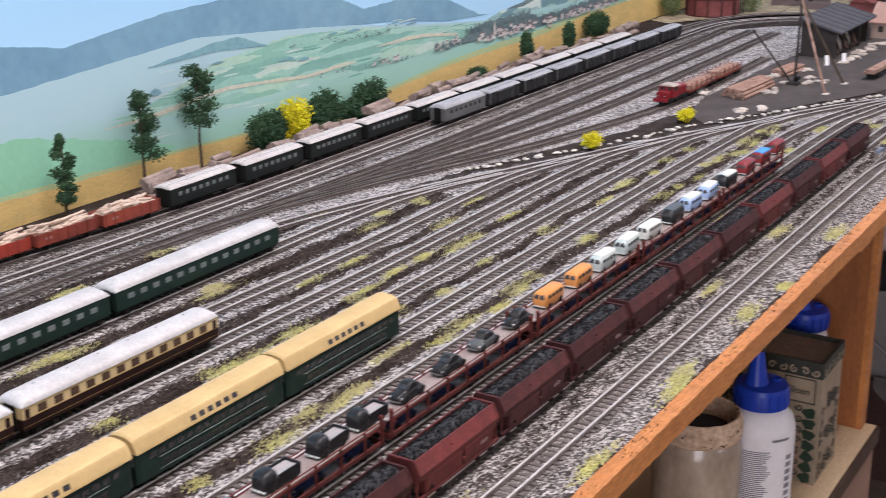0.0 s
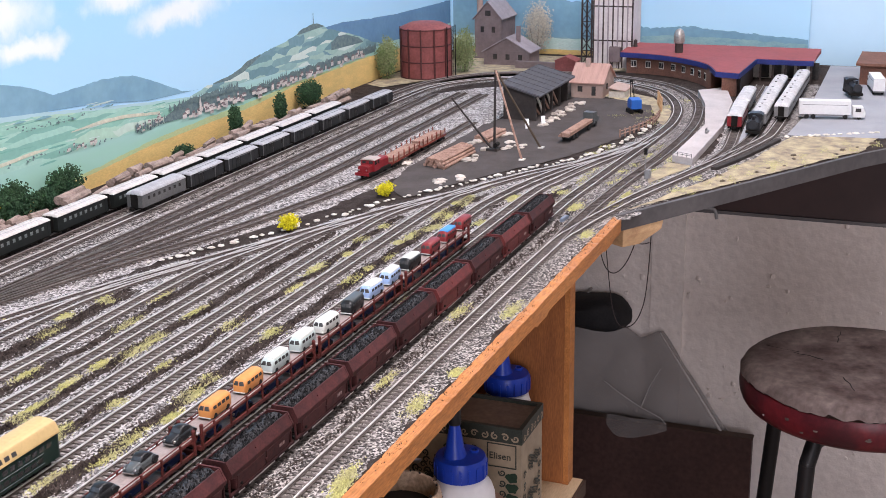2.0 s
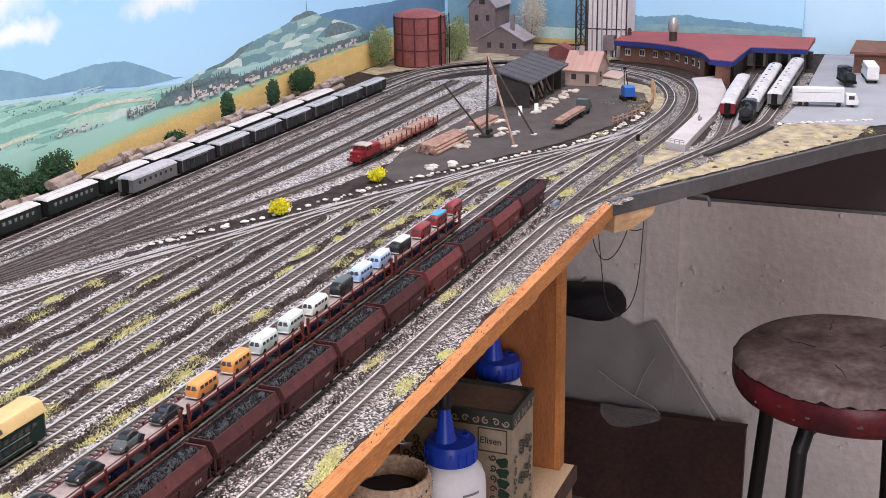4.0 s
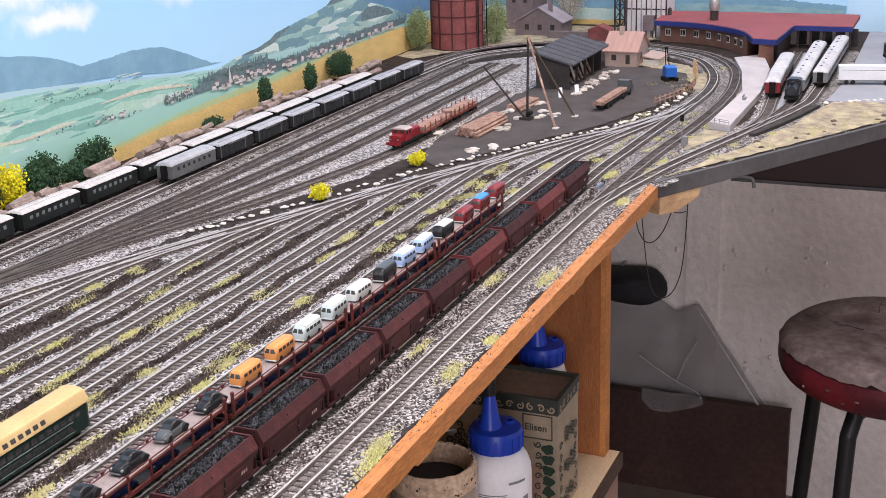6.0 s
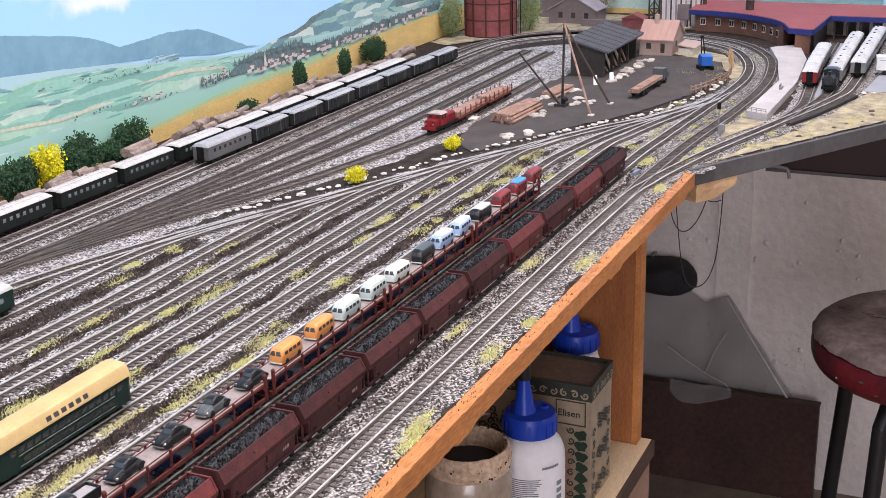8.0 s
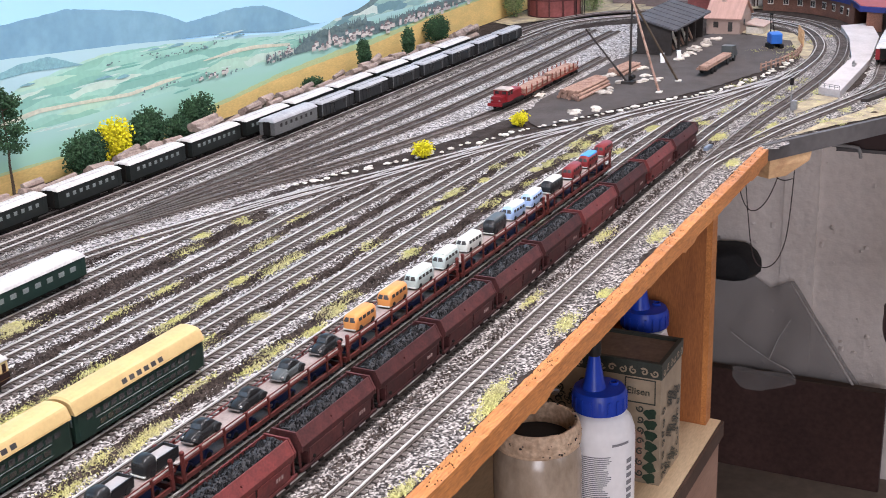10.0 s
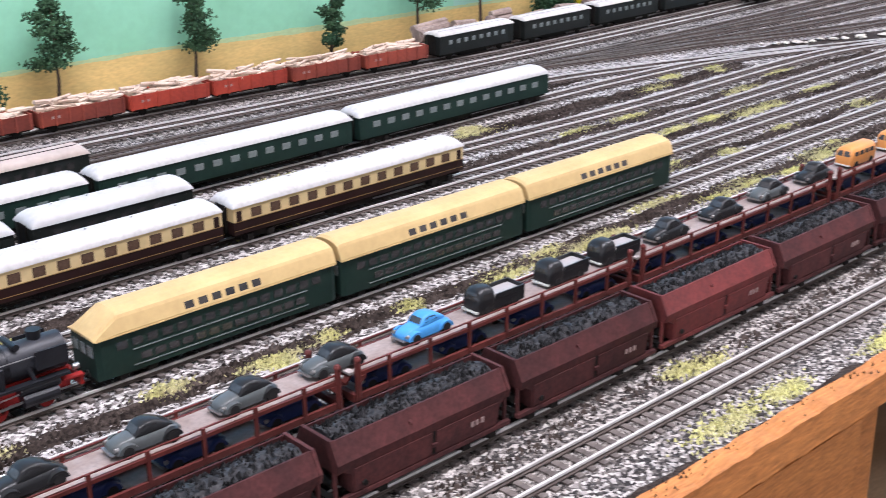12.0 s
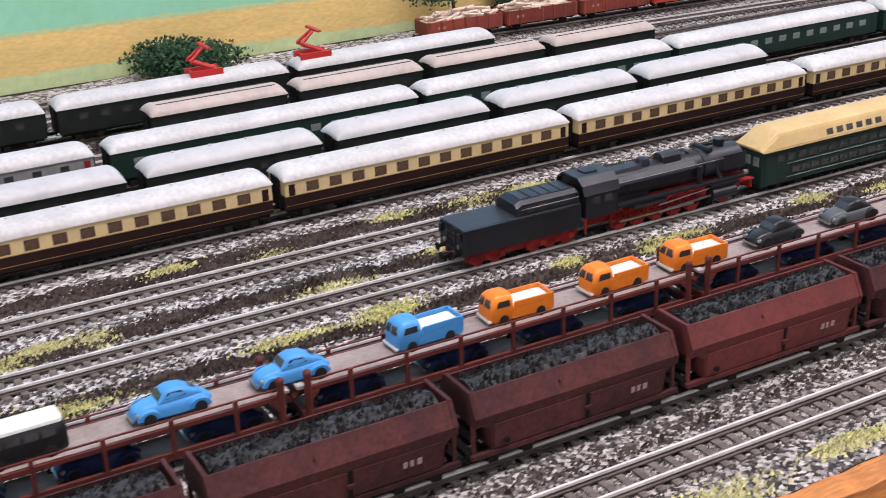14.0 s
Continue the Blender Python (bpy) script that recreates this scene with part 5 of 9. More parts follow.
for key, x in LOADS:
    kind, colour = key.split("_")
    proto = {"van": van_p, "car": beetle_p, "pick": pick_p}[kind][colour]
    m = pose(x + 0.002, CY + 0.0004 * math.sin(x * 400), UP, 0, 0, 2.0 * math.sin(x * 91))
    if key in used:
        copy_thing(proto, m)
    else:
        proto.matrix_basis = m @ Matrix.Scale({"van": 0.87, "car": 0.94, "pick": 0.85}[kind], 4)
        used.add(key)
low = beetle_p["lower"]
first = True
for k in range(8):
    for j in range(4):
        m = pose(-0.105 - UNIT * (k + 0.13 + 0.245 * j), CY, RT + 0.0042)
        if first:
            low.matrix_basis, first = m @ Matrix.Scale(0.95, 4), False
        else:
            copy_thing(low, m)


# ---- coaches ----
def arch(w, z0, z1, n=15):
    """A roof outline from eave to eave."""
    return [(-w * math.cos(math.pi * i / (n - 1)), z0 + (z1 - z0) * math.sin(math.pi * i / (n - 1)) ** 0.75) for i in range(n)]


def coach(name, label, group, L, body, roof, low=None, split=0.0, wins=9, win_h=(0.0118, 0.0150), win_w=0.0042, glass=None, line=None, eave=0.0178, top=0.0226, W=0.0088, axles=False, hips=0.004, vents=0, rooflabel="", strip=None, inset=0.017, gap=0.0028, battens=0, ventmat=None):
    r = thing(name, label, "railway coach", group)
    h = L / 2 - gap
    glass = glass or M_GLASS
    if low:
        part("lower_body", Bag().box(-h, h, -W, W, 0.0052, split), low, r)
        part("upper_body", Bag().box(-h, h, -W, W, split, eave), body, r)
    else:
        part("body", Bag().box(-h, h, -W, W, 0.0052, eave), body, r)
    if line:
        for s in (-1, 1):
            part("trim_line", Bag().box(-h, h, s * (W + 0.00008) - 0.0001, s * (W + 0.00008) + 0.0001, split - 0.00016, split + 0.00016), line, r)
            part("trim_line", Bag().box(-h, h, s * (W + 0.00008) - 0.0001, s * (W + 0.00008) + 0.0001, 0.0070, 0.0072), line, r)
    rings = []
    ends = [(u, math.sqrt(max(0.0144, 1 - (1 - u) ** 2))) for u in (0.0, 0.06, 0.16, 0.32, 0.52, 0.76, 1.0)]
    for x, q in [(-h - 0.0006 + (hips + 0.0006) * u, q) for u, q in ends] + [(h + 0.0006 - (hips + 0.0006) * u, q) for u, q in ends[::-1]]:
        rings.append([(x, y, z) for y, z in arch(W + 0.0005, eave, eave + (top - eave) * q)])
    part("roof", Bag().loft(rings), roof, r, rooflabel, smooth=True)
    if strip:
        for s in (-1, 1):
            part("roof_seam", Bag().tube((-h + 0.004, s * 0.003, top - 0.0003), (h - 0.004, s * 0.003, top - 0.0003), 0.00045, n=5), strip, r)
    if vents:
        for k in range(vents):
            x = -h + 0.006 + (2 * h - 0.012) * (k + 0.5) / vents
            part("roof_vent", Bag().tube((x, 0.0012, top - 0.0005), (x, 0.0012, top + 0.0006), 0.0007 if not ventmat else 0.0015, n=8), ventmat or roof, r)
    for k in range(battens):
        x = -h + 0.0006 + (2 * h - 0.0012) * k / (battens - 1)
        for s in (-1, 1):
            part("batten", Bag().box(x - 0.0005, x + 0.0005, s * (W + 0.0003) - 0.0003, s * (W + 0.0003) + 0.0003, 0.0054, eave), M_BAGGREY if k % 3 == 0 else body, r)
    if battens:
        for s in (-1, 1):
            part("sliding_door", Bag().box(-0.0085, 0.0085, s * (W + 0.0008) - 0.0004, s * (W + 0.0008) + 0.0003, 0.0064, eave - 0.0014), body, r)
            part("door_rail", Bag().box(-0.018, 0.018, s * (W + 0.0008) - 0.0004, s * (W + 0.0008) + 0.0004, eave - 0.0012, eave - 0.0006), M_BAGGREY, r)
    pane = Bag().box(-win_w / 2, win_w / 2, -0.00014, 0.00014, win_h[0], win_h[1]).mesh("window", glass)
    for k in range(wins):
        x = -h + 0.007 + (2 * h - 0.014) * (k + 0.5) / wins
        for s in (-1, 1):
            w = part("window", pane, glass, r, at=(x, s * W, 0))
    door = Bag().box(-0.0014, 0.0014, -0.00012, 0.00012, 0.0064, eave - 0.0016).mesh("door", low or body)
    for sx in (-1, 1):
        for s in (-1, 1):
            part("door", door, body, r, at=(sx * (h - 0.0030), s * W, 0))
        part("gangway", Bag().box(sx * h - 0.0012, sx * h + 0.0016, -0.0038, 0.0038, 0.0056, eave + 0.0006), M_UNDER, r)
    part("underframe", Bag().box(-h + 0.001, h - 0.001, -0.0070, 0.0070, 0.0036, 0.0052).box(-0.016, 0.012, -0.0060, 0.0060, 0.0016, 0.0038), M_UNDER, r)
    running_gear(r, L, inset, axles)
    return r


PULL = 0.1465
row(coach("saloon_coach", "cream and brown saloon coach with white roof", "cream and brown express train", PULL, M_CREAM, M_ROOF, M_BROWN, 0.0112, 12, (0.0120, 0.0162), 0.0056, M_CURTAIN, M_GOLD, hips=0.005, vents=6),
    [(-0.636 - PULL * (k + 0.5), 0.2205 + 0.0004 * k, 0) for k in range(5)])
row(coach("railway_coach", "dark green old coach with a pale silver roof", "old coaches in the sidings", 0.0875, M_DARKGREEN, M_ROOF_SILVER, wins=8, win_w=0.0036, top=0.0235, hips=0.006, inset=0.014, vents=4, gap=0.0042),
    [(-0.772 - 0.0875 * (k + 0.5), 0.259 + 0.0003 * k, 0) for k in range(4)])
row(coach("railway_coach", "dark green coach with a dull silver-grey roof", "old coaches in the sidings", 0.118, M_DARKGREEN, M_ROOF_SILVER, wins=11, win_w=0.0036, top=0.0232, hips=0.005),
    [(-1.125 - 0.118 * (k + 0.5), 0.260, 0) for k in range(2)])
row(coach("express_coach", "long dark green express coach with white roof", "green express train in the sidings", 0.1602, M_GREENCAR, M_ROOF, wins=13, win_h=(0.0108, 0.0142), win_w=0.0052, glass=M_GLASSLIT, hips=0.005, top=0.0228, vents=0),
    [(-0.484 - 0.1602 * (k + 0.5), 0.301, 0) for k in range(4)])
row(coach("railcar", "red and grey railcar with a white roof", "railcars in the sidings", 0.14, M_GREYWAG, M_ROOF, M_REDLOCO, 0.0118, 10, (0.0128, 0.0156), 0.004, hips=0.006, top=0.0228),
    [(-1.1245 - 0.072 - 0.14 * k, 0.3035, 0) for k in range(2)])
row(coach("old_coach", "small dark coach with a taupe ribbed roof", "old coaches in the sidings", 0.0787, M_DARKGREEN, M_ROOF_TINT, wins=8, win_w=0.0036, top=0.0222, hips=0.004, inset=0.014, strip=M_BROWN, gap=0.0040),
    [(-0.778 - 0.0787 * (k + 0.5), 0.347, 0) for k in range(4)] + [(-1.32, 0.348, 0)])
electric = row(coach("electric_railcar", "long white-roofed electric railcar", "railcars in the sidings", 0.130, M_DARKGREEN, M_ROOF, wins=10, top=0.0232, hips=0.006),
    [(-0.866 - 0.131 * (k + 0.5), 0.387, 0) for k in range(4)])


def pantograph(root, x):
    """Red current collector: base frame, two hinged arms and a contact strip."""
    z = 0.0230
    for s in (-1, 1):
        part("pantograph_base", Bag().box(x - 0.0090, x + 0.0090, s * 0.0048 - 0.0010, s * 0.0048 + 0.0010, z - 0.0008, z + 0.0024), M_PANTO, root)
        part("pantograph_beam", Bag().box(x + s * 0.0070 - 0.0009, x + s * 0.0070 + 0.0009, -0.0048, 0.0048, z, z + 0.0016), M_PANTO, root)
        part("pantograph_arm", Bag().tube((x + 0.0070, s * 0.0036, z + 0.0012), (x - 0.0075, s * 0.0030, z + 0.0075), 0.0011, n=6).tube((x - 0.0075, s * 0.0030, z + 0.0075), (x + 0.0010, s * 0.0012, z + 0.0140), 0.0009, n=6), M_PANTO, root)
    part("contact_strip", Bag().box(x + 0.0002, x + 0.0024, -0.0085, 0.0085, z + 0.0138, z + 0.0148), M_PANTO, root)


pantograph(electric[0], -0.050)
pantograph(electric[1], 0.018)
row(coach("passenger_coach", "dark green two-axle passenger coach with a pale dusty roof", "passenger coaches on the back track", 0.0858, M_DARKGREEN, M_ROOF_DULL, wins=8, win_w=0.0034, W=0.0082, eave=0.0186, top=0.0214, hips=0.002, axles=True, vents=4, gap=0.0050, strip=M_ROOF_GREY, glass=M_GLASSLIT),
    [(-0.464 + 0.0858 * (k + 0.5), float(np.interp(-0.464 + 0.0858 * (k + 0.5), [-0.46, -0.3], [0.433, 0.4285])), 0) for k in range(10)])
row(coach("baggage_coach", "light grey baggage coach with a grey roof", "goods train on the back track", 0.083, M_BAGGREY, M_ROOF_GREY, wins=7, win_w=0.0036, top=0.0222, hips=0.003), [(-0.069, 0.402, 0)])
row(coach("covered_wagon", "black covered wagon with a pale grey roof", "goods train on the back track", 0.0755, M_DARKWAG, M_ROOF_GREY, wins=2, win_w=0.003, W=0.0082, eave=0.0176, top=0.0204, hips=0.002, axles=True, gap=0.0056, strip=M_BAGGREY, battens=9),
    [(-0.026 + 0.0755 * (k + 0.5), 0.402, 0) for k in range(7)])


# ---- double-deck coaches of the steam train ----
def double_decker(hip, label):
    L = 0.1060
    r = thing("double_deck_coach", label, "railway coach", "steam passenger train")
    h, W = L / 2 - 0.0012, 0.0090
    part("body", Bag().loft([[(x, -W * q, 0.0034), (x, W * q, 0.0034), (x, W * q, 0.0190), (x, -W * q, 0.0190)] for x, q in ((-h, 0.92), (-h + 0.002, 1), (h - 0.002, 1), (h, 0.92))]), M_GREENCAR, r)
    half = [(W + 0.0005, 0.0186), (W + 0.0005, 0.0193), (0.0077, 0.0240), (0.0071, 0.0250), (0.0056, 0.0259), (0.0030, 0.0266)]
    prof = [(-y, z) for y, z in half] + [(0, 0.0268)] + half[::-1]

    def rr(x, q):
        return [(x, y, 0.0186 + (z - 0.0186) * q) for y, z in prof]
    front = [rr(-h - 0.0006, 0.06), rr(-h - 0.0006, 0.10), rr(-h + 0.0095, 1)] if hip else [rr(-h - 0.0003, 0.90), rr(-h + 0.0012, 1)]
    part("roof", Bag().loft(front + [rr(h - 0.0012, 1), rr(h + 0.0003, 0.90)]), M_YROOF, r)
    part("gutter", Bag().box(-h, h, -W - 0.0007, W + 0.0007, 0.0183, 0.0187), M_YROOF, r)
    pane = Bag().box(-0.0021, 0.0021, -0.00014, 0.00014, 0.0068, 0.0094).mesh("window", M_GLASS)
    upper = Bag().box(-0.0020, 0.0020, -0.00014, 0.00014, 0.0128, 0.0158).mesh("window", M_GLASS)
    for s in (-1, 1):
        for k in range(13):
            part("window", pane, M_GLASS, r, at=(-h + 0.019 + k * 0.0056, s * W, 0))
        for k in range(15):
            part("window", upper, M_GLASS, r, at=(-h + 0.010 + k * 0.0060, s * W, 0))
        for k in range(6):
            x = -0.014 + k * 0.0058
            part("roof_window", Bag().add([(x - 0.0019, s * 0.00925, 0.0200), (x + 0.0019, s * 0.00925, 0.0200), (x + 0.0019, s * 0.00835, 0.0225), (x - 0.0019, s * 0.00835, 0.0225)], [(0, 1, 2, 3)]), M_GLASS, r)
        for z in (0.0114, 0.0054):
            part("trim_line", Bag().box(-h + 0.014, h - 0.014, s * (W + 0.0001) - 0.0001, s * (W + 0.0001) + 0.0001, z - 0.0002, z + 0.0002), M_GLASSLIT, r, "thin pale line")
        for y in (-0.0050, 0.0, 0.0050):
            part("end_window", Bag().box(s * h - 0.00016, s * h + 0.00016, y - 0.0017, y + 0.0017, 0.0118, 0.0158), M_GLASSLIT, r)
        part("end_skirt", Bag().box(s * (h - 0.001) - 0.0014, s * (h - 0.001) + 0.0014, -0.007, 0.007, 0.0024, 0.0040), M_UNDER, r)
    part("underframe", Bag().box(-h + 0.002, h - 0.002, -0.0066, 0.0066, 0.0024, 0.0036), M_UNDER, r)
    running_gear(r, L, 0.017)
    return r


TE = -1.040      # rear end of the tender
MY = 0.1355
COACH_X = [TE + 0.1455 + 0.1066 * (k + 0.5) for k in range(3)]
row(double_decker(True, "green double-deck coach with hipped ochre yellow roof end"), [(COACH_X[0], MY, 0)])
row(double_decker(False, "green double-deck coach with ochre yellow roof"), [(x, MY, 0) for x in COACH_X[1:]])


# ---- steam locomotive with cabin tender, chimney towards +x ----
def steam_locomotive():
    r = thing("steam_locomotive", "black steam locomotive with red wheels", "locomotive", "steam passenger train")
    # tender
    part("tender_body", Bag().prism([(-0.0088, 0.0062), (0.0088, 0.0062), (0.0088, 0.0152), (0.0082, 0.0160), (-0.0082, 0.0160), (-0.0088, 0.0152)], 0.0016, 0.0545), M_LOCO, r)
    part("tender_deck", Bag().box(0.0020, 0.0270, -0.0080, 0.0080, 0.0160, 0.0164), M_LOCOGREY, r)
    part("tender_cabin", Bag().loft([[(x, -w, 0.0160), (x, w, 0.0160), (x, w * 0.94, 0.0205 - d), (x, w * 0.7, 0.0218 - d), (x, -w * 0.7, 0.0218 - d), (x, -w * 0.94, 0.0205 - d)] for x, w, d in ((0.0260, 0.0076, 0.0012), (0.0285, 0.0078, 0.0), (0.0535, 0.0078, 0.0), (0.0545, 0.0076, 0.0006))]), M_LOCO, r)
    for s in (-1, 1):
        for x in (0.0318, 0.0370, 0.0422, 0.0474):
            part("cabin_window", Bag().box(x - 0.0014, x + 0.0014, s * 0.00775 - 0.0002, s * 0.00775 + 0.0002, 0.0172, 0.0194), M_GLASS, r)
        part("tender_frame", Bag().box(0.003, 0.0535, s * 0.0070 - 0.0006, s * 0.0070 + 0.0006, 0.0032, 0.0062), M_WHEELRED, r)
        part("tender_lamp", Bag().tube((0.0012, s * 0.0052, 0.0092), (0.0024, s * 0.0052, 0.0092), 0.0009, n=10), M_STEEL, r)
        part("buffer", Bag().tube((-0.0012, s * 0.0058, 0.0066), (0.0018, s * 0.0058, 0.0066), 0.0008, n=8).tube((-0.0016, s * 0.0058, 0.0066), (-0.0010, s * 0.0058, 0.0066), 0.0015, n=10), M_UNDER, r)
        part("tender_ladder", Bag().box(0.0012, 0.0016, s * 0.0030 - 0.0002, s * 0.0030 + 0.0002, 0.0066, 0.0158), M_LOCOGREY, r)
    for k in range(4):
        part("ladder_rung", Bag().box(0.0010, 0.0014, -0.003, 0.003, 0.0076 + k * 0.002, 0.0079 + k * 0.002), M_LOCOGREY, r)
    part("tender_coupler", COUPLER, M_UNDER, r, at=(0.0012, 0, 0))
    wl = Bag().tube((0, -0.0063, 0), (0, -0.0050, 0), 0.0029, n=14).tube((0, 0.0050, 0), (0, 0.0063, 0), 0.0029, n=14).tube((0, -0.005, 0), (0, 0.005, 0), 0.0006, n=6).mesh("tender_wheelset", M_WHEELRED)
    for x in (0.009, 0.0165, 0.034, 0.0415, 0.049):
        part("tender_wheelset", wl, M_WHEELRED, r, at=(x, 0, 0.0029))
    # cab
    cab = [(-0.0092, 0.0090), (0.0092, 0.0090), (0.0094, 0.0185), (0.0082, 0.0222), (0.0048, 0.0246), (-0.0048, 0.0246), (-0.0082, 0.0222), (-0.0094, 0.0185)]
    part("cab", Bag().prism(cab, 0.0565, 0.0715), M_LOCO, r)
    part("cab_roof", Bag().loft([[(x, y, z) for y, z in ((-0.0098, 0.0188), (-0.0086, 0.0226), (-0.0050, 0.0251), (0.0050, 0.0251), (0.0086, 0.0226), (0.0098, 0.0188), (0.0094, 0.0186), (0.0082, 0.0222), (0.0048, 0.0245), (-0.0048, 0.0245), (-0.0082, 0.0222), (-0.0094, 0.0186))] for x in (0.0552, 0.0722)]), M_LOCOGREY, r)
    for s in (-1, 1):
        for x in (0.0612, 0.0668):
            part("cab_window", Bag().box(x - 0.0018, x + 0.0018, s * 0.0093 - 0.0003, s * 0.0093 + 0.0003, 0.0148, 0.0178), M_GLASS, r)
    # boiler
    part("boiler", Bag().tube((0.0710, 0, 0.0168), (0.1360, 0, 0.0168), 0.0062, n=24), M_LOCO, r, smooth=True)
    part("smokebox", Bag().tube((0.1180, 0, 0.0168), (0.1385, 0, 0.0168), 0.0065, n=24), M_LOCOGREY, r, smooth=True)
    part("smokebox_door", Bag().tube((0.1385, 0, 0.0168), (0.1398, 0, 0.0168), 0.0058, 0.0036, n=20), M_LOCO, r, smooth=True)
    for x in (0.080, 0.090, 0.100, 0.110):
        part("boiler_band", Bag().tube((x - 0.0003, 0, 0.0168), (x + 0.0003, 0, 0.0168), 0.00635, n=24), M_LOCOGREY, r)
    part("chimney", Bag().tube((0.1300, 0, 0.0225), (0.1300, 0, 0.0262), 0.0022, 0.0026, n=14), M_LOCO, r, smooth=True)
    part("sand_dome", Bag().loft([[(x, -w, 0.020), (x, w, 0.020), (x, w * 0.9, 0.0246), (x, w * 0.4, 0.0256), (x, -w * 0.4, 0.0256), (x, -w * 0.9, 0.0246)] for x, w in ((0.0985, 0.0032), (0.0990, 0.0037), (0.1075, 0.0037), (0.1080, 0.0032))]), M_LOCO, r)
    part("steam_dome", Bag().turned([(0.0030, 0.021), (0.0030, 0.0240), (0.0024, 0.0252), (0.0008, 0.0256)], 16, (0.0905, 0, 0)), M_LOCO, r, smooth=True)
    part("preheater", Bag().tube((0.1215, -0.005, 0.0236), (0.1215, 0.005, 0.0236), 0.0012, n=10), M_LOCO, r)
    part("generator", Bag().tube((0.1140, -0.0015, 0.0240), (0.1140, 0.0015, 0.0240), 0.0011, n=10), M_STEEL, r)
    for s in (-1, 1):
        part("running_board", Bag().box(0.0715, 0.1370, s * 0.0082 - 0.0016, s * 0.0082 + 0.0014, 0.0112, 0.0117), M_LOCO, r)
        part("handrail", Bag().tube((0.0720, s * 0.0066, 0.0196), (0.1370, s * 0.0066, 0.0196), 0.00022, n=5), M_STEEL, r)
        part("smoke_deflector", Bag().box(0.1260, 0.1375, s * 0.0084 - 0.0002, s * 0.0084 + 0.0002, 0.0150, 0.0215), M_LOCO, r)
        part("air_tank", Bag().tube((0.0800, s * 0.0080, 0.0092), (0.0960, s * 0.0080, 0.0092), 0.0014, n=10), M_LOCOGREY, r)
        part("cylinder", Bag().tube((0.1200, s * 0.0078, 0.0056), (0.1325, s * 0.0078, 0.0056), 0.0026, n=14), M_LOCO, r)
        part("valve_chest", Bag().tube((0.1190, s * 0.0076, 0.0092), (0.1335, s * 0.0076, 0.0092), 0.0018, n=12), M_LOCO, r)
        part("coupling_rod", Bag().box(0.0745, 0.1115, s * 0.0074 - 0.0003, s * 0.0074 + 0.0003, 0.0034, 0.0043), M_STEEL, r)
        part("main_rod", Bag().add([(0.0930, s * 0.0080, 0.0034), (0.0930, s * 0.0080, 0.0044), (0.1210, s * 0.0080, 0.0060), (0.1210, s * 0.0080, 0.0052), (0.0930, s * 0.0084, 0.0034), (0.0930, s * 0.0084, 0.0044), (0.1210, s * 0.0084, 0.0060), (0.1210, s * 0.0084, 0.0052)], [(0, 1, 2, 3), (4, 5, 6, 7), (0, 4, 7, 3), (1, 5, 6, 2)]), M_STEEL, r)
        part("frame", Bag().box(0.0600, 0.1390, s * 0.0040 - 0.0004, s * 0.0040 + 0.0004, 0.0040, 0.0112), M_WHEELRED, r)
        part("front_step", Bag().box(0.1345, 0.1420, s * 0.0076 - 0.0016, s * 0.0076 + 0.0012, 0.0084, 0.0090), M_WHEELRED, r)
        part("buffer", Bag().tube((0.1418, s * 0.0058, 0.0066), (0.1448, s * 0.0058, 0.0066), 0.0008, n=8).tube((0.1442, s * 0.0058, 0.0066), (0.1450, s * 0.0058, 0.0066), 0.0015, n=10), M_UNDER, r)
        part("head_lamp", Bag().tube((0.1400, s * 0.0048, 0.0104), (0.1422, s * 0.0048, 0.0104), 0.0012, n=10), M_STEEL, r)
    for s in (-1, 1):
        part("tender_step", Bag().box(0.0020, 0.0540, s * 0.0086 - 0.0005, s * 0.0086 + 0.0007, 0.0158, 0.0163), M_LOCOGREY, r)
        part("tender_handrail", Bag().tube((0.0275, s * 0.0083, 0.0190), (0.0535, s * 0.0083, 0.0190), 0.00018, n=5), M_STEEL, r)
        for x in (0.006, 0.0125, 0.019, 0.031, 0.0375, 0.044, 0.0505):
            part("axle_box", Bag().box(x - 0.0013, x + 0.0013, s * 0.0077 - 0.0003, s * 0.0077 + 0.0007, 0.0024, 0.0050), M_WHEELRED, r)
        part("side_casing", Bag().loft([[(x, s * 0.0046, 0.0212), (x, s * 0.0068, 0.0196), (x, s * 0.0071, 0.0186), (x, s * 0.0050, 0.0180)][::s] for x in (0.0725, 0.1130)]), M_LOCOGREY, r)
        part("steam_pipe", Bag().tube((0.1240, s * 0.0056, 0.0170), (0.1255, s * 0.0078, 0.0108), 0.0009, n=8), M_LOCO, r)
        part("air_pump", Bag().tube((0.1140, s * 0.0076, 0.0118), (0.1140, s * 0.0076, 0.0190), 0.0012, n=10), M_LOCO, r)
        for x in (0.0655, 0.0705, 0.0925, 0.1005, 0.1085):
            part("hanger", Bag().box(x - 0.0005, x + 0.0005, s * 0.0072 - 0.0003, s * 0.0072 + 0.0003, 0.0060, 0.0112), M_WHEELRED, r)
        part("valve_rod", Bag().tube((0.0930, s * 0.0083, 0.0070), (0.1200, s * 0.0083, 0.0088), 0.00030, n=5), M_STEEL, r)
        part("board_edge", Bag().box(0.0715, 0.1370, s * 0.0096 - 0.0001, s * 0.0096 + 0.0002, 0.0108, 0.0118), M_LOCOGREY, r)
        part("cab_ladder", Bag().box(0.0560, 0.0568, s * 0.0088 - 0.0004, s * 0.0088 + 0.0004, 0.0030, 0.0090), M_WHEELRED, r)
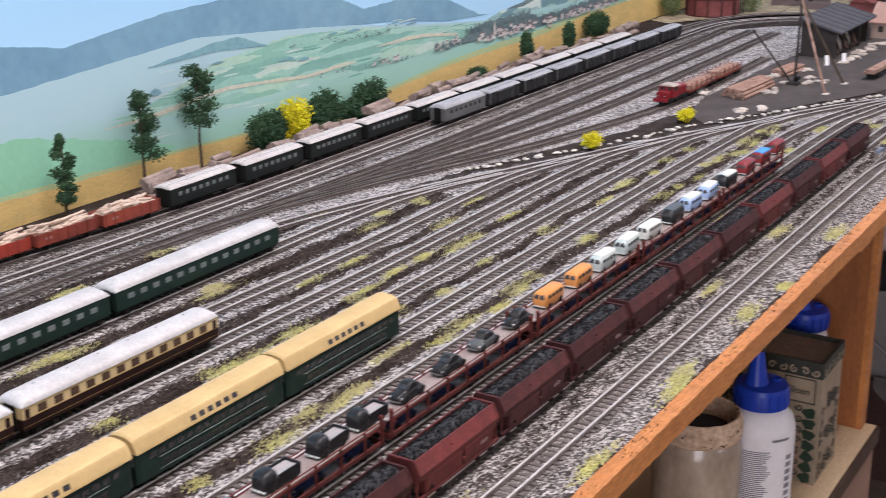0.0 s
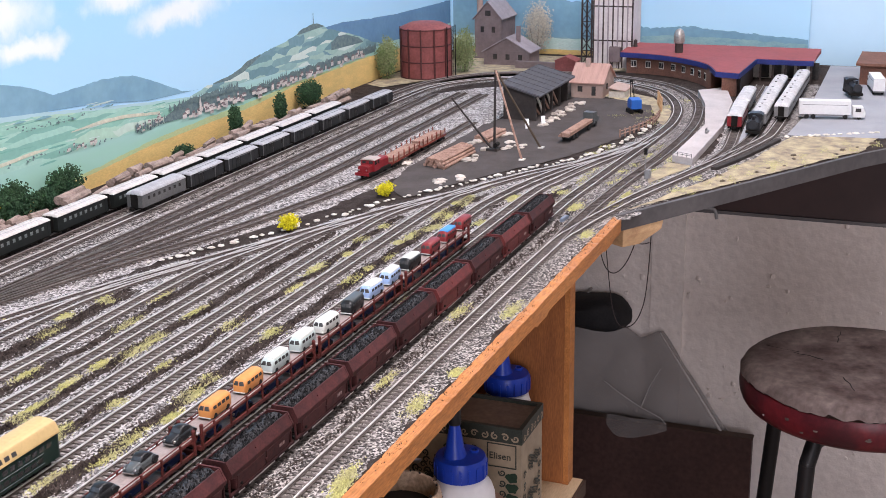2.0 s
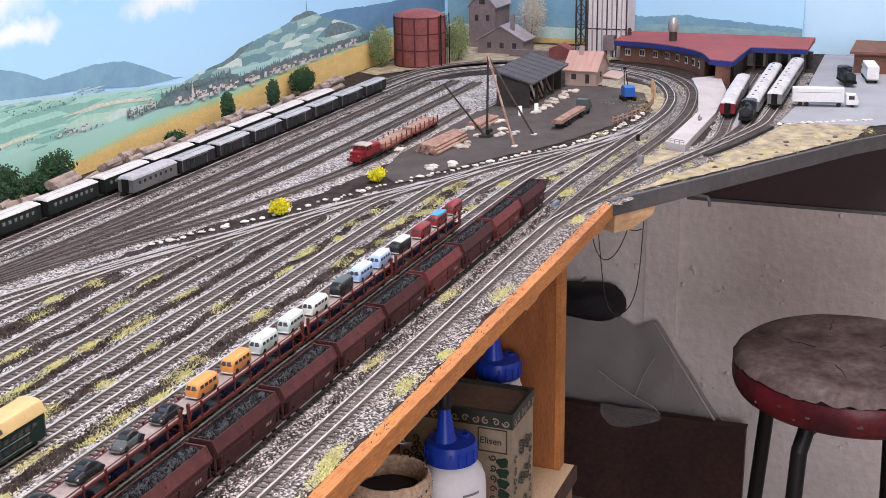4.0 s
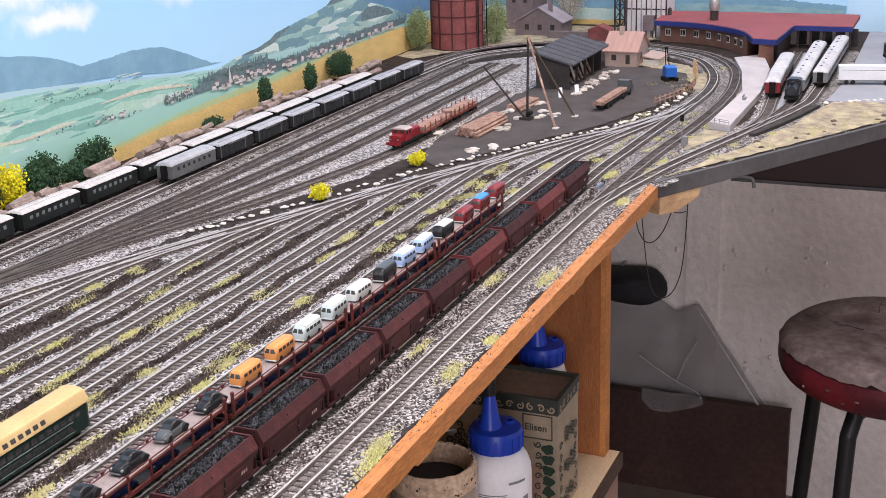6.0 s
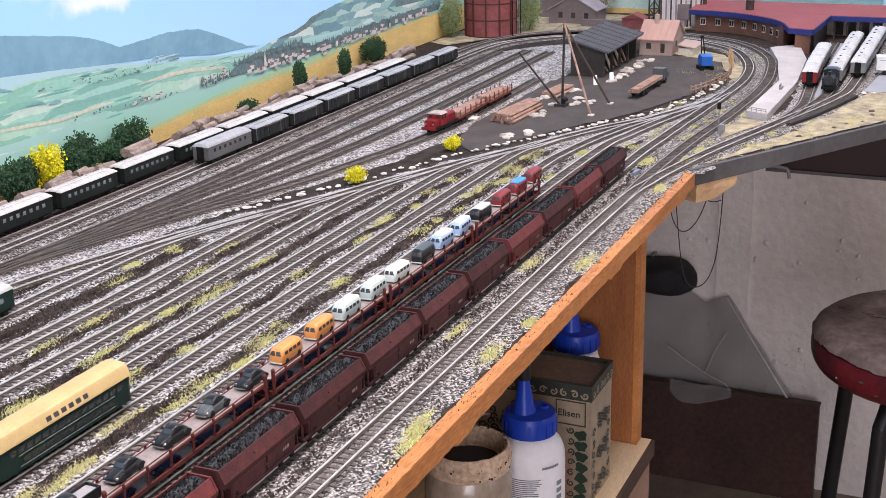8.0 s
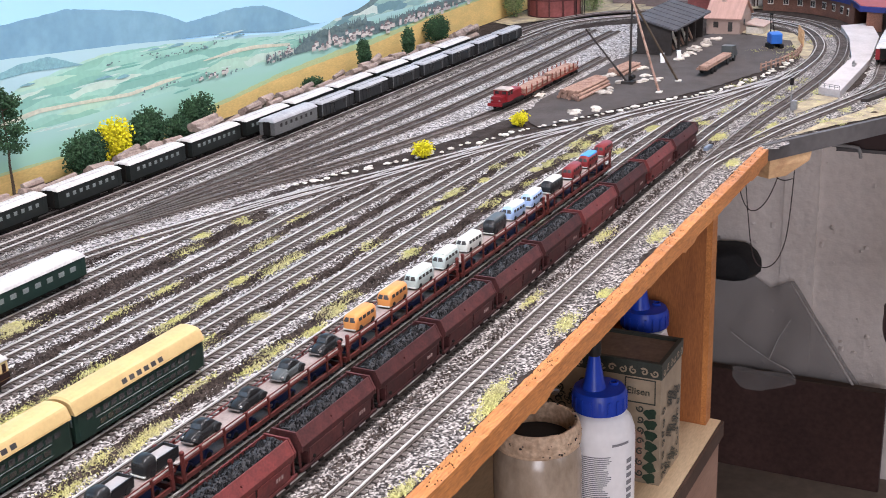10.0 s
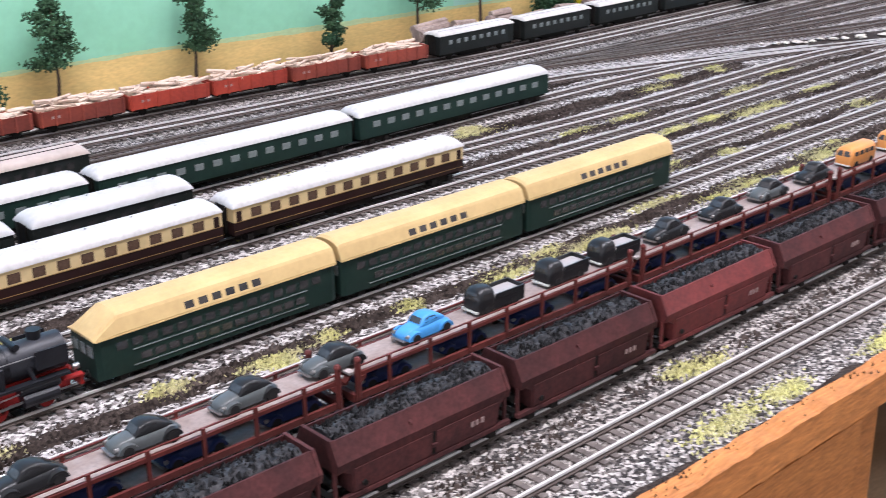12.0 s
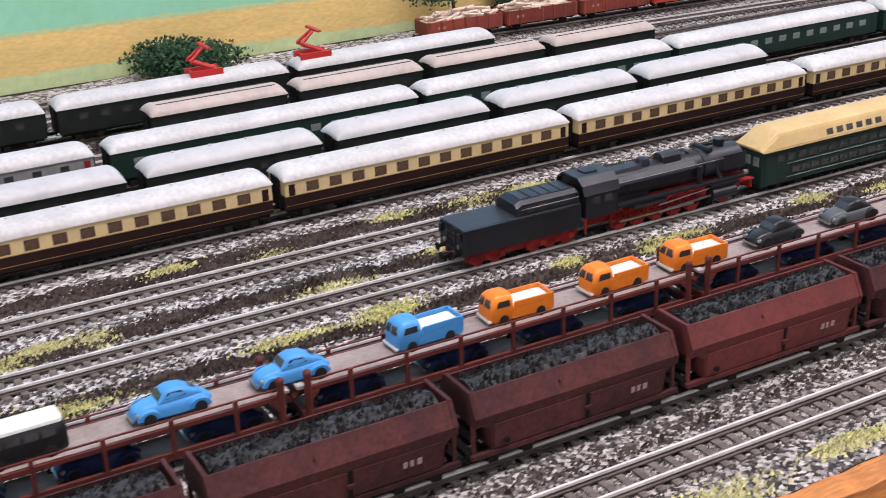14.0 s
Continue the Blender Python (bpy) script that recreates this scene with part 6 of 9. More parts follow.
        part("lamp_bracket", Bag().box(0.0004, 0.0016, s * 0.0070 - 0.0008, s * 0.0070 + 0.0008, 0.0120, 0.0150), M_LOCO, r)
    for k in range(5):
        part("roof_plank", Bag().box(0.0292 + k * 0.0047, 0.0330 + k * 0.0047, -0.0050, 0.0050, 0.0218, 0.02205), M_LOCOGREY, r)
    part("roof_hatch", Bag().box(0.0605, 0.0665, -0.0024, 0.0024, 0.0251, 0.0257), M_LOCO, r)
    part("top_casing", Bag().loft([[(x, -0.0034, 0.0222), (x, 0.0034, 0.0222), (x, 0.0028, 0.0236), (x, -0.0028, 0.0236)] for x in (0.0730, 0.0880)]), M_LOCOGREY, r)
    part("buffer_beam", Bag().box(0.1405, 0.1418, -0.0086, 0.0086, 0.0048, 0.0086), M_WHEELRED, r)
    part("firebox", Bag().box(0.0720, 0.0900, -0.0052, 0.0052, 0.0080, 0.0140), M_LOCO, r)
    dw = Bag()
    for s in (-1, 1):
        y0, y1 = s * 0.0052, s * 0.0064
        ring_ = [[(r_ * math.cos(2 * math.pi * i / 20), y_, r_ * math.sin(2 * math.pi * i / 20)) for r_, y_ in ((0.0043, y0), (0.0043, y1), (0.0034, y1), (0.0034, y0))] for i in range(21)]
        dw.loft(ring_, caps=False)
        for i in range(8):
            a = i * math.pi / 4
            dw.tube((0, (y0 + y1) / 2, 0), (0.0036 * math.cos(a), (y0 + y1) / 2, 0.0036 * math.sin(a)), 0.00040, n=4)
        dw.tube((0, y0, 0), (0, s * 0.0069, 0), 0.0011, n=8).box(-0.0022, 0.0022, y1 - 0.0003, y1 + 0.0003, -0.0036, -0.0018)
    dw.tube((0, -0.0052, 0), (0, 0.0052, 0), 0.0006, n=6)
    dw = dw.mesh("driving_wheelset", M_WHEELRED)
    for k in range(5):
        part("driving_wheelset", dw, M_WHEELRED, r, at=(0.0745 + 0.00925 * k, 0, 0.0043))
    part("leading_wheelset", wl, M_WHEELRED, r, at=(0.1290, 0, 0.0029))
    return r


place(steam_locomotive(), TE, MY)


# ---- open wagons with logs ----
def log_wagon(label, seed, mat):
    L = 0.0585
    r = thing("open_wagon", label, "open wagon", "timber train on the back track")
    h, W = L / 2 - 0.0016, 0.0085
    part("floor", Bag().box(-h, h, -W, W, 0.0050, 0.0060), mat, r)
    for s in (-1, 1):
        part("side_board", Bag().box(-h, h, s * W - 0.0005, s * W + 0.0005, 0.0050, 0.0138), mat, r)
        part("end_board", Bag().box(s * h - 0.0005, s * h + 0.0005, -W + 0.0005, W - 0.0005, 0.0060, 0.0138), mat, r)
        for k in range(7):
            x = -h + 0.0015 + k * (2 * h - 0.003) / 6
            part("stake", Bag().box(x - 0.0005, x + 0.0005, s * W - 0.0010, s * W + 0.0010, 0.0046, 0.0142), mat, r)
        b = Bag()
        for k in range(3):
            b.box(-0.020 + k * 0.002, -0.0187 + k * 0.002, s * (W + 0.0006) - 0.0001, s * (W + 0.0006) + 0.0001, 0.0090, 0.0106)
        part("lettering", b, M_PALELETTER, r)
    rnd = random.Random(seed)
    part("log_bed", Bag().box(-h + 0.001, h - 0.001, -W + 0.001, W - 0.001, 0.0062, 0.0128), M_LOGPALE, r)
    for k in range(40):
        x, y = rnd.uniform(-h + 0.004, h - 0.004), rnd.uniform(-0.0066, 0.0066)
        z = 0.0135 + rnd.uniform(0, 0.0052) * (1 - abs(y) / 0.010)
        l, a, e = rnd.uniform(0.0035, 0.0085), rnd.uniform(-0.5, 0.5), rnd.uniform(-0.15, 0.15)
        d = Vector((math.cos(a), math.sin(a), e)) * l
        c = Vector((x, y, z))
        part("log", Bag().tube(c - d, c + d, rnd.uniform(0.0008, 0.0014), n=6), M_LOGPALE, r)
    part("underframe", Bag().box(-h + 0.001, h - 0.001, -0.0062, 0.0062, 0.0034, 0.0050), M_UNDER, r)
    running_gear(r, L, 0.011, True)
    return r


M_REDWAG = mk("bright_red_wagon", (0.36, 0.050, 0.028), (0.26, 0.040, 0.026), 50, 0.6)
for k in range(7):
    x = -0.4655 - 0.0585 * (k + 0.5)
    place(log_wagon("bright red open wagon heaped with cut logs" if k in (2, 3) else "rust-red open wagon heaped with cut logs", 30 + k, M_REDWAG if k in (2, 3) else M_RUST), x, float(np.interp(x, [-0.9, -0.78, -0.62, -0.46], [0.462, 0.458, 0.449, 0.434])), -3.0 if x > -0.7 else -1.5)

# ---- ground patches of the station side ----
def sheet(name, outline, mat, label, lift, jag=0.0):
    """A thin layer of ground with a slightly uneven rim."""
    pts = []
    n = len(outline)
    for i in range(n):
        a, c = Vector((*outline[i], 0)), Vector((*outline[(i + 1) % n], 0))
        k = max(1, int((c - a).length / 0.012))
        for j in range(k):
            p = a.lerp(c, j / k)
            pts.append((p.x + jag * noise.noise(Vector((p.x * 70, p.y * 70, 1))), p.y + jag * noise.noise(Vector((p.x * 70, p.y * 70, 5)))))
    b = bmesh.new()
    b.faces.new([b.verts.new((x, y, G + lift)) for x, y in pts])
    bmesh.ops.triangulate(b, faces=b.faces[:])
    me = bpy.data.meshes.new(name)
    b.to_mesh(me)
    b.free()
    if me.polygons[0].normal.z < 0:
        me.flip_normals()
    me.materials.append(mat)
    return tagged(new(name, me), label, "ground", kind="structure")


sheet("yard_gravel", [(-0.20, 0.290), (-0.02, 0.236), (0.08, 0.222), (0.47, 0.222), (0.60, 0.20), (0.70, 0.20), (0.72, 0.26), (0.67, 0.33), (0.60, 0.375), (0.45, 0.384), (-0.16, 0.384), (-0.42, 0.388), (-0.80, 0.400), (-0.78, 0.374), (-0.56, 0.372), (-0.46, 0.350), (-0.30, 0.310)], M_YARDGRAVEL, "taupe grey gravel between the back tracks", 0.00008, 0.006)
sheet("yard_gravel", [(-1.74, 0.402), (-1.74, 0.508), (-0.66, 0.508), (-0.58, 0.480), (-0.62, 0.425), (-0.75, 0.402)], M_YARDGRAVEL, "taupe grey gravel along the back edge", 0.00006, 0.006)
sheet("yard_ground", [(0.035, 0.176), (0.075, 0.212), (0.16, 0.226), (0.41, 0.226), (0.46, 0.215), (0.63, 0.165), (0.64, 0.06), (0.52, 0.030), (0.40, 0.034), (0.27, 0.070), (0.17, 0.118), (0.10, 0.152)], M_LOT, "dark packed earth of the timber yard", 0.0010, 0.004)
sheet("concrete_ground", [(0.455, -0.150), (0.60, -0.158), (1.02, -0.150), (1.02, -0.60), (0.70, -0.60), (0.64, -0.42), (0.47, -0.262)], M_CONCRETE, "smooth grey concrete yard beside the station", 0.0012)
sheet("concrete_ground", [(0.30, -0.100), (0.345, -0.104), (0.43, -0.098), (0.64, -0.087), (0.80, -0.078), (0.80, -0.094), (0.55, -0.104), (0.40, -0.106)], M_CONCRETE, "smooth grey strip between the station tracks", 0.0013)
sheet("sandy_ground", [(0.10, -0.062), (0.20, -0.098), (0.33, -0.134), (0.43, -0.152), (0.455, -0.160), (0.47, -0.255), (0.40, -0.245), (0.37, -0.228), (0.06, -0.046)], M_SAND, "sandy ground with dry grass along the board edge", 0.0011, 0.004)
sheet("sandy_ground", [(0.17, -0.044), (0.262, -0.072), (0.272, -0.044), (0.21, -0.036)], M_SAND, "sandy ground before the platform", 0.0011, 0.003)
sheet("sandy_ground", [(0.46, 0.000), (0.56, 0.012), (0.66, 0.06), (0.71, 0.13), (0.66, 0.15), (0.60, 0.05), (0.50, 0.020)], M_SAND, "sandy ground inside the track curve", 0.0011, 0.003)
sheet("sandy_ground", [(0.63, 0.47), (0.74, 0.41), (0.85, 0.30), (0.875, 0.15), (0.99, 0.12), (1.02, 0.50), (0.65, 0.505)], M_SAND, "bare sandy ground behind the track curve", 0.0011, 0.004)


# ---- stones, bushes and grass ----
def stones(spots, seed, r0, r1, mat, label, group):
    rnd = random.Random(seed)
    base = []
    for k in range(5):
        base.append(Bag().blob((0, 0, 0.35), 1.0, 8, 5, 0.55, 0.34, rnd).mesh("stone", mat))
    for x, y in spots:
        r = rnd.uniform(r0, r1)
        ob = part("stone", rnd.choice(base), mat, at=Matrix.Translation((x, y, G + 0.0006)) @ Matrix.Rotation(rnd.uniform(0, 6.3), 4, "Z") @ Matrix.Diagonal((r * rnd.uniform(0.9, 1.5), r, r * 0.8, 1)))
        tagged(ob, label, "stone", group)


arc = resample(spline([(-0.235, 0.296), (-0.176, 0.269), (-0.108, 0.238), (-0.054, 0.217), (0.031, 0.183), (0.114, 0.138), (0.165, 0.112), (0.211, 0.086), (0.258, 0.060), (0.32, 0.040), (0.40, 0.026), (0.47, 0.018)]), 0.0085)
rnd = random.Random(8)
stones([(x + rnd.gauss(0, 0.0025), y + rnd.gauss(0, 0.0022)) for x, y in arc], 3, 0.0016, 0.0034, M_STONE, "small white boulder beside the track", "white boulders along the ladder track")
stones([(0.445 + 0.014 * k * 0.35, -0.152 - 0.0085 * k + rnd.gauss(0, 0.001)) for k in range(13)], 4, 0.0018, 0.0036, M_STONE, "small white boulder at the concrete yard's edge", "white boulders at the concrete yard")


rocks_mat = mk("dark_brown_rock", (0.085, 0.065, 0.045), (0.14, 0.11, 0.08), 150, 0.9, 0.0003, obj_var=0.3)
stones([(0.20 + 0.024 * k + rnd.gauss(0, 0.004), -0.5835 * (0.164 + 0.024 * k) - 0.0445 + 0.022 + abs(rnd.gauss(0, 0.018))) for k in range(11)], 5, 0.0020, 0.0042, rocks_mat, "small dark brown rock on the sandy verge", "dark rocks on the sandy verge")


def tuft_stuff(name, spots, mat, label, seed, h=0.0013):
    """Many small upright blades, in patches: x, y, long, wide, count."""
    rnd = random.Random(seed)
    b = Bag()
    for x, y, lx, ly, n in spots:
        for _ in range(n):
            px, py = x + rnd.gauss(0, lx), y + rnd.gauss(0, ly)
            if py < -0.0405 and px < 0.03:
                continue
            a, q, hh = rnd.uniform(0, 6.3), rnd.uniform(0.0003, 0.0008), h * rnd.uniform(0.35, 1.1)
            dx, dy = math.cos(a) * q, math.sin(a) * q
            b.add([(px - dx, py - dy, G + 0.0004), (px + dx, py + dy, G + 0.0004), (px - dy * 1.2, py + dx * 1.2, G + 0.0004), (px + dy * 0.6, py - dx * 0.6, G + 0.0004 + hh)], [(0, 1, 3), (1, 2, 3), (2, 0, 3)])
    return solid(name, b, mat, label, "grass", kind="stuff")


rnd = random.Random(21)
patches = []
for y, dens in ((-0.0335, 22), (0.0005, 7), (0.042, 8), (0.076, 10), (0.113, 46), (0.154, 28), (0.193, 22), (0.233, 14), (0.280, 10), (0.325, 8), (0.368, 6)):
    for _ in range(dens):
        x = rnd.uniform(-1.35, 0.12 if y < 0.12 else 0.0 if y < 0.18 else -0.3)
        patches.append((x, y + rnd.gauss(0, 0.004 if y > 0 else 0.0022), rnd.uniform(0.003, 0.010), rnd.uniform(0.0016, 0.0032), rnd.randint(300, 760)))
for _ in range(46):
    patches.append((rnd.uniform(0.05, 0.36), rnd.uniform(-0.06, 0.05), rnd.uniform(0.003, 0.010), rnd.uniform(0.002, 0.004), rnd.randint(25, 70)))
tuft_stuff("dry_grass", patches, M_GRASS, "tufts of dry yellow-green grass between the tracks", 5)
tuft_stuff("sparse_grass", [(x_, -0.5835 * (x_ - 0.036) - 0.0445 + 0.012 + rnd.uniform(0.0, 0.05), 0.007, 0.003, 110) for x_ in [rnd.uniform(0.14, 0.44) for _ in range(26)]] + [(rnd.uniform(0.48, 0.68), rnd.uniform(0.0, 0.10), 0.006, 0.005, 60) for _ in range(16)], M_GRASS, "dry grass patches near the station", 6, 0.0016)


def leaf_cloud(b, c, rx, ry, rz, n, size, rnd, hollow=0.55):
    """Small leaf clumps on and in an uneven crown."""
    for _ in range(n):
        d = Vector((rnd.gauss(0, 1), rnd.gauss(0, 1), rnd.gauss(0, 1))).normalized()
        k = rnd.uniform(hollow, 1.0) * (1 + 0.28 * noise.noise(d * 2.3 + Vector(c) * 40))
        p = Vector((c[0] + d.x * rx * k, c[1] + d.y * ry * k, c[2] + d.z * rz * k))
        s = size * rnd.uniform(0.5, 1.3)
        u = Vector((rnd.gauss(0, 1), rnd.gauss(0, 1), rnd.gauss(0, 1))).normalized()
        w = u.orthogonal().normalized()
        t = u.cross(w)
        b.add([tuple(p + w * s), tuple(p - w * s * 0.6 + t * s * 0.7), tuple(p - w * s * 0.5 - t * s * 0.8), tuple(p + u * s * 0.9)], [(0, 1, 3), (1, 2, 3), (2, 0, 3), (0, 2, 1)])


def bush(x, y, rx, h, mat, label, seed, z=G, n=420, cat="bush"):
    rnd = random.Random(seed)
    r = thing("bush" if cat == "bush" else "tree", label, cat, "shrubs and trees of the layout", Matrix.Translation((x, y, z)))
    st = Bag()
    for k in range(5):
        a = k * 1.26
        st.tube((0, 0, -0.001), (math.cos(a) * rx * 0.4, math.sin(a) * rx * 0.4, h * 0.55), 0.0008, 0.0003, 6)
    part("trunk", st, M_BARK, r)
    b = Bag()
    for k in range(5):
        leaf_cloud(b, (rnd.uniform(-0.35, 0.35) * rx, rnd.uniform(-0.2, 0.2) * rx, h * rnd.uniform(0.38, 0.62)), rx * 0.75, rx * 0.7, h * 0.42, n * 2 // 5, 0.0016 * (1 if h > 0.02 else 0.7), rnd, 0.4)
    part("crown", b, mat, r, kind="stuff")
    return r


def tree(x, y, h, rx, mat, label, seed, z=G, trunk=0.35, n=700):
    """A slim tree with a bare trunk and layered foliage."""
    rnd = random.Random(seed)
    r = thing("tree", label, "tree", "shrubs and trees of the layout", Matrix.Translation((x, y, z)))
    st = Bag()
    p = Vector((0, 0, -0.002))
    rad = 0.0016
    for k in range(6):
        q = Vector((rnd.gauss(0, 0.0006), rnd.gauss(0, 0.0006), h * (k + 1) / 6.3))
        st.tube(p, q, rad, rad * 0.8, 8)
        p, rad = q, rad * 0.8
    limbs = []
    for k in range(11):
        z0 = h * (trunk + (0.95 - trunk) * k / 11)
        a = rnd.uniform(0, 6.3)
        l = rx * (1.05 - 0.55 * k / 11) * rnd.uniform(0.7, 1.1)
        e = (math.cos(a) * l, math.sin(a) * l, z0 + h * 0.05)
        st.tube((0, 0, z0), e, 0.0006, 0.0002, 5)
        limbs.append((e, l))
    part("trunk", st, M_BARK, r)
    b = Bag()
    for e, l in limbs:
        leaf_cloud(b, (e[0] * 0.6, e[1] * 0.6, e[2]), l * 0.80, l * 0.80, h * 0.075, n // 8, 0.0014, rnd, 0.1)
    leaf_cloud(b, (0, 0, h * 0.95), rx * 0.35, rx * 0.35, h * 0.07, n // 8, 0.0014, rnd, 0.1)
    part("crown", b, mat, r, kind="stuff")
    return r


bush(-0.107, 0.233, 0.0115, 0.017, M_YELLOW, "small bright yellow bush beside the ladder track", 1, n=500)
bush(0.038, 0.199, 0.0115, 0.015, M_YELLOW, "small bright yellow bush at the timber yard", 2, n=500)
TY = 0.490
bush(-0.225, TY - 0.004, 0.023, 0.048, M_YELLOW, "large bright yellow bush before the backdrop", 3, n=1300)
for k, (x, rx, h) in enumerate(((-0.272, 0.021, 0.043), (-0.250, 0.015, 0.038), (-0.190, 0.017, 0.036), (-0.168, 0.022, 0.046), (-0.130, 0.016, 0.027), (-0.096, 0.020, 0.043), (0.115, 0.017, 0.019), (0.440, 0.021, 0.042))):
    bush(x, TY + 0.004 * (k % 2), rx, h, M_LEAF, "dense dark green bush before the backdrop", 10 + k, n=1400)
for x, h in ((0.233, 0.044), (0.350, 0.042)):
    bush(x, TY, 0.0115, h, M_LEAF, "narrow dense dark green tree before the backdrop", int(x * 1000), n=1300, cat="tree")
bush(-1.020, TY, 0.036, 0.026, M_LEAF, "low spreading dark green bush before the backdrop", 30, n=1600)
bush(-0.778, TY + 0.006, 0.022, 0.036, M_LEAF, "dense dark green bush before the backdrop", 31, n=1200)
for k, (x, h, rx, tr) in enumerate(((-0.505, 0.068, 0.011, 0.18), (-0.418, 0.086, 0.018, 0.34), (-0.347, 0.096, 0.020, 0.42), (-0.833, 0.085, 0.026, 0.25), (-0.72, 0.075, 0.018, 0.4), (-0.618, 0.070, 0.016, 0.35))):
    tree(x, TY + 0.003 * (k % 3), h, rx, M_LEAF, "slim dark green conifer before the backdrop" if tr > 0.15 else "narrow dark green tree before the backdrop", 40 + k, trunk=tr, n=1700)
bush(0.705, 0.494, 0.026, 0.070, M_LEAF2, "pale green leafy tree beside the gas holder", 60, n=1500, cat="tree")
bush(0.800, 0.402, 0.026, 0.072, M_LEAF2, "pale green leafy tree beside the gas holder", 61, n=1500, cat="tree")
bush(0.985, 0.338, 0.034, 0.096, M_LEAF3, "pale greyish leafy tree before the hills", 62, n=1500, cat="tree")


# ---- log stacks along the back ----
def log_stack(x, y, L, h, seed):
    rnd = random.Random(seed)
    r = thing("log_stack", "stack of weathered cut logs behind the back track", "log stack", "log stacks along the backdrop", Matrix.Translation((x, y, G)))
    for k in range(11):
        lay_ = k // 4
        yy, zz = -0.006 + 0.004 * (k % 4) + rnd.gauss(0, 0.0009), 0.002 + lay_ * h / 3.2 + rnd.gauss(0, 0.0012)
        part("log", Bag().tube((-L / 2 + rnd.uniform(0, 0.006), yy, zz), (L / 2 - rnd.uniform(0, 0.006), yy + rnd.gauss(0, 0.002), zz + rnd.gauss(0, 0.002)), h / 7 * rnd.uniform(0.7, 1.2), h / 7.6, 8), M_OLDLOG, r)
    return r


rnd = random.Random(77)
x = -0.455
k = 0
while x < 0.46:
    L = rnd.uniform(0.022, 0.045)
    log_stack(x + L / 2, 0.4600 + rnd.gauss(0, 0.0012), L, rnd.uniform(0.019, 0.030), 100 + k)
    x += L + rnd.uniform(0.001, 0.006)
    k += 1

# ---- gas holder ----
M_GAS = mk("gas_holder_red_brown", (0.27, 0.085, 0.078), (0.19, 0.058, 0.054), 45, 0.6, fine=300, grain=0.15)
M_GASDARK = mk("dark_rusty_strap", (0.095, 0.030, 0.028), (0.065, 0.022, 0.021), 60, 0.6)
r = thing("gas_holder", "red-brown riveted cylindrical gas holder", "gas holder", at=Matrix.Translation((0.748, 0.446, G)))
R = 0.0405
part("shell", Bag().turned([(R, 0), (R, 0.078), (R * 0.97, 0.0795), (R * 0.6, 0.086), (0.001, 0.088)], 40), M_GAS, r, smooth=True)
for z in (0.002, 0.027, 0.052, 0.077):
    part("hoop", Bag().turned([(R - 0.001, z - 0.0009), (R + 0.0009, z - 0.0009), (R + 0.0009, z + 0.0009), (R - 0.001, z + 0.0009)], 40), M_GASDARK, r)
for k in range(12):
    a = k * math.pi / 6 + 0.2
    part("upright", Bag().box(-0.0009, 0.0009, -0.0012, 0.0012, 0, 0.079), M_GASDARK, r, at=Matrix.Rotation(a, 4, "Z") @ Matrix.Translation((R + 0.0006, 0, 0)))
for s in (-1, 1):
    part("ladder_rail", Bag().tube((R * 0.2 + s * 0.002, -R - 0.0028, 0), (R * 0.2 + s * 0.002, -R - 0.0028, 0.080), 0.0004, n=6), M_UNDER, r)
for k in range(2):
    part("guide_mast", Bag().tube((0.012 - 0.03 * k, -R - 0.005 + 0.002 * k, 0), (0.012 - 0.03 * k, -R - 0.005 + 0.002 * k, 0.082), 0.0008, n=6), M_UNDER, r)


# ---- buildings ----
M_BRICK = mk("brown_brick", (0.20, 0.095, 0.065), (0.14, 0.07, 0.05), 60, 0.8, fine=700, grain=0.25)
M_REDROOF = mk("brick_red_roof", (0.30, 0.075, 0.075), (0.24, 0.065, 0.065), 18, 0.7, grain=0.08)
M_BLUETRIM = mk("dark_blue_fascia", (0.025, 0.035, 0.17), (0.02, 0.03, 0.13), 40, 0.5)
M_SLATE = mk("dark_grey_roofing", (0.060, 0.058, 0.062), (0.085, 0.080, 0.085), 30, 0.7, grain=0.15, stretch=(1, 6, 1))
M_BLACKWOOD = mk("black_weathered_wood", (0.030, 0.025, 0.023), (0.050, 0.042, 0.038), 40, 0.8)
M_PINK = mk("pink_plaster", (0.44, 0.33, 0.28), (0.37, 0.27, 0.23), 25, 0.8, grain=0.06)
M_PINKROOF = mk("salmon_roof_tiles", (0.44, 0.27, 0.22), (0.36, 0.22, 0.18), 25, 0.7, grain=0.1, stretch=(1, 8, 1))
M_GREYHOUSE = mk("grey_mauve_wall", (0.22, 0.175, 0.175), (0.155, 0.12, 0.12), 25, 0.8, grain=0.08)
M_GREYROOF = mk("grey_mauve_roof", (0.33, 0.29, 0.30), (0.26, 0.225, 0.235), 25, 0.7, grain=0.08)
M_TIMBER = mk("dark_timber", (0.055, 0.040, 0.036), None, 40, 0.7)
M_PANEL = mk("white_silo_panel", (0.66, 0.62, 0.60), (0.56, 0.52, 0.51), 20, 0.7, grain=0.06)
M_PLATFORM = mk("pale_platform_paving", (0.50, 0.46, 0.445), (0.41, 0.375, 0.36), 30, 0.85, fine=500, grain=0.08)
M_ROOFSTN = mk("grey_sooty_roof", (0.56, 0.55, 0.54), (0.38, 0.37, 0.37), 70, 0.6, fine=500, grain=0.15)
M_SILVER = mk("silver_dome", (0.42, 0.40, 0.37), None, 60, 0.42, metal=0.6, grain=0.2)


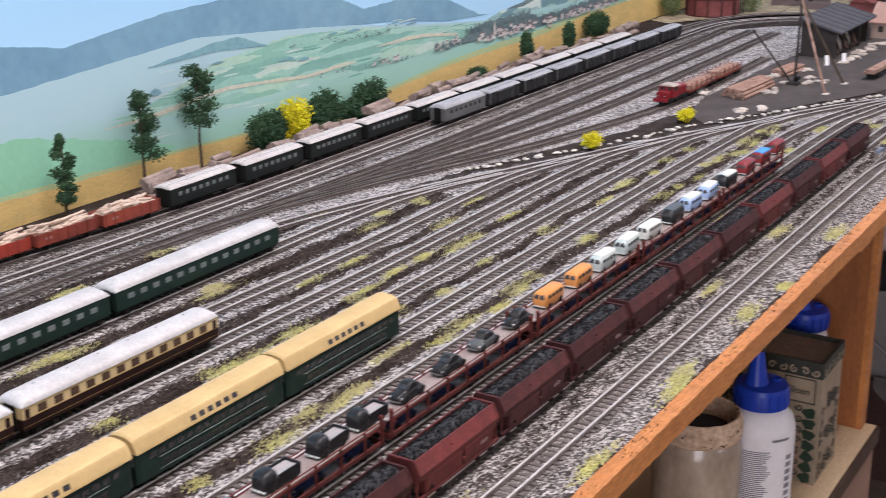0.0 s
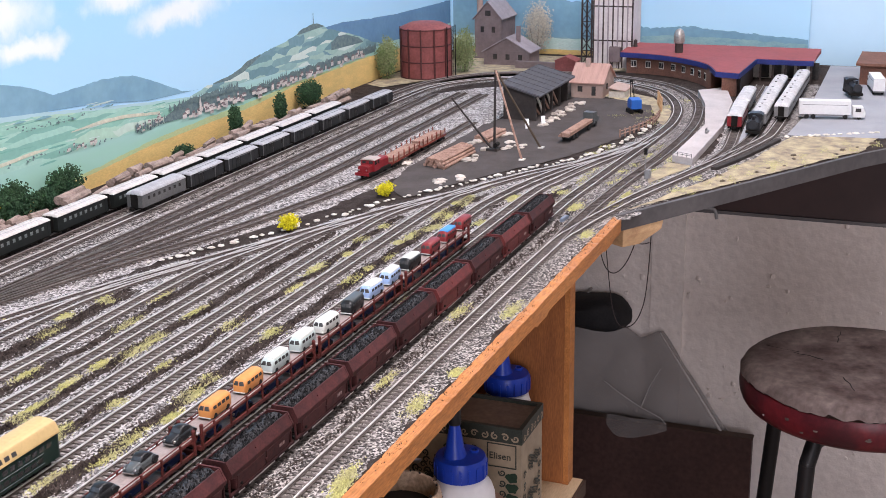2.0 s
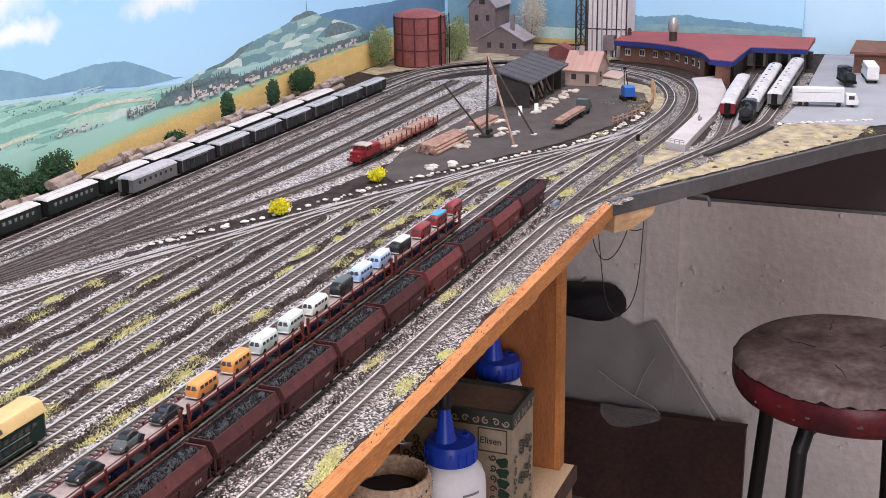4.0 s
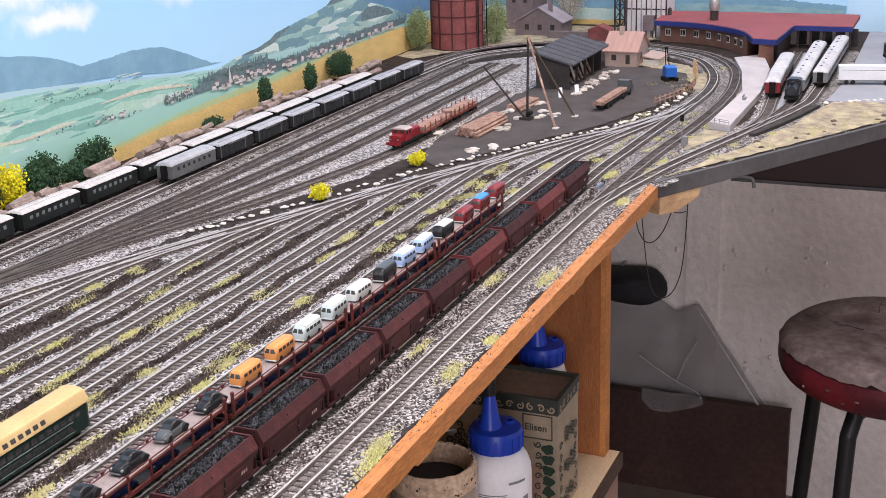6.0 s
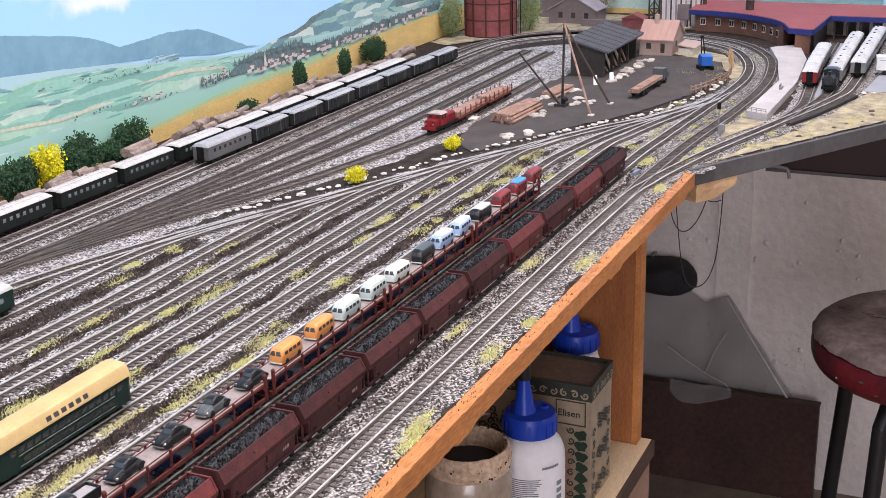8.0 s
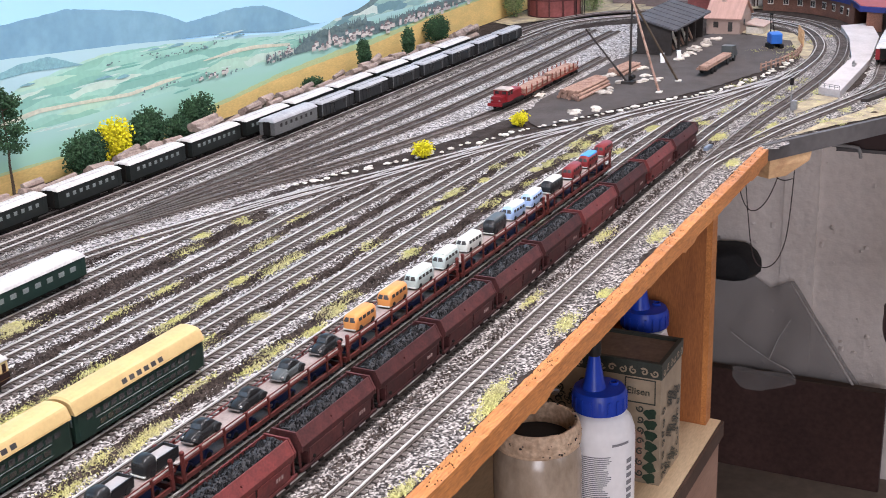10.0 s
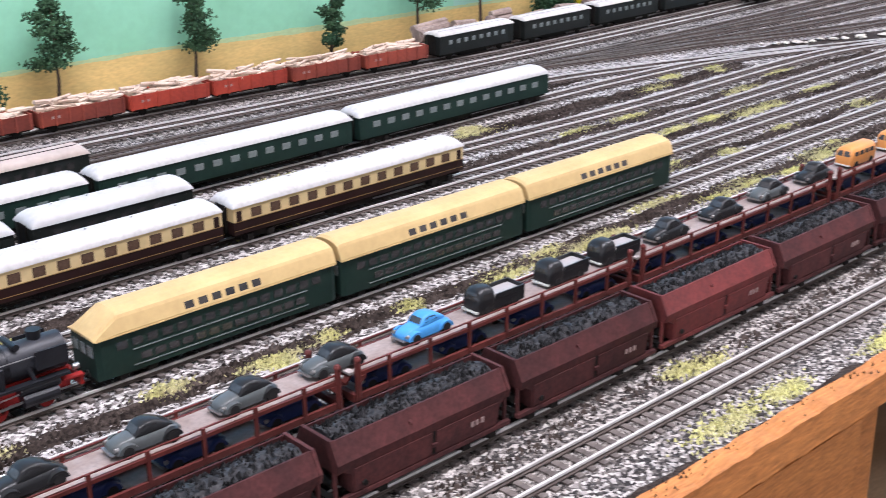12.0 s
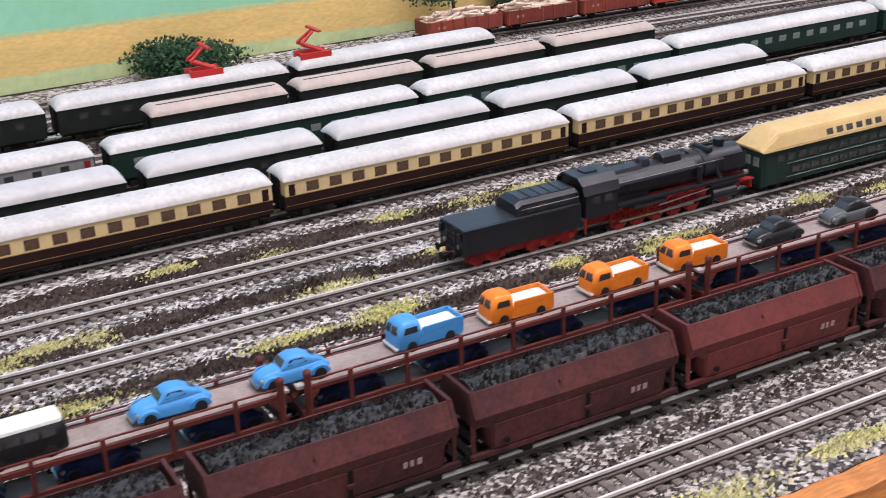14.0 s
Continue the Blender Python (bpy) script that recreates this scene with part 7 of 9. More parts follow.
def silo():
    """Tall half-timbered silo whose top rises out of view."""
    r = thing("silo_tower", "tall white silo with dark ribs and lattice", "tower", at=Matrix.Translation((0.905, 0.150, G)))
    H = 0.24
    part("body", Bag().box(0, 0.055, 0, 0.066, 0, H), M_PANEL, r)
    for k in range(9):
        y = 0.0008 + k * 0.0080
        part("rib", Bag().box(-0.0018, 0.0006, y - 0.0010, y + 0.0010, 0, H), M_TIMBER if k % 2 == 0 else M_GREYROOF, r)
    for z in (0.045, 0.10, 0.15):
        part("belt", Bag().box(-0.0012, 0.0004, 0, 0.066, z - 0.0010, z + 0.0010), M_TIMBER, r)
    part("dark_annex", Bag().box(-0.010, -0.0005, 0.018, 0.036, 0.012, 0.036), M_GREYHOUSE, r)
    for y in (0.020, 0.034):
        part("annex_post", Bag().box(-0.009, -0.007, y - 0.001, y + 0.001, 0, 0.012), M_TIMBER, r)
    for y in (0.0672, 0.0836):
        for x in (0.0, 0.03):
            part("lattice_post", Bag().box(x, x + 0.0024, y, y + 0.0024, 0, H), M_TIMBER, r)
    for k in range(10):
        z = 0.004 + k * 0.0235
        part("lattice_brace", Bag().tube((0.001, 0.068, z), (0.001, 0.085, z + 0.0235), 0.0008, n=5), M_TIMBER, r)
        part("lattice_brace", Bag().tube((0.001, 0.085, z), (0.001, 0.068, z + 0.0235), 0.0008, n=5), M_TIMBER, r)
        part("lattice_bar", Bag().box(0.0, 0.002, 0.068, 0.085, z - 0.0006, z + 0.0006), M_TIMBER, r)
    part("side_lamp", Bag().turned([(0.002, 0.0), (0.0034, 0.002), (0.0030, 0.012), (0.001, 0.014)], 12, (0.004, -0.004, 0.034)), M_TIMBER, r)
    return r


silo()
b = Bag().box(0.880, 0.975, 0.115, 0.152, G, G + 0.012)
solid("loading_dock", b, M_PINK, "pinkish loading dock beside the silo", "loading dock")


def gable_house(name, x0, x1, y0, y1, h, top, wall, roof, label, ridge="x", windows=()):
    r = thing(name, label, "building")
    part("wall", Bag().box(x0, x1, y0, y1, G, G + h), wall, r)
    e = 0.003
    if ridge == "x":
        ym = (y0 + y1) / 2
        part("gable", Bag().prism([(y0, G + h), (y1, G + h), (ym, G + top - 0.001)], x0 + 0.0003, x1 - 0.0003), wall, r)
        for s, y in ((-1, y0), (1, y1)):
            part("roof_slope", Bag().prism([(y + s * e, G + h - e * 0.8), (ym, G + top), (ym, G + top + 0.0016), (y + s * e, G + h - e * 0.8 + 0.0016)][::s], x0 - e, x1 + e), roof, r)
    else:
        xm = (x0 + x1) / 2
        part("gable", Bag().prism_y([(x0, G + h), (x1, G + h), (xm, G + top - 0.001)], y0 + 0.0003, y1 - 0.0003), wall, r)
        for s, x in ((-1, x0), (1, x1)):
            part("roof_slope", Bag().prism_y([(x + s * e, G + h - e * 0.8), (xm, G + top), (xm, G + top + 0.0016), (x + s * e, G + h - e * 0.8 + 0.0016)][::s], y0 - e, y1 + e), roof, r)
    for side, a, z, w, q in windows:
        if side == "x":
            wn = part("window", Bag().box(x0 - 0.0004, x0 + 0.0002, a - w / 2, a + w / 2, G + z, G + z + q), M_GLASS, r)
        else:
            wn = part("window", Bag().box(a - w / 2, a + w / 2, y0 - 0.0004, y0 + 0.0002, G + z, G + z + q), M_GLASS, r)
    return r


house = gable_house("cottage", 0.635, 0.700, 0.128, 0.174, 0.023, 0.044, M_PINK, M_PINKROOF, "pink cottage with a salmon tiled roof", "y", (("x", 0.141, 0.004, 0.006, 0.013), ("x", 0.161, 0.009, 0.007, 0.008), ("y", 0.660, 0.010, 0.007, 0.008)))
part("chimney", Bag().box(0.660, 0.667, 0.154, 0.160, G + 0.034, G + 0.053), M_PINK, house)
lean = thing("cottage_annex", "low pale lean-to before the pink cottage", "building")
part("wall", Bag().box(0.645, 0.690, 0.098, 0.1215, G, G + 0.010), M_STONE, lean)
part("roof", Bag().prism([(0.0965, G + 0.010), (0.1215, G + 0.014), (0.1215, G + 0.0155), (0.0965, G + 0.0115)], 0.642, 0.693), M_PINK, lean)

wh = gable_house("warehouse", 0.945, 1.020, 0.388, 0.436, 0.070, 0.098, M_GREYHOUSE, M_GREYROOF, "tall grey-mauve warehouse with a steep gable", "x", (("x", 0.412, 0.074, 0.010, 0.009), ("x", 0.402, 0.046, 0.006, 0.010), ("x", 0.422, 0.046, 0.006, 0.010)))
w2 = gable_house("workshop", 0.885, 0.940, 0.318, 0.398, 0.024, 0.046, M_GREYHOUSE, M_GREYROOF, "low grey-mauve workshop with a broad gable roof", "x", (("x", 0.334, 0.010, 0.007, 0.009), ("x", 0.356, 0.010, 0.007, 0.009), ("x", 0.378, 0.010, 0.007, 0.009)))
part("chimney", Bag().box(0.900, 0.906, 0.340, 0.346, G + 0.030, G + 0.064), M_GREYHOUSE, w2)
solid("factory_chimney", Bag().turned([(0.0060, 0), (0.0045, 0.19), (0.0052, 0.19), (0.0052, 0.195)], 14, (1.005, 0.448, G)), M_PINK, "tall slim pinkish factory chimney", "chimney")
solid("low_wall", Bag().box(0.862, 0.870, 0.215, 0.335, G, G + 0.012), M_GREYHOUSE, "low dark wall behind the track curve", "wall")
solid("brick_shed", Bag().box(0.846, 0.872, 0.228, 0.262, G, G + 0.018).prism([(0.226, G + 0.018), (0.264, G + 0.018), (0.245, G + 0.026)], 0.844, 0.874), M_GAS, "small red-brown shed behind the track curve", "shed")


def timber_shed():
    r = thing("timber_shed", "open black timber shed with sloping grey roof", "shed")
    x0, x1, y0, y1 = 0.452, 0.600, 0.168, 0.214
    part("back_wall", Bag().box(x0, x1, y1 - 0.002, y1, G, G + 0.0455), M_BLACKWOOD, r)
    part("end_wall", Bag().prism([(y0 + 0.004, G), (y1 - 0.002, G), (y1 - 0.002, G + 0.0455), (y0 + 0.004, G + 0.0340)], x0, x0 + 0.002), M_BLACKWOOD, r)
    part("end_wall", Bag().prism([(y0 + 0.004, G), (y1 - 0.002, G), (y1 - 0.002, G + 0.0455), (y0 + 0.004, G + 0.0340)], x1 - 0.002, x1), M_BLACKWOOD, r)
    for x in np.linspace(x0 + 0.001, x1 - 0.001, 5):
        part("post", Bag().box(x - 0.0014, x + 0.0014, y0 + 0.001, y0 + 0.004, G, G + 0.033), M_BLACKWOOD, r)
    part("roof", Bag().prism([(y0 - 0.005, G + 0.0320), (y1 + 0.004, G + 0.0470), (y1 + 0.004, G + 0.0490), (y0 - 0.005, G + 0.0340)], x0 - 0.004, x1 + 0.014), M_SLATE, r)
    for k in range(8):
        x = x0 - 0.008 + k * 0.0235
        part("roof_batten", Bag().prism([(y0 - 0.005, G + 0.0339), (y1 + 0.004, G + 0.0489), (y1 + 0.004, G + 0.0496), (y0 - 0.005, G + 0.0346)], x + 0.006, x + 0.0072), M_SLATE, r)
    return r


timber_shed()
rnd = random.Random(9)
for k in range(9):
    x = 0.465 + 0.014 * k
    h = rnd.uniform(0.012, 0.026)
    solid("plank", Bag().add([(x, 0.176, G), (x + 0.004, 0.176, G), (x + 0.004, 0.178, G), (x, 0.178, G), (x + 0.002, 0.186, G + h), (x + 0.006, 0.186, G + h), (x + 0.006, 0.188, G + h), (x + 0.002, 0.188, G + h)], [(0, 1, 5, 4), (1, 2, 6, 5), (2, 3, 7, 6), (3, 0, 4, 7), (4, 5, 6, 7), (0, 3, 2, 1)]), M_LOG if k % 3 else M_STONE, "sawn plank leaning in the timber shed", "plank", "planks in the timber shed")
for x, y, a in ((0.40, 0.166, 0.5), (0.424, 0.152, 0.7)):
    solid("white_board", Bag().add([(x, y, G), (x + 0.003, y - 0.004, G), (x + 0.010, y - 0.001, G + 0.012), (x + 0.007, y + 0.003, G + 0.012), (x + 0.001, y + 0.001, G - 0.0), (x + 0.004, y - 0.003, G), (x + 0.011, y, G + 0.012), (x + 0.008, y + 0.004, G + 0.012)], [(0, 1, 2, 3), (7, 6, 5, 4), (0, 4, 5, 1), (3, 2, 6, 7), (1, 5, 6, 2), (0, 3, 7, 4)]), M_WHITE, "white board leaning at the timber shed", "board", "boards at the shed")

M_RUBBLE = mk("whitish_rubble", (0.60, 0.55, 0.48), (0.40, 0.35, 0.30), 160, 0.9, 0.0003, obj_var=0.25)
# stone and snow-white rubble round the shed and crane
rub = [(0.43 + 0.02 * k, 0.150 + 0.004 * math.sin(k * 2.1)) for k in range(9)] + [(0.30 + 0.014 * k, 0.200 - 0.006 * k) for k in range(5)] + [(0.285, 0.150), (0.30, 0.138), (0.278, 0.168), (0.21, 0.176), (0.225, 0.170), (0.17, 0.234), (0.185, 0.240), (0.32, 0.16), (0.13, 0.155), (0.105, 0.166)]
rub = [(x + rnd.gauss(0, 0.006), y + rnd.gauss(0, 0.004)) for x, y in rub for _ in range(4)]
stones(rub, 12, 0.0015, 0.0055, M_RUBBLE, "flat whitish heap of rubble on the yard", "whitish rubble of the timber yard")


def log_pile(name, corners, layers, n, mat, label, seed):
    """Trunks lying side by side between two ends of a four-cornered plot."""
    rnd = random.Random(seed)
    a, c, d, e = [Vector((*p, 0)) for p in corners]
    r = thing(name, label, "log pile", "log piles of the timber yard")
    for q in range(layers):
        for k in range(n - q):
            t = (k + 0.5 + q * 0.5) / n
            p0, p1 = a.lerp(e, t), c.lerp(d, t)
            rad = (a - e).length / n * 0.48
            u = (p1 - p0) * rnd.uniform(0.0, 0.05)
            z = G + 0.001 + rad + q * rad * 1.7
            part("log", Bag().tube((p0 + u).to_tuple()[:2] + (z,), (p1 - u * rnd.uniform(0, 1)).to_tuple()[:2] + (z,), rad, rad * 0.86, 9), mat, r)
    return r


log_pile("log_pile", [(0.170, 0.212), (0.262, 0.204), (0.250, 0.178), (0.158, 0.182)], 3, 8, M_LOG, "neat pile of reddish-brown logs on the yard", 1)
log_pile("log_pile", [(0.312, 0.205), (0.372, 0.200), (0.362, 0.178), (0.302, 0.182)], 2, 6, M_LOG, "smaller pile of reddish-brown logs behind the crane", 2)


def derrick():
    r = thing("derrick_crane", "dark wooden derrick crane on the timber yard", "crane")
    foot, top = Vector((0.271, 0.163, G)), Vector((0.271, 0.161, G + 0.096))
    part("mast", Bag().tube(foot, top, 0.0016, 0.0013, 8), M_BLACKWOOD, r)
    part("boom", Bag().tube((0.270, 0.166, G + 0.003), (0.268, 0.215, G + 0.061), 0.0013, 0.0010, 8), M_BLACKWOOD, r)
    for p in ((0.233, 0.116), (0.299, 0.114)):
        part("stay_leg", Bag().tube((*p, G), top, 0.0014, 0.0012, 8), M_BARK if p[0] > 0.25 else M_LOG, r)
        part("foot_plate", Bag().box(p[0] - 0.004, p[0] + 0.004, p[1] - 0.003, p[1] + 0.003, G + 0.001, G + 0.0022), M_STONE, r)
    part("base", Bag().box(0.264, 0.278, 0.157, 0.171, G + 0.001, G + 0.004), M_BLACKWOOD, r)
    part("winch", Bag().tube((0.266, 0.160, G + 0.008), (0.276, 0.160, G + 0.008), 0.0026, n=10), M_UNDER, r)
    part("cable", Bag().tube(top, (0.268, 0.215, G + 0.061), 0.0002, n=4), M_UNDER, r)
    return r


derrick()


def shunter():
    r = thing("diesel_shunter", "small red diesel shunting locomotive", "locomotive")
    part("frame", Bag().box(-0.026, 0.026, -0.0085, 0.0085, 0.0040, 0.0068), M_UNDER, r)
    part("hood", Bag().prism([(-0.0060, 0.0068), (0.0060, 0.0068), (0.0060, 0.0150), (0.0045, 0.0164), (-0.0045, 0.0164), (-0.0060, 0.0150)], -0.0005, 0.0240), M_REDLOCO, r)
    part("front_hood", Bag().prism([(-0.0060, 0.0068), (0.0060, 0.0068), (0.0060, 0.0132), (0.0045, 0.0144), (-0.0045, 0.0144), (-0.0060, 0.0132)], -0.0240, -0.0130), M_REDLOCO, r)
    part("cab", Bag().box(-0.0132, 0.0002, -0.0082, 0.0082, 0.0068, 0.0190), M_REDLOCO, r)
    part("cab_roof", Bag().prism([(-0.0090, 0.0190), (0.0090, 0.0190), (0.0060, 0.0206), (-0.0060, 0.0206)], -0.0142, 0.0012), M_ROOF_TINT, r)
    for s in (-1, 1):
        for x in (-0.0098, -0.0036):
            part("cab_window", Bag().box(x - 0.0020, x + 0.0020, s * 0.0082 - 0.0002, s * 0.0082 + 0.0002, 0.0138, 0.0176), M_GLASS, r)
        part("cab_front_window", Bag().box(-0.0134, -0.0130, s * 0.0042 - 0.0022, s * 0.0042 + 0.0022, 0.0150, 0.0178), M_GLASS, r)
        part("buffer_beam", Bag().box(s * 0.0262 - 0.0006, s * 0.0262 + 0.0006, -0.0085, 0.0085, 0.0044, 0.0076), M_REDLOCO, r)
        part("headlamp", Bag().tube((-0.0246, s * 0.0044, 0.0102), (-0.0236, s * 0.0044, 0.0102), 0.0009, n=8), M_STEEL, r)
    for x in (-0.017, 0.0, 0.017):
        part("wheelset", WHEEL, M_UNDER, r, at=(x, 0, 0.0029))
    return r


place(shunter(), 0.108, 0.2445, -3)


def flat_wagon(label, L, mat, logs, seed, group):
    r = thing("flat_wagon", label, "flat wagon", group)
    h = L / 2
    part("deck", Bag().box(-h, h, -0.0082, 0.0082, 0.0052, 0.0066), mat, r)
    for s in (-1, 1):
        for k in range(6):
            x = -h + 0.003 + k * (L - 0.006) / 5
            part("stake", Bag().box(x - 0.0005, x + 0.0005, s * 0.0080 - 0.0005, s * 0.0080 + 0.0005, 0.0066, 0.0150), mat, r)
    if logs:
        for k in range(10):
            y, z = -0.0060 + 0.0030 * (k % 5), 0.0080 + 0.0028 * (k // 5)
            part("log", Bag().tube((-h + 0.004, y, z), (h - 0.004, y, z), 0.0015, 0.0013, 7), logs, r)
    running_gear(r, L, 0.012)
    return r


place(flat_wagon("red-brown flat wagon loaded with logs", 0.083, M_RUST, M_LOG, 1, "timber wagons"), 0.178, 0.2432, 1)
place(flat_wagon("red-brown flat wagon loaded with logs", 0.075, M_RUST, M_LOG, 2, "timber wagons"), 0.262, 0.2435, 0)


def log_truck():
    r = thing("log_truck", "old log lorry loaded with brown trunks", "lorry", at=pose(0.394, 0.094, G + 0.001, 0, 0, -2))
    part("chassis", Bag().box(-0.055, 0.058, -0.005, 0.005, 0.0050, 0.0068), M_BLACKWOOD, r)
    part("cab", Bag().prism_y([(0.038, 0.005), (0.058, 0.005), (0.058, 0.012), (0.052, 0.013), (0.050, 0.019), (0.038, 0.019)], -0.0072, 0.0072), M_GREYCAR, r)
    for k in range(9):
        y, z = -0.0056 + 0.0028 * (k % 5), 0.0085 + 0.0026 * (k // 5)
        part("log", Bag().tube((-0.062, y, z), (0.034, y, z), 0.0015, 0.0013, 7), M_LOG, r)
    w = Bag().tube((0, -0.0012, 0), (0, 0.0012, 0), 0.0036, n=12).mesh("wheel", M_TYRE)
    for x in (-0.042, -0.030, 0.020, 0.046):
        for s in (-1, 1):
            part("wheel", w, M_TYRE, r, at=(x, s * 0.0062, 0.0036))
    return r


log_truck()
r = thing("excavator_crane", "small blue cable excavator on black tracks", "excavator", at=pose(0.545, 0.060, G + 0.001, 0, 0, 30))
part("undercarriage", Bag().box(-0.010, 0.010, -0.009, -0.004, 0, 0.005).box(-0.010, 0.010, 0.004, 0.009, 0, 0.005).box(-0.006, 0.006, -0.004, 0.004, 0.003, 0.006), M_UNDER, r)
part("house", Bag().prism_y([(-0.009, 0.006), (0.010, 0.006), (0.010, 0.016), (0.004, 0.020), (-0.009, 0.018)], -0.007, 0.007), paint("excavator_blue_paint", (0.03, 0.13, 0.46)), r)
part("cab_window", Bag().box(0.0096, 0.0104, -0.005, 0.005, 0.011, 0.0155), M_GLASS, r)
for s in (-1, 1):
    part("boom_beam", Bag().tube((0.008, s * 0.003, 0.008), (0.018, s * 0.001, 0.040), 0.0007, n=5), M_UNDER, r)
part("boom_head", Bag().tube((0.018, -0.002, 0.040), (0.018, 0.002, 0.040), 0.0016, n=8), M_UNDER, r)

# wooden fence and timber racks by the excavator
fence = thing("timber_fence", "low brown timber fence at the yard's end", "fence")
line = resample(spline([(0.385, 0.040), (0.43, 0.028), (0.48, 0.020), (0.53, 0.022)]), 0.012)
for (x, y) in line:
    part("post", Bag().box(x - 0.0009, x + 0.0009, y - 0.0009, y + 0.0009, G, G + 0.0105), M_LOG, fence)
for k in range(len(line) - 1):
    for z in (0.0045, 0.0085):
        part("rail", Bag().tube((*line[k], G + z), (*line[k + 1], G + z), 0.0007, n=5), M_LOG, fence)
rack = thing("lattice_rack", "yellowish wooden rack behind the excavator", "rack")
for k in range(5):
    part("upright", Bag().box(0.560 + 0.013 * k, 0.5625 + 0.013 * k, 0.026 + 0.004 * k, 0.028 + 0.004 * k, G, G + 0.020), M_RAWWOOD, rack)
for z in (0.007, 0.014):
    part("bar", Bag().tube((0.561, 0.027, G + z), (0.614, 0.043, G + z), 0.0009, n=6), M_RAWWOOD, rack)


# ---- station ----
def station():
    r = thing("station_building", "curved brick station with red roof and blue fascia", "station")
    front = resample(spline([(0.868, 0.150), (0.862, 0.105), (0.838, 0.060), (0.795, 0.020), (0.745, -0.006)]), 0.006)
    back = front + np.array([0.045, -0.012])
    H = 0.030
    b = Bag()
    b.loft([[(f_[0], f_[1], G), (k_[0], k_[1], G), (k_[0], k_[1], G + H), (f_[0], f_[1], G + H)] for f_, k_ in zip(front, back)])
    part("curved_wall", b, M_BRICK, r)
    d = np.gradient(front, axis=0)
    for i in range(2, len(front) - 2, 4):
        a = math.atan2(d[i][1], d[i][0])
        part("window", Bag().box(-0.0045, 0.0045, -0.0005, 0.0005, 0.010, 0.021).mesh("window", M_STONE), M_STONE, r, "white-framed window", at=Matrix.Translation((front[i][0] - 0.0001, front[i][1], G)) @ Matrix.Rotation(a, 4, "Z"))
        for o in (-0.0021, 0.0021):
            part("pane", Bag().box(-0.0016, 0.0016, -0.0009, 0.0009, 0.0115, 0.0195).mesh("pane", M_GLASS), M_GLASS, r, at=Matrix.Translation((front[i][0], front[i][1], G)) @ Matrix.Rotation(a, 4, "Z") @ Matrix.Translation((o, 0, 0)))
    out = resample(spline([(0.858, 0.158), (0.848, 0.105), (0.820, 0.052), (0.772, 0.006), (0.700, -0.022)]), 0.010)
    roof = [tuple(p) for p in out] + [(0.700, -0.052), (0.842, -0.056), (0.842, -0.140), (0.950, -0.140), (0.950, 0.158)]
    bm = bmesh.new()
    low = [bm.verts.new((x, y, G + 0.0305)) for x, y in roof]
    top = [bm.verts.new((x + (0.002 if x < 0.94 else 0), y, G + 0.0345 + (0.003 if x > 0.94 else 0))) for x, y in roof]
    bm.faces.new(top)
    bm.faces.new(low[::-1])
    me = bpy.data.meshes.new("roof")
    for i in range(len(roof)):
        j = (i + 1) % len(roof)
        bm.faces.new((low[i], low[j], top[j], top[i]))
    bmesh.ops.recalc_face_normals(bm, faces=bm.faces[:])
    bm.to_mesh(me)
    bm.free()
    me.materials.append(M_REDROOF)
    part("roof", me, M_REDROOF, r, "brick red roof")
    trim = [tuple(p) for p in out] + [(0.700, -0.052), (0.842, -0.056), (0.842, -0.140)]
    for i in range(len(trim) - 1):
        a, c = Vector((*trim[i], 0)), Vector((*trim[i + 1], 0))
        n_ = (c - a).normalized()
        o = Vector((n_.y, -n_.x, 0)) * -0.0012
        o = -o if (a + o).x > a.x else o
        part("fascia", Bag().add([tuple(a + Vector((0, 0, G + 0.0265))), tuple(c + Vector((0, 0, G + 0.0265))), tuple(c + Vector((0, 0, G + 0.0340))), tuple(a + Vector((0, 0, G + 0.0340)))] + [tuple(a + o + Vector((0, 0, G + 0.0265))), tuple(c + o + Vector((0, 0, G + 0.0265))), tuple(c + o + Vector((0, 0, G + 0.0340))), tuple(a + o + Vector((0, 0, G + 0.0340)))],
             [(0, 1, 2, 3), (7, 6, 5, 4), (0, 4, 5, 1), (3, 2, 6, 7), (0, 3, 7, 4), (1, 5, 6, 2)]), M_BLUETRIM, r)
    part("hall_wall", Bag().box(0.880, 0.945, -0.133, 0.02, G, G + 0.0300), M_STONE, r, "pale hall wall")
    for k in range(5):
        y = -0.062 - 0.0185 * k
        part("hall_pillar", Bag().box(0.846, 0.850, y - 0.0015, y + 0.0015, G, G + 0.030), M_TIMBER, r)
        # dark sheet on the hall wall paints the shade inside an opening
        part("hall_opening_shade", Bag().box(0.8785, 0.8800, y - 0.009, y + 0.003, G + 0.001, G + 0.026), M_GLASS, r)
    part("end_pier", Bag().box(0.706, 0.716, -0.048, -0.028, G, G + 0.0305), M_BRICK, r)
    part("side_pier", Bag().box(0.735, 0.86, -0.050, -0.046, G, G + 0.030), M_TIMBER, r)
    return r


station()
r = thing("water_tower", "dark water tower with a silver dome", "tower", at=Matrix.Translation((0.872, 0.068, G)))
part("shaft", Bag().turned([(0.0066, 0.0), (0.0062, 0.050), (0.0072, 0.052)], 18), M_TIMBER, r)
part("tank", Bag().turned([(0.0078, 0.050), (0.0086, 0.053), (0.0086, 0.062), (0.0080, 0.064)], 20), M_SILVER, r, smooth=True)
part("dome", Bag().turned([(0.0080, 0.064), (0.0066, 0.0685), (0.0036, 0.0715), (0.0008, 0.0725)], 20), M_SILVER, r, smooth=True)

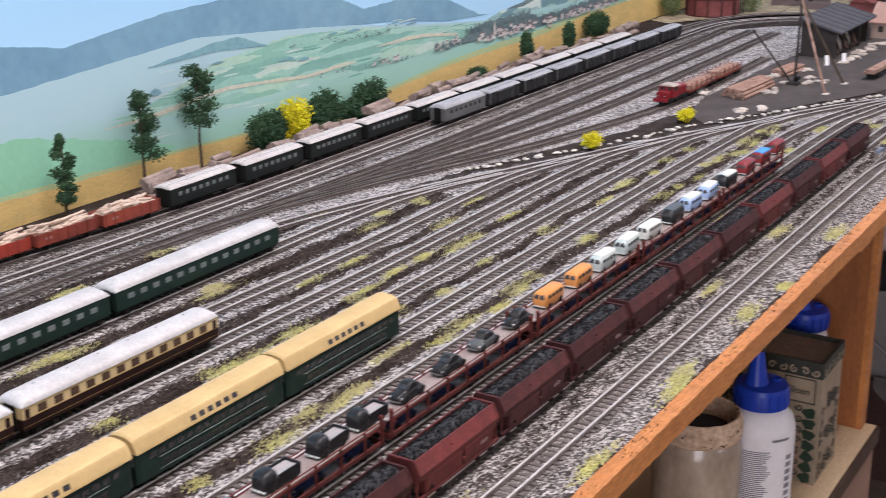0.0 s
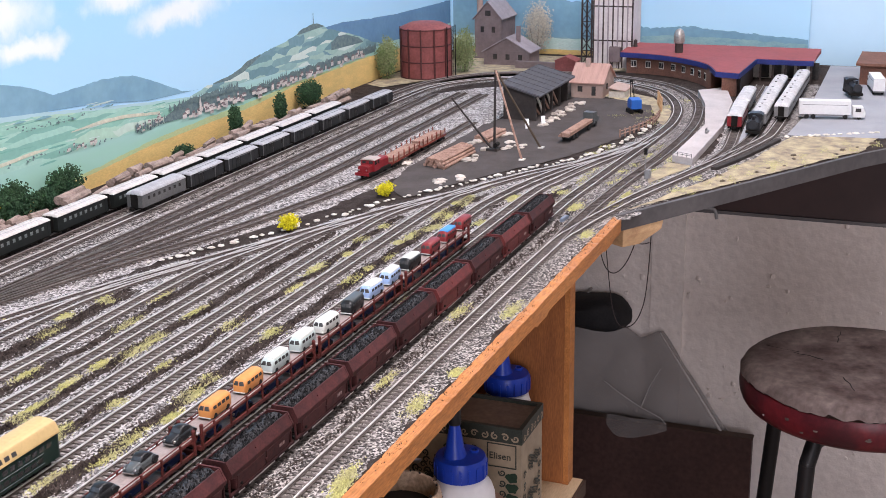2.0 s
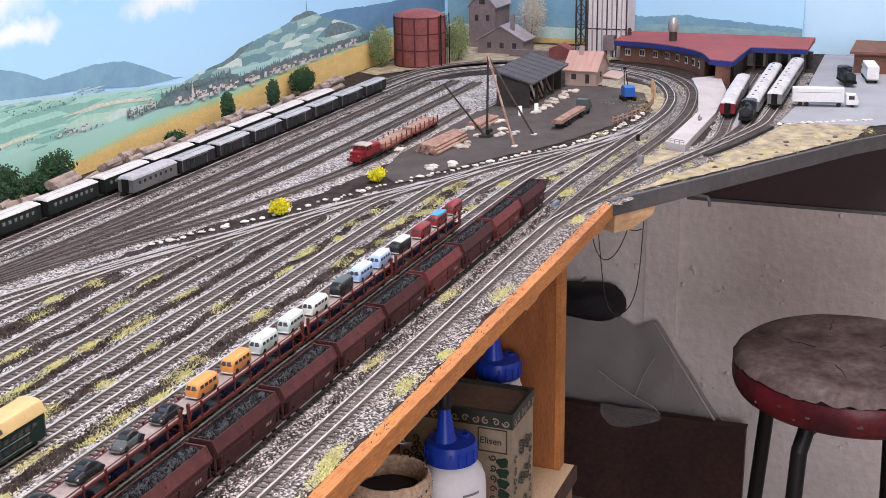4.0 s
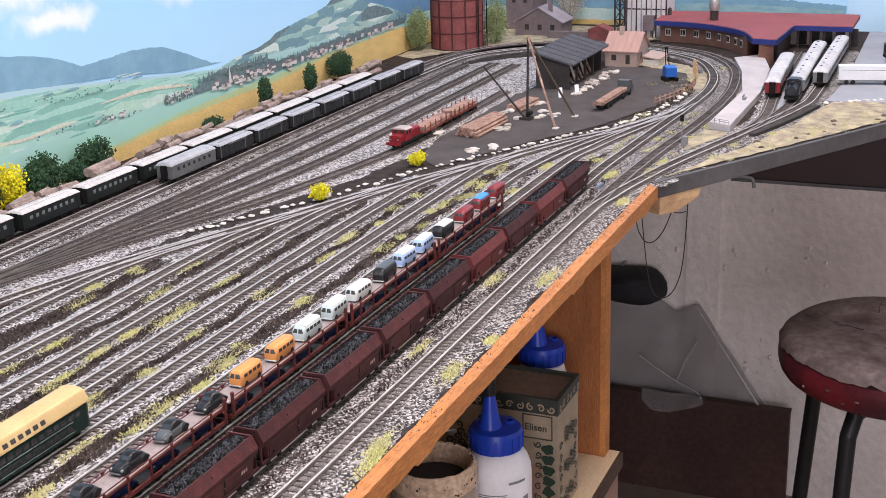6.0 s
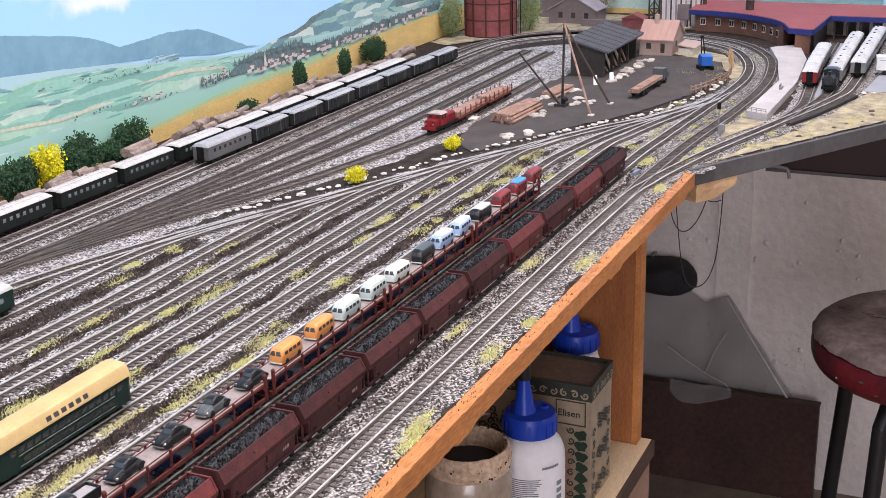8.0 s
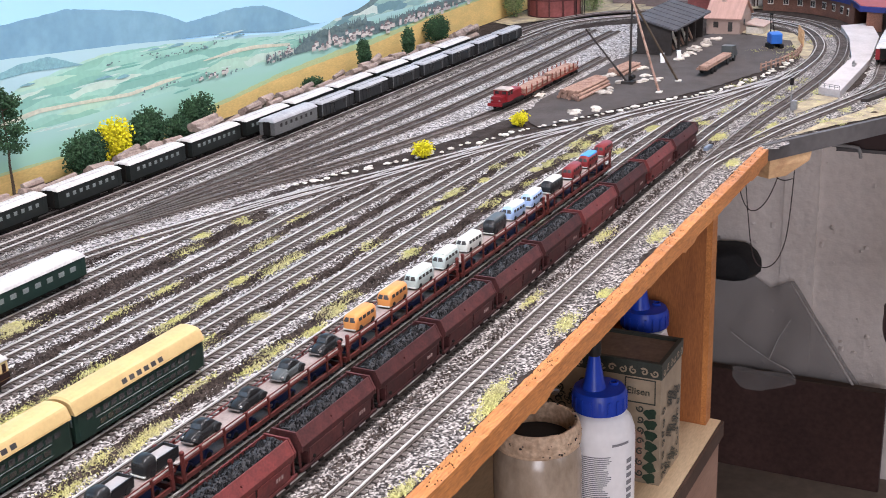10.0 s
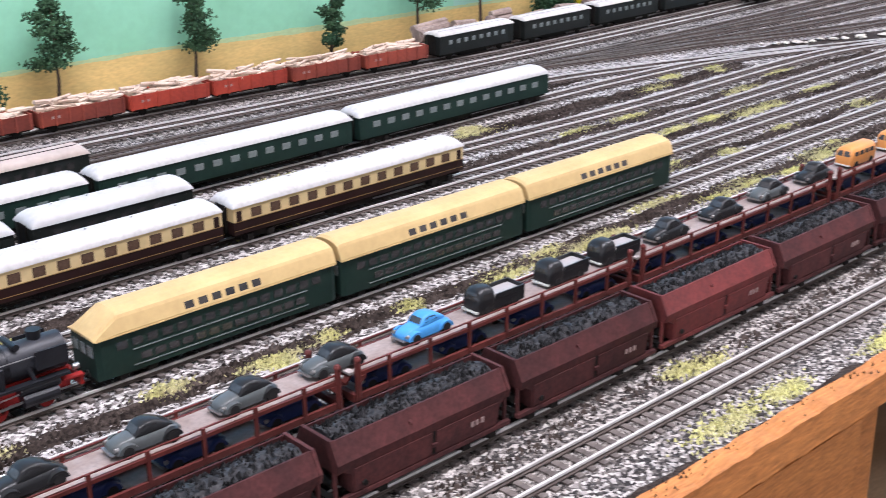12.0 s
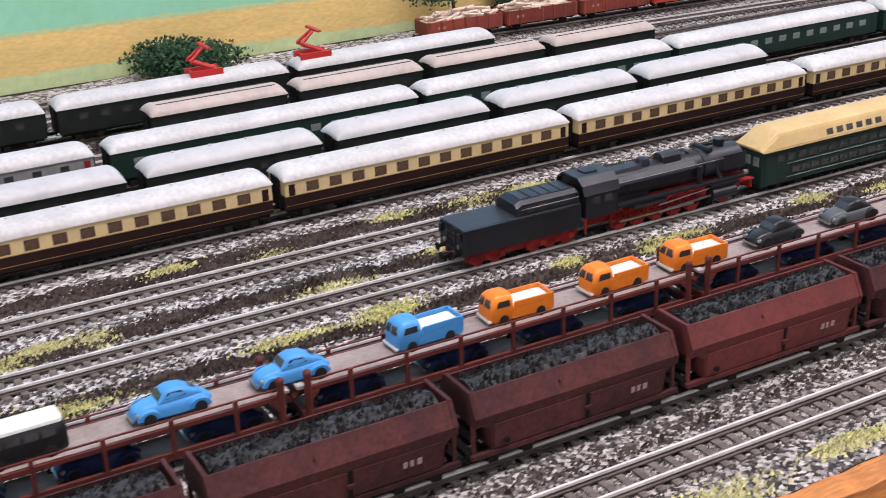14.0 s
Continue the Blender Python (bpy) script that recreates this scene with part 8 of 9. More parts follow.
plat = thing("platform", "long pale paved station platform", "platform", at=None)
part("slab", Bag().prism_z([(0.266, -0.0715), (0.278, -0.0465), (0.46, -0.050), (0.60, -0.024), (0.70, 0.004), (0.735, -0.030), (0.62, -0.058), (0.46, -0.072)], G, G + 0.0080), M_PLATFORM, plat)
for k in range(5):
    t = k / 4
    part("rail_post", Bag().tube((0.268 + 0.011 * t, -0.070 + 0.023 * t, G + 0.008), (0.268 + 0.011 * t, -0.070 + 0.023 * t, G + 0.0125), 0.0004, n=5), M_GREYWAG, plat)
for z in (0.0105, 0.0125):
    part("rail_bar", Bag().tube((0.268, -0.070, G + z), (0.279, -0.047, G + z), 0.0003, n=5), M_GREYWAG, plat)
solid("bench", Bag().box(0.404, 0.416, -0.063, -0.060, G + 0.008, G + 0.0105).box(0.404, 0.416, -0.0605, -0.0598, G + 0.0105, G + 0.0135), M_GREYWAG, "small grey platform bench", "bench")

row(coach("railbus", "red railbus with a grey roof at the platform", "trains in the station", 0.105, M_REDLOCO, M_ROOFSTN, wins=9, top=0.0226, hips=0.008), [(0.502, -0.0835, 4)])
row(coach("railcar_trailer", "grey railcar trailer with a grey roof at the platform", "trains in the station", 0.105, M_GREYWAG, M_ROOFSTN, wins=9, top=0.0226, hips=0.008), [(0.608, -0.0775, 3)])
row(coach("station_coach", "white-grey coach with a rounded white roof", "trains in the station", 0.098, M_GREYWAG, M_ROOFSTN, wins=8, top=0.0230, hips=0.010, vents=3, ventmat=M_UNDER), [(0.522, -0.1115, 1.5), (0.620, -0.1085, 1.5), (0.718, -0.1055, 1.5), (0.578, -0.1325, 0.7), (0.676, -0.1310, 0.7), (0.774, -0.1295, 0.7)])


def black_engine():
    r = thing("tank_locomotive", "small black tank locomotive in the station", "locomotive", "trains in the station")
    part("frame", Bag().box(-0.022, 0.022, -0.0082, 0.0082, 0.0030, 0.0062), M_UNDER, r)
    part("side_tank", Bag().box(-0.016, 0.006, -0.0082, 0.0082, 0.0062, 0.0150), M_LOCO, r)
    part("boiler", Bag().tube((-0.021, 0, 0.0135), (0.008, 0, 0.0135), 0.0056, n=16), M_LOCOGREY, r)
    part("cab", Bag().box(0.006, 0.019, -0.0085, 0.0085, 0.0062, 0.0215), M_LOCO, r)
    part("cab_roof", Bag().prism([(-0.0092, 0.0212), (0.0092, 0.0212), (0.005, 0.0232), (-0.005, 0.0232)], 0.0045, 0.0205), M_LOCOGREY, r)
    part("chimney", Bag().tube((-0.016, 0, 0.018), (-0.016, 0, 0.0235), 0.0018, 0.0022, n=10), M_LOCO, r)
    part("dome", Bag().turned([(0.0028, 0.017), (0.0026, 0.021), (0.001, 0.0225)], 12, (-0.005, 0, 0)), M_LOCO, r)
    for x in (-0.013, 0.0, 0.013):
        part("wheelset", WHEEL, M_WHEELRED, r, at=(x, 0, 0.0029))
    return r


row(black_engine(), [(0.449, -0.1120, 2)])


def lorry(label, at, mat):
    r = thing("box_lorry", label, "lorry", "lorries on the concrete yard", at)
    part("box_body", Bag().box(-0.040, 0.024, -0.0080, 0.0080, 0.0062, 0.0235), mat, r)
    part("skirt", Bag().box(-0.038, 0.022, -0.0072, 0.0072, 0.0040, 0.0062), M_GREYWAG, r)
    part("cab", Bag().prism_y([(0.027, 0.0030), (0.042, 0.0030), (0.0425, 0.0090), (0.0395, 0.0160), (0.027, 0.0165)], -0.0074, 0.0074), mat, r)
    part("windscreen", Bag().add([(0.0425, -0.0064, 0.0095), (0.0425, 0.0064, 0.0095), (0.0402, 0.0064, 0.0150), (0.0402, -0.0064, 0.0150)], [(0, 1, 2, 3)]), M_GLASS, r)
    for s in (-1, 1):
        part("side_window", Bag().box(0.0300, 0.0370, s * 0.0075 - 0.0002, s * 0.0075 + 0.0002, 0.0100, 0.0146), M_GLASS, r)
        part("trim_line", Bag().box(-0.036, 0.020, s * 0.0081 - 0.0001, s * 0.0081 + 0.0001, 0.0182, 0.0188), M_GREYWAG, r)
    w = Bag().tube((0, -0.0011, 0), (0, 0.0011, 0), 0.0030, n=12).mesh("wheel", M_TYRE)
    for x in (-0.030, -0.022, 0.018, 0.035):
        for s in (-1, 1):
            part("wheel", w, M_TYRE, r, at=(x, s * 0.0062, 0.0030))
    return r


lorry("long white box lorry on the concrete yard", pose(0.578, -0.190, G + 0.0014, 0, 0, -80), M_WHITE)
lorry("white lorry behind a dark tractor", pose(0.800, -0.232, G + 0.0014, 0, 0, 10), M_WHITE)
place(black_engine(), 0.742, -0.205, 20)
solid("goods_shed", Bag().box(0.850, 0.960, -0.330, -0.206, G, G + 0.030).box(0.842, 0.968, -0.336, -0.200, G + 0.030, G + 0.0335).box(0.8485, 0.850, -0.246, -0.222, G + 0.002, G + 0.026), M_BRICK, "brown wooden goods shed at the yard's end", "shed")

# signal, relay boxes and switch motor near the board corner
sig = thing("signal_post", "thin grey signal post beside the track", "signal", at=Matrix.Translation((0.194, -0.035, G)))
part("mast", Bag().tube((0, 0, 0), (0, 0, 0.030), 0.0008, 0.0006, 8), M_GREYWAG, sig)
part("relay_box", Bag().box(-0.004, 0.004, -0.006, -0.001, 0, 0.010), M_GREYWAG, sig)
part("lamp_head", Bag().box(-0.0012, 0.0008, -0.0018, 0.0018, 0.026, 0.033), M_UNDER, sig)
sw = thing("switch_motor", "pale blue switch motor beside the front track", "switch motor", at=pose(0.010, 0.0005, G, 0, 0, -4) @ Matrix.Scale(0.46, 4))
part("housing", Bag().box(-0.018, 0.016, -0.004, 0.003, 0.0004, 0.0070).box(-0.013, 0.010, -0.0035, 0.0025, 0.0070, 0.0085), mk("pale_blue_plastic", (0.20, 0.25, 0.32), None, 50, 0.5), sw)
part("lever", Bag().tube((0.018, -0.001, 0.001), (0.026, -0.001, 0.006), 0.0022, n=10), M_UNDER, sw)
solid("cable_duct", Bag().loft([[(x, y, G), (x, y + 0.006, G), (x, y + 0.006, G + 0.004), (x, y, G + 0.004)] for x, y in [(0.25, -0.101), (0.30, -0.118), (0.36, -0.134), (0.42, -0.148)]]), M_BLACKWOOD, "black cable duct beside the station track", "cable duct")

# ---- under the table: cabinet, shelf and its things ----
SZ = 0.725
M_EDGEDARK = mk("dark_shelf_edge", (0.050, 0.030, 0.022), (0.075, 0.045, 0.032), 20, 0.6)
M_DRAWER = mk("pinkish_drawer_front", (0.30, 0.185, 0.135), (0.25, 0.15, 0.11), 9, 0.5, stretch=(1, 5, 5))
# near black: the recess's shade, also dried paint and seat cracks
M_SHADE_DARK = mk("cupboard_shade_and_dark_bits", (0.020, 0.018, 0.018), (0.030, 0.026, 0.025), 12, 0.8)
shelf = thing("shelf_cabinet", "pale wooden shelf with orange wooden side panels", "cabinet", at=None)
part("shelf_board", Bag().box(-0.652, 0.021, -0.019, 0.448, SZ - 0.016, SZ), M_PLY, shelf, "pale birch shelf board")
part("edge_band", Bag().box(-0.652, 0.0213, -0.0222, -0.0192, SZ - 0.0165, SZ - 0.0005), M_EDGEDARK, shelf, "dark worn edge band")
# shaded panel face is a darker colour; its lit front edge is split off
part("side_panel", Bag().box(0.004, 0.020, -0.003, 0.448, SZ + 0.0002, G - 0.0165), M_WOODSHADED, shelf, "orange side panel with shade put into its colour")
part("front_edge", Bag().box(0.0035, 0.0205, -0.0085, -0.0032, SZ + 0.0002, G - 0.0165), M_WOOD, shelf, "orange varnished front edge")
part("side_panel", Bag().box(-0.668, -0.652, -0.034, 0.448, FLOOR, G - 0.0170), M_WOOD, shelf, "orange varnished side panel")
# back panel's colour stands in for the shade deep in the shelf
part("back_panel", Bag().box(-0.652, 0.004, 0.448, 0.456, FLOOR, G - 0.0165), M_SHADE_DARK, shelf, "back panel coloured near black for the recess's shade")
part("drawer_front", Bag().box(-0.640, 0.012, -0.0200, -0.0060, SZ - 0.150, SZ - 0.0180), M_DRAWER, shelf, "pinkish wooden drawer front")
part("plinth", Bag().box(-0.652, 0.020, 0.000, 0.448, FLOOR, SZ - 0.152), M_WOOD, shelf)
cup = thing("cupboard", "orange wooden cupboard with a framed door", "cupboard")
part("carcass", Bag().box(-1.70, -0.669, -0.020, 0.448, FLOOR, G - 0.0172), M_WOOD, cup)
door = part("door", Bag().box(-1.10, -0.676, -0.036, -0.0205, FLOOR + 0.05, G - 0.024), M_WOOD, cup)
for x0, x1, z0, z1 in ((-1.10, -0.676, G - 0.060, G - 0.024), (-1.10, -0.676, FLOOR + 0.05, FLOOR + 0.10), (-0.712, -0.676, FLOOR + 0.10, G - 0.060), (-1.10, -1.062, FLOOR + 0.10, G - 0.060)):
    part("door_rail", Bag().box(x0, x1, -0.0405, -0.0362, z0, z1), M_WOOD, door)

M_BLUECAP = mk("blue_plastic_cap", (0.012, 0.045, 0.36), (0.010, 0.035, 0.30), 30, 0.35, grain=0.05)
M_BOTTLE = mk("white_plastic_bottle", (0.76, 0.75, 0.76), (0.70, 0.69, 0.70), 20, 0.4, grain=0.03)
M_INK = mk("grey_print", (0.22, 0.22, 0.24), None, 90, 0.7)
M_BLACKTIP = mk("black_plastic_tip", (0.012, 0.012, 0.013), None, 40, 0.4)


def glue_bottle(x, y, label, printed, R):
    r = thing("glue_bottle", label, "glue bottle", "glue bottles on the shelf", Matrix.Translation((x, y, SZ)))
    part("body", Bag().turned([(R - 0.0025, 0.0), (R, 0.003), (R, 0.082), (R - 0.0006, 0.091), (R - 0.0032, 0.099), (0.0205, 0.1055), (0.0185, 0.107), (0.0185, 0.109)], 40), M_BOTTLE, r, smooth=True)
    cap = part("cap", Bag().turned([(0.0205, 0.1075), (0.0222, 0.1082), (0.0222, 0.122), (0.0208, 0.1255), (0.0150, 0.1262), (0.0060, 0.1268)], 36), M_BLUECAP, r, "blue screw cap", smooth=True)
    for k in range(18):
        a = k * math.pi / 9
        part("grip_rib", Bag().box(0.0220, 0.0229, -0.0011, 0.0011, 0.109, 0.121), M_BLUECAP, cap, at=Matrix.Rotation(a, 4, "Z"))
    part("nozzle", Bag().turned([(0.0100, 0.126), (0.0082, 0.132), (0.0052, 0.150), (0.0040, 0.156)], 20, (-0.0035, 0.0035, 0)), M_BLUECAP, r, "blue pointed nozzle", smooth=True)
    part("tip", Bag().turned([(0.0052, 0.155), (0.0056, 0.157), (0.0054, 0.176), (0.0040, 0.180)], 16, (-0.0035, 0.0035, 0)), M_BLACKTIP, r, "black closing tip", smooth=True)
    part("vent_ring", Bag().turned([(0.0042, 0.1255), (0.0042, 0.1285), (0.0028, 0.1285), (0.0028, 0.1262)], 16, (0.0088, -0.0088, 0)), M_BLUECAP, cap)
    # solid black disc stands in for the shade inside the hole
    part("vent_hole_disc", Bag().turned([(0.0027, 0.1262), (0.0005, 0.1275)], 12, (0.0088, -0.0088, 0)), M_BLACKTIP, cap, "black disc for the shade in the hole")
    if printed:
        b = Bag()
        rnd = random.Random(2)
        def strip(z, a0, a1, h):
            n = 6
            for k in range(n):
                u, w = a0 + (a1 - a0) * k / n, a0 + (a1 - a0) * (k + 1) / n
                b.add([((R + 0.0002) * math.cos(t), (R + 0.0002) * math.sin(t), zz) for zz in (z, z + h) for t in (u, w)], [(0, 1, 3, 2)])
        for k in range(32):
            strip(0.020 + k * 0.0018, math.radians(-176) - 0.25, math.radians(-176) + 0.62 - rnd.uniform(0, 0.25), 0.0009)
        strip(0.085, math.radians(-140), math.radians(-108), 0.0022)
        for k in range(9):
            strip(0.014 + k * 0.0066, math.radians(-112), math.radians(-99), 0.0042)
        part("print", b, M_INK, r, "grey lines of small print")
    return r


glue_bottle(-0.205, 0.026, "white plastic glue bottle with blue nozzle cap", True, 0.0295)
glue_bottle(-0.0225, 0.047, "white glue bottle with blue cap behind the tin", False, 0.0252)

# jar with dried paint
M_JAR = mk("smeared_jar", (0.42, 0.34, 0.26), (0.27, 0.21, 0.155), 26, 0.22, 0.0003, fine=130, grain=0.08, stretch=(1.5, 1.5, 0.8), spec=0.7)
M_CRUST = mk("dried_beige_crust", (0.56, 0.42, 0.30), (0.40, 0.28, 0.19), 120, 0.85, 0.0008, fine=300, grain=0.25)
jar = thing("glass_jar", "smeared glass jar with a crusted beige rim", "jar", at=Matrix.Translation((-0.266, 0.056, SZ)))
part("glass", Bag().turned([(0.0310, 0.0), (0.0350, 0.004), (0.0356, 0.070), (0.0352, 0.090), (0.0335, 0.097), (0.0318, 0.101), (0.0300, 0.101), (0.0300, 0.085), (0.0, 0.085)], 40), M_JAR, jar, "cloudy beige smeared glass", smooth=True)
part("rim", Bag().loft([[(r_ * (1 + 0.016 * noise.noise(Vector((math.cos(a) * 4, math.sin(a) * 4, z * 90)))) * math.cos(a), r_ * (1 + 0.016 * noise.noise(Vector((math.cos(a) * 4, math.sin(a) * 4, z * 90)))) * math.sin(a), z + 0.0009 * noise.noise(Vector((math.cos(a) * 5, math.sin(a) * 5, 3)))) for a in np.linspace(0, 2 * math.pi, 48, endpoint=False)] for r_, z in ((0.0318, 0.0985), (0.0342, 0.1005), (0.0352, 0.1060), (0.0350, 0.1120), (0.0338, 0.1170), (0.0320, 0.1192), (0.0300, 0.1185), (0.0285, 0.1100), (0.0270, 0.1020))], False), M_CRUST, jar, "rim crusted with dried paint", smooth=True)
part("dried_paint", Bag().turned([(0.0275, 0.1015), (0.0274, 0.1030), (0.020, 0.1026), (0.001, 0.1024)], 32), M_SHADE_DARK, jar, "dark dried paint in the jar")
rnd = random.Random(9)
b = Bag()
for _ in range(70):
    a, z = rnd.uniform(0, 6.3), rnd.choice((0.104, 0.111, 0.1185)) + rnd.uniform(-0.0015, 0.0015)
    q = 0.0348 if z < 0.114 else rnd.uniform(0.0300, 0.0330)
    b.blob((q * math.cos(a), q * math.sin(a), z), rnd.uniform(0.0005, 0.0011), 6, 4, jit=0.3, rnd=rnd)
part("paint_specks", b, M_SHADE_DARK, jar, "dark specks on the crust", kind="stuff")

# printed tin
M_TIN = mk("cream_printed_tin", (0.35, 0.28, 0.195), (0.24, 0.19, 0.135), 20, 0.45, grain=0.06)
M_TINDARK = mk("dark_green_print", (0.030, 0.036, 0.030), (0.045, 0.050, 0.042), 60, 0.5)
M_LEAFPRINT = mk("dark_leaf_print", (0.014, 0.032, 0.020), (0.022, 0.042, 0.026), 60, 0.45)
M_TINTOP = mk("worn_brown_lid", (0.16, 0.105, 0.075), (0.10, 0.070, 0.052), 22, 0.55, grain=0.2)
bx0, bx1, by0, by1, bh = -0.127, -0.065, -0.002, 0.108, 0.118
tin = thing("biscuit_tin", "old printed biscuit tin in cream and dark green", "tin", at=Matrix.Translation((0, 0, SZ)))
part("body", Bag().box(bx0, bx1, by0, by1, 0, 0.103), M_TIN, tin)
lid = part("lid", Bag().box(bx0 - 0.001, bx1 + 0.001, by0 - 0.001, by1 + 0.001, 0.1032, bh - 0.004), M_TINDARK, tin, "dark ornamented lid band")
part("lid_top", Bag().box(bx0 + 0.003, bx1 - 0.003, by0 + 0.003, by1 - 0.003, bh - 0.004, bh - 0.0030), M_TINTOP, lid, "worn brown sunken lid top")
for a in ((bx0 - 0.001, bx0 + 0.003, by0 - 0.001, by1 + 0.001), (bx1 - 0.003, bx1 + 0.001, by0 - 0.001, by1 + 0.001), (bx0 + 0.003, bx1 - 0.003, by0 - 0.001, by0 + 0.003), (bx0 + 0.003, bx1 - 0.003, by1 - 0.003, by1 + 0.001)):
    part("lid_rim", Bag().box(*a, bh - 0.004, bh), M_TINDARK, lid)
rnd = random.Random(5)


def curl(q, turns, start, width):
    """A flat spiral ribbon in its own plane."""
    n = 14
    pts = []
    for k in range(n):
        t = k / (n - 1)
        a, r_ = start + turns * 2 * math.pi * t, q * (1 - 0.75 * t)
        w = width * (1 - 0.5 * t)
        pts += [(r_ * math.cos(a), r_ * math.sin(a)), ((r_ - w) * math.cos(a), (r_ - w) * math.sin(a))]
    return pts, [(2 * k, 2 * k + 2, 2 * k + 3, 2 * k + 1) for k in range(n - 1)]


def curl_on(side, a, z, q, turns, start, mat, parent, proud):
    pts, fs = curl(q, turns, start, q * 0.42)
    if side == "x":
        vs = [(bx0 - proud, a + u, z + w) for u, w in pts]
    else:
        vs = [(a + u, by0 - proud, z + w) for u, w in pts]
    part("curl_ornament", Bag().add(vs, fs), mat, parent)


for k in range(11):
    curl_on("x", by0 + 0.005 + 0.0098 * k, 0.1088, 0.0046, 1.2 * (1 if k % 2 else -1), 0.7 * k, M_TIN, lid, 0.0014)
for k in range(6):
    curl_on("y", bx0 + 0.006 + 0.0100 * k, 0.1088, 0.0046, 1.2 * (1 if k % 2 else -1), 0.9 * k, M_TIN, lid, 0.0014)
for k in range(7):
    z = 0.006 + 0.0105 * k
    part("leaf_ornament", Bag().add([(bx0 - 0.0007, by0 + 0.0085 + 0.0058 * math.cos(t) * (1 + 0.22 * math.cos(3 * t + k)), z + 0.0050 * math.sin(t) * (1 + 0.18 * math.sin(4 * t + k))) for t in np.linspace(0, 2 * math.pi, 16, endpoint=False)], [tuple(range(16))]), M_LEAFPRINT, tin, "dark green printed leaf")
    curl_on("x", by0 + 0.0180, z + 0.004, 0.0044, -1.3, k * 1.1, M_TINDARK, tin, 0.00064)
    curl_on("y", bx0 + 0.0090, z, 0.0052, 1.1, k * 2.1, M_TINDARK, tin, 0.0006)
    curl_on("y", bx1 - 0.0100, z + 0.003, 0.0052, -1.1, k * 1.3, M_TINDARK, tin, 0.0006)
for k in range(110):
    curl_on("x", rnd.uniform(by0 + 0.038, by1 - 0.006), rnd.uniform(0.008, 0.096), rnd.uniform(0.003, 0.0055), rnd.choice((-1.2, 1.2)), rnd.uniform(0, 6), M_TINDARK, tin, 0.0005 + 0.00001 * k)
for k in range(40):
    curl_on("y", bx0 + 0.018 + (k * 0.0143) % 0.030, 0.006 + (k * 0.031) % 0.092, 0.0046, 1.2, k, M_TINDARK, tin, 0.0005 + 0.00001 * k)
part("picture_field", Bag().box(bx0 - 0.0004, bx0 + 0.0001, by0 + 0.016, by0 + 0.050, 0.004, 0.052), M_DRAWER, tin, "faded pinkish picture field")
for y in (by0 + 0.0045, by0 + 0.0315):
    part("frame_line", Bag().box(bx0 - 0.0007, bx0 + 0.0001, y, y + 0.0009, 0.078, 0.1005), M_TINDARK, tin)
for z in (0.078, 0.1005):
    part("frame_line", Bag().box(bx0 - 0.0007, bx0 + 0.0001, by0 + 0.0045, by0 + 0.0324, z, z + 0.0009), M_TINDARK, tin)
cu = bpy.data.curves.new("lettering", "FONT")
cu.body, cu.size, cu.extrude = "Elisen", 0.0092, 0.0002
cu.materials.append(M_TINDARK)
tx = new("lettering", cu)
tx.parent = tin
tx.matrix_basis = Matrix(((0, 0, -1, bx0 - 0.0006), (-1, 0, 0, by0 + 0.0306), (0, 1, 0, 0.0862), (0, 0, 0, 1)))
tagged(tx, "dark old-style word on the tin")


def wire(name, pts, r, mat, label, cat="wire", group=""):
    c = bpy.data.curves.new(name, "CURVE")
    c.dimensions, c.bevel_depth, c.bevel_resolution = "3D", r, 2
    s = c.splines.new("NURBS")
    s.points.add(len(pts) - 1)
    for p, q in zip(s.points, pts):
        p.co = (*q, 1)
    s.use_endpoint_u, s.order_u = True, 3
    c.materials.append(mat)
    return tagged(new(name, c), label, cat, group)


wire("bent_wire", [(-0.20, 0.075, SZ + 0.150), (-0.21, 0.070, SZ + 0.110), (-0.225, 0.05, SZ + 0.128), (-0.25, 0.06, SZ + 0.135), (-0.20, 0.09, SZ + 0.14)], 0.0011, M_STEEL, "bent piece of steel wire on the shelf")

# ---- loose wires and wooden block under the board's corner ----
solid("corner_batten", Bag().loft([[(0.046, -0.0485, G - 0.0154), (0.094, -0.0770, G - 0.0154), (0.106, -0.058, G - 0.0154), (0.060, -0.030, G - 0.0154)], [(0.046, -0.0480, G - 0.022), (0.092, -0.0755, G - 0.024), (0.104, -0.058, G - 0.024), (0.060, -0.030, G - 0.022)], [(0.050, -0.0470, G - 0.034), (0.070, -0.0590, G - 0.035), (0.082, -0.044, G - 0.035), (0.060, -0.030, G - 0.034)]]), M_RAWWOOD, "raw pine batten under the board's corner", "batten")
M_WIRE = mk("thin_dark_wire", (0.05, 0.035, 0.035), None, 40, 0.5)
wire("hanging_wire", [(0.25, 0.036, 0.975), (0.25, 0.030, 0.90), (0.25, 0.016, 0.866), (0.25, -0.004, 0.880), (0.25, -0.020, 0.93), (0.25, -0.02, 0.975)], 0.0006, M_WIRE, "thin dark wire hanging in a loop", "wire", "wires under the board")
wire("hanging_wire", [(0.25, 0.028, 0.975), (0.25, 0.016, 0.860), (0.25, 0.009, 0.815), (0.25, -0.003, 0.803), (0.25, -0.020, 0.815), (0.25, -0.031, 0.860), (0.25, -0.033, 0.975)], 0.0006, M_WIRE, "thin dark wire hanging in a loop", "wire", "wires under the board")
wire("hanging_wire", [(0.25, 0.02, 0.975), (0.25, 0.000, 0.925), (0.25, -0.018, 0.905), (0.25, -0.03, 0.912)], 0.0006, M_WIRE, "thin dark wire end under the board", "wire", "wires under the board")
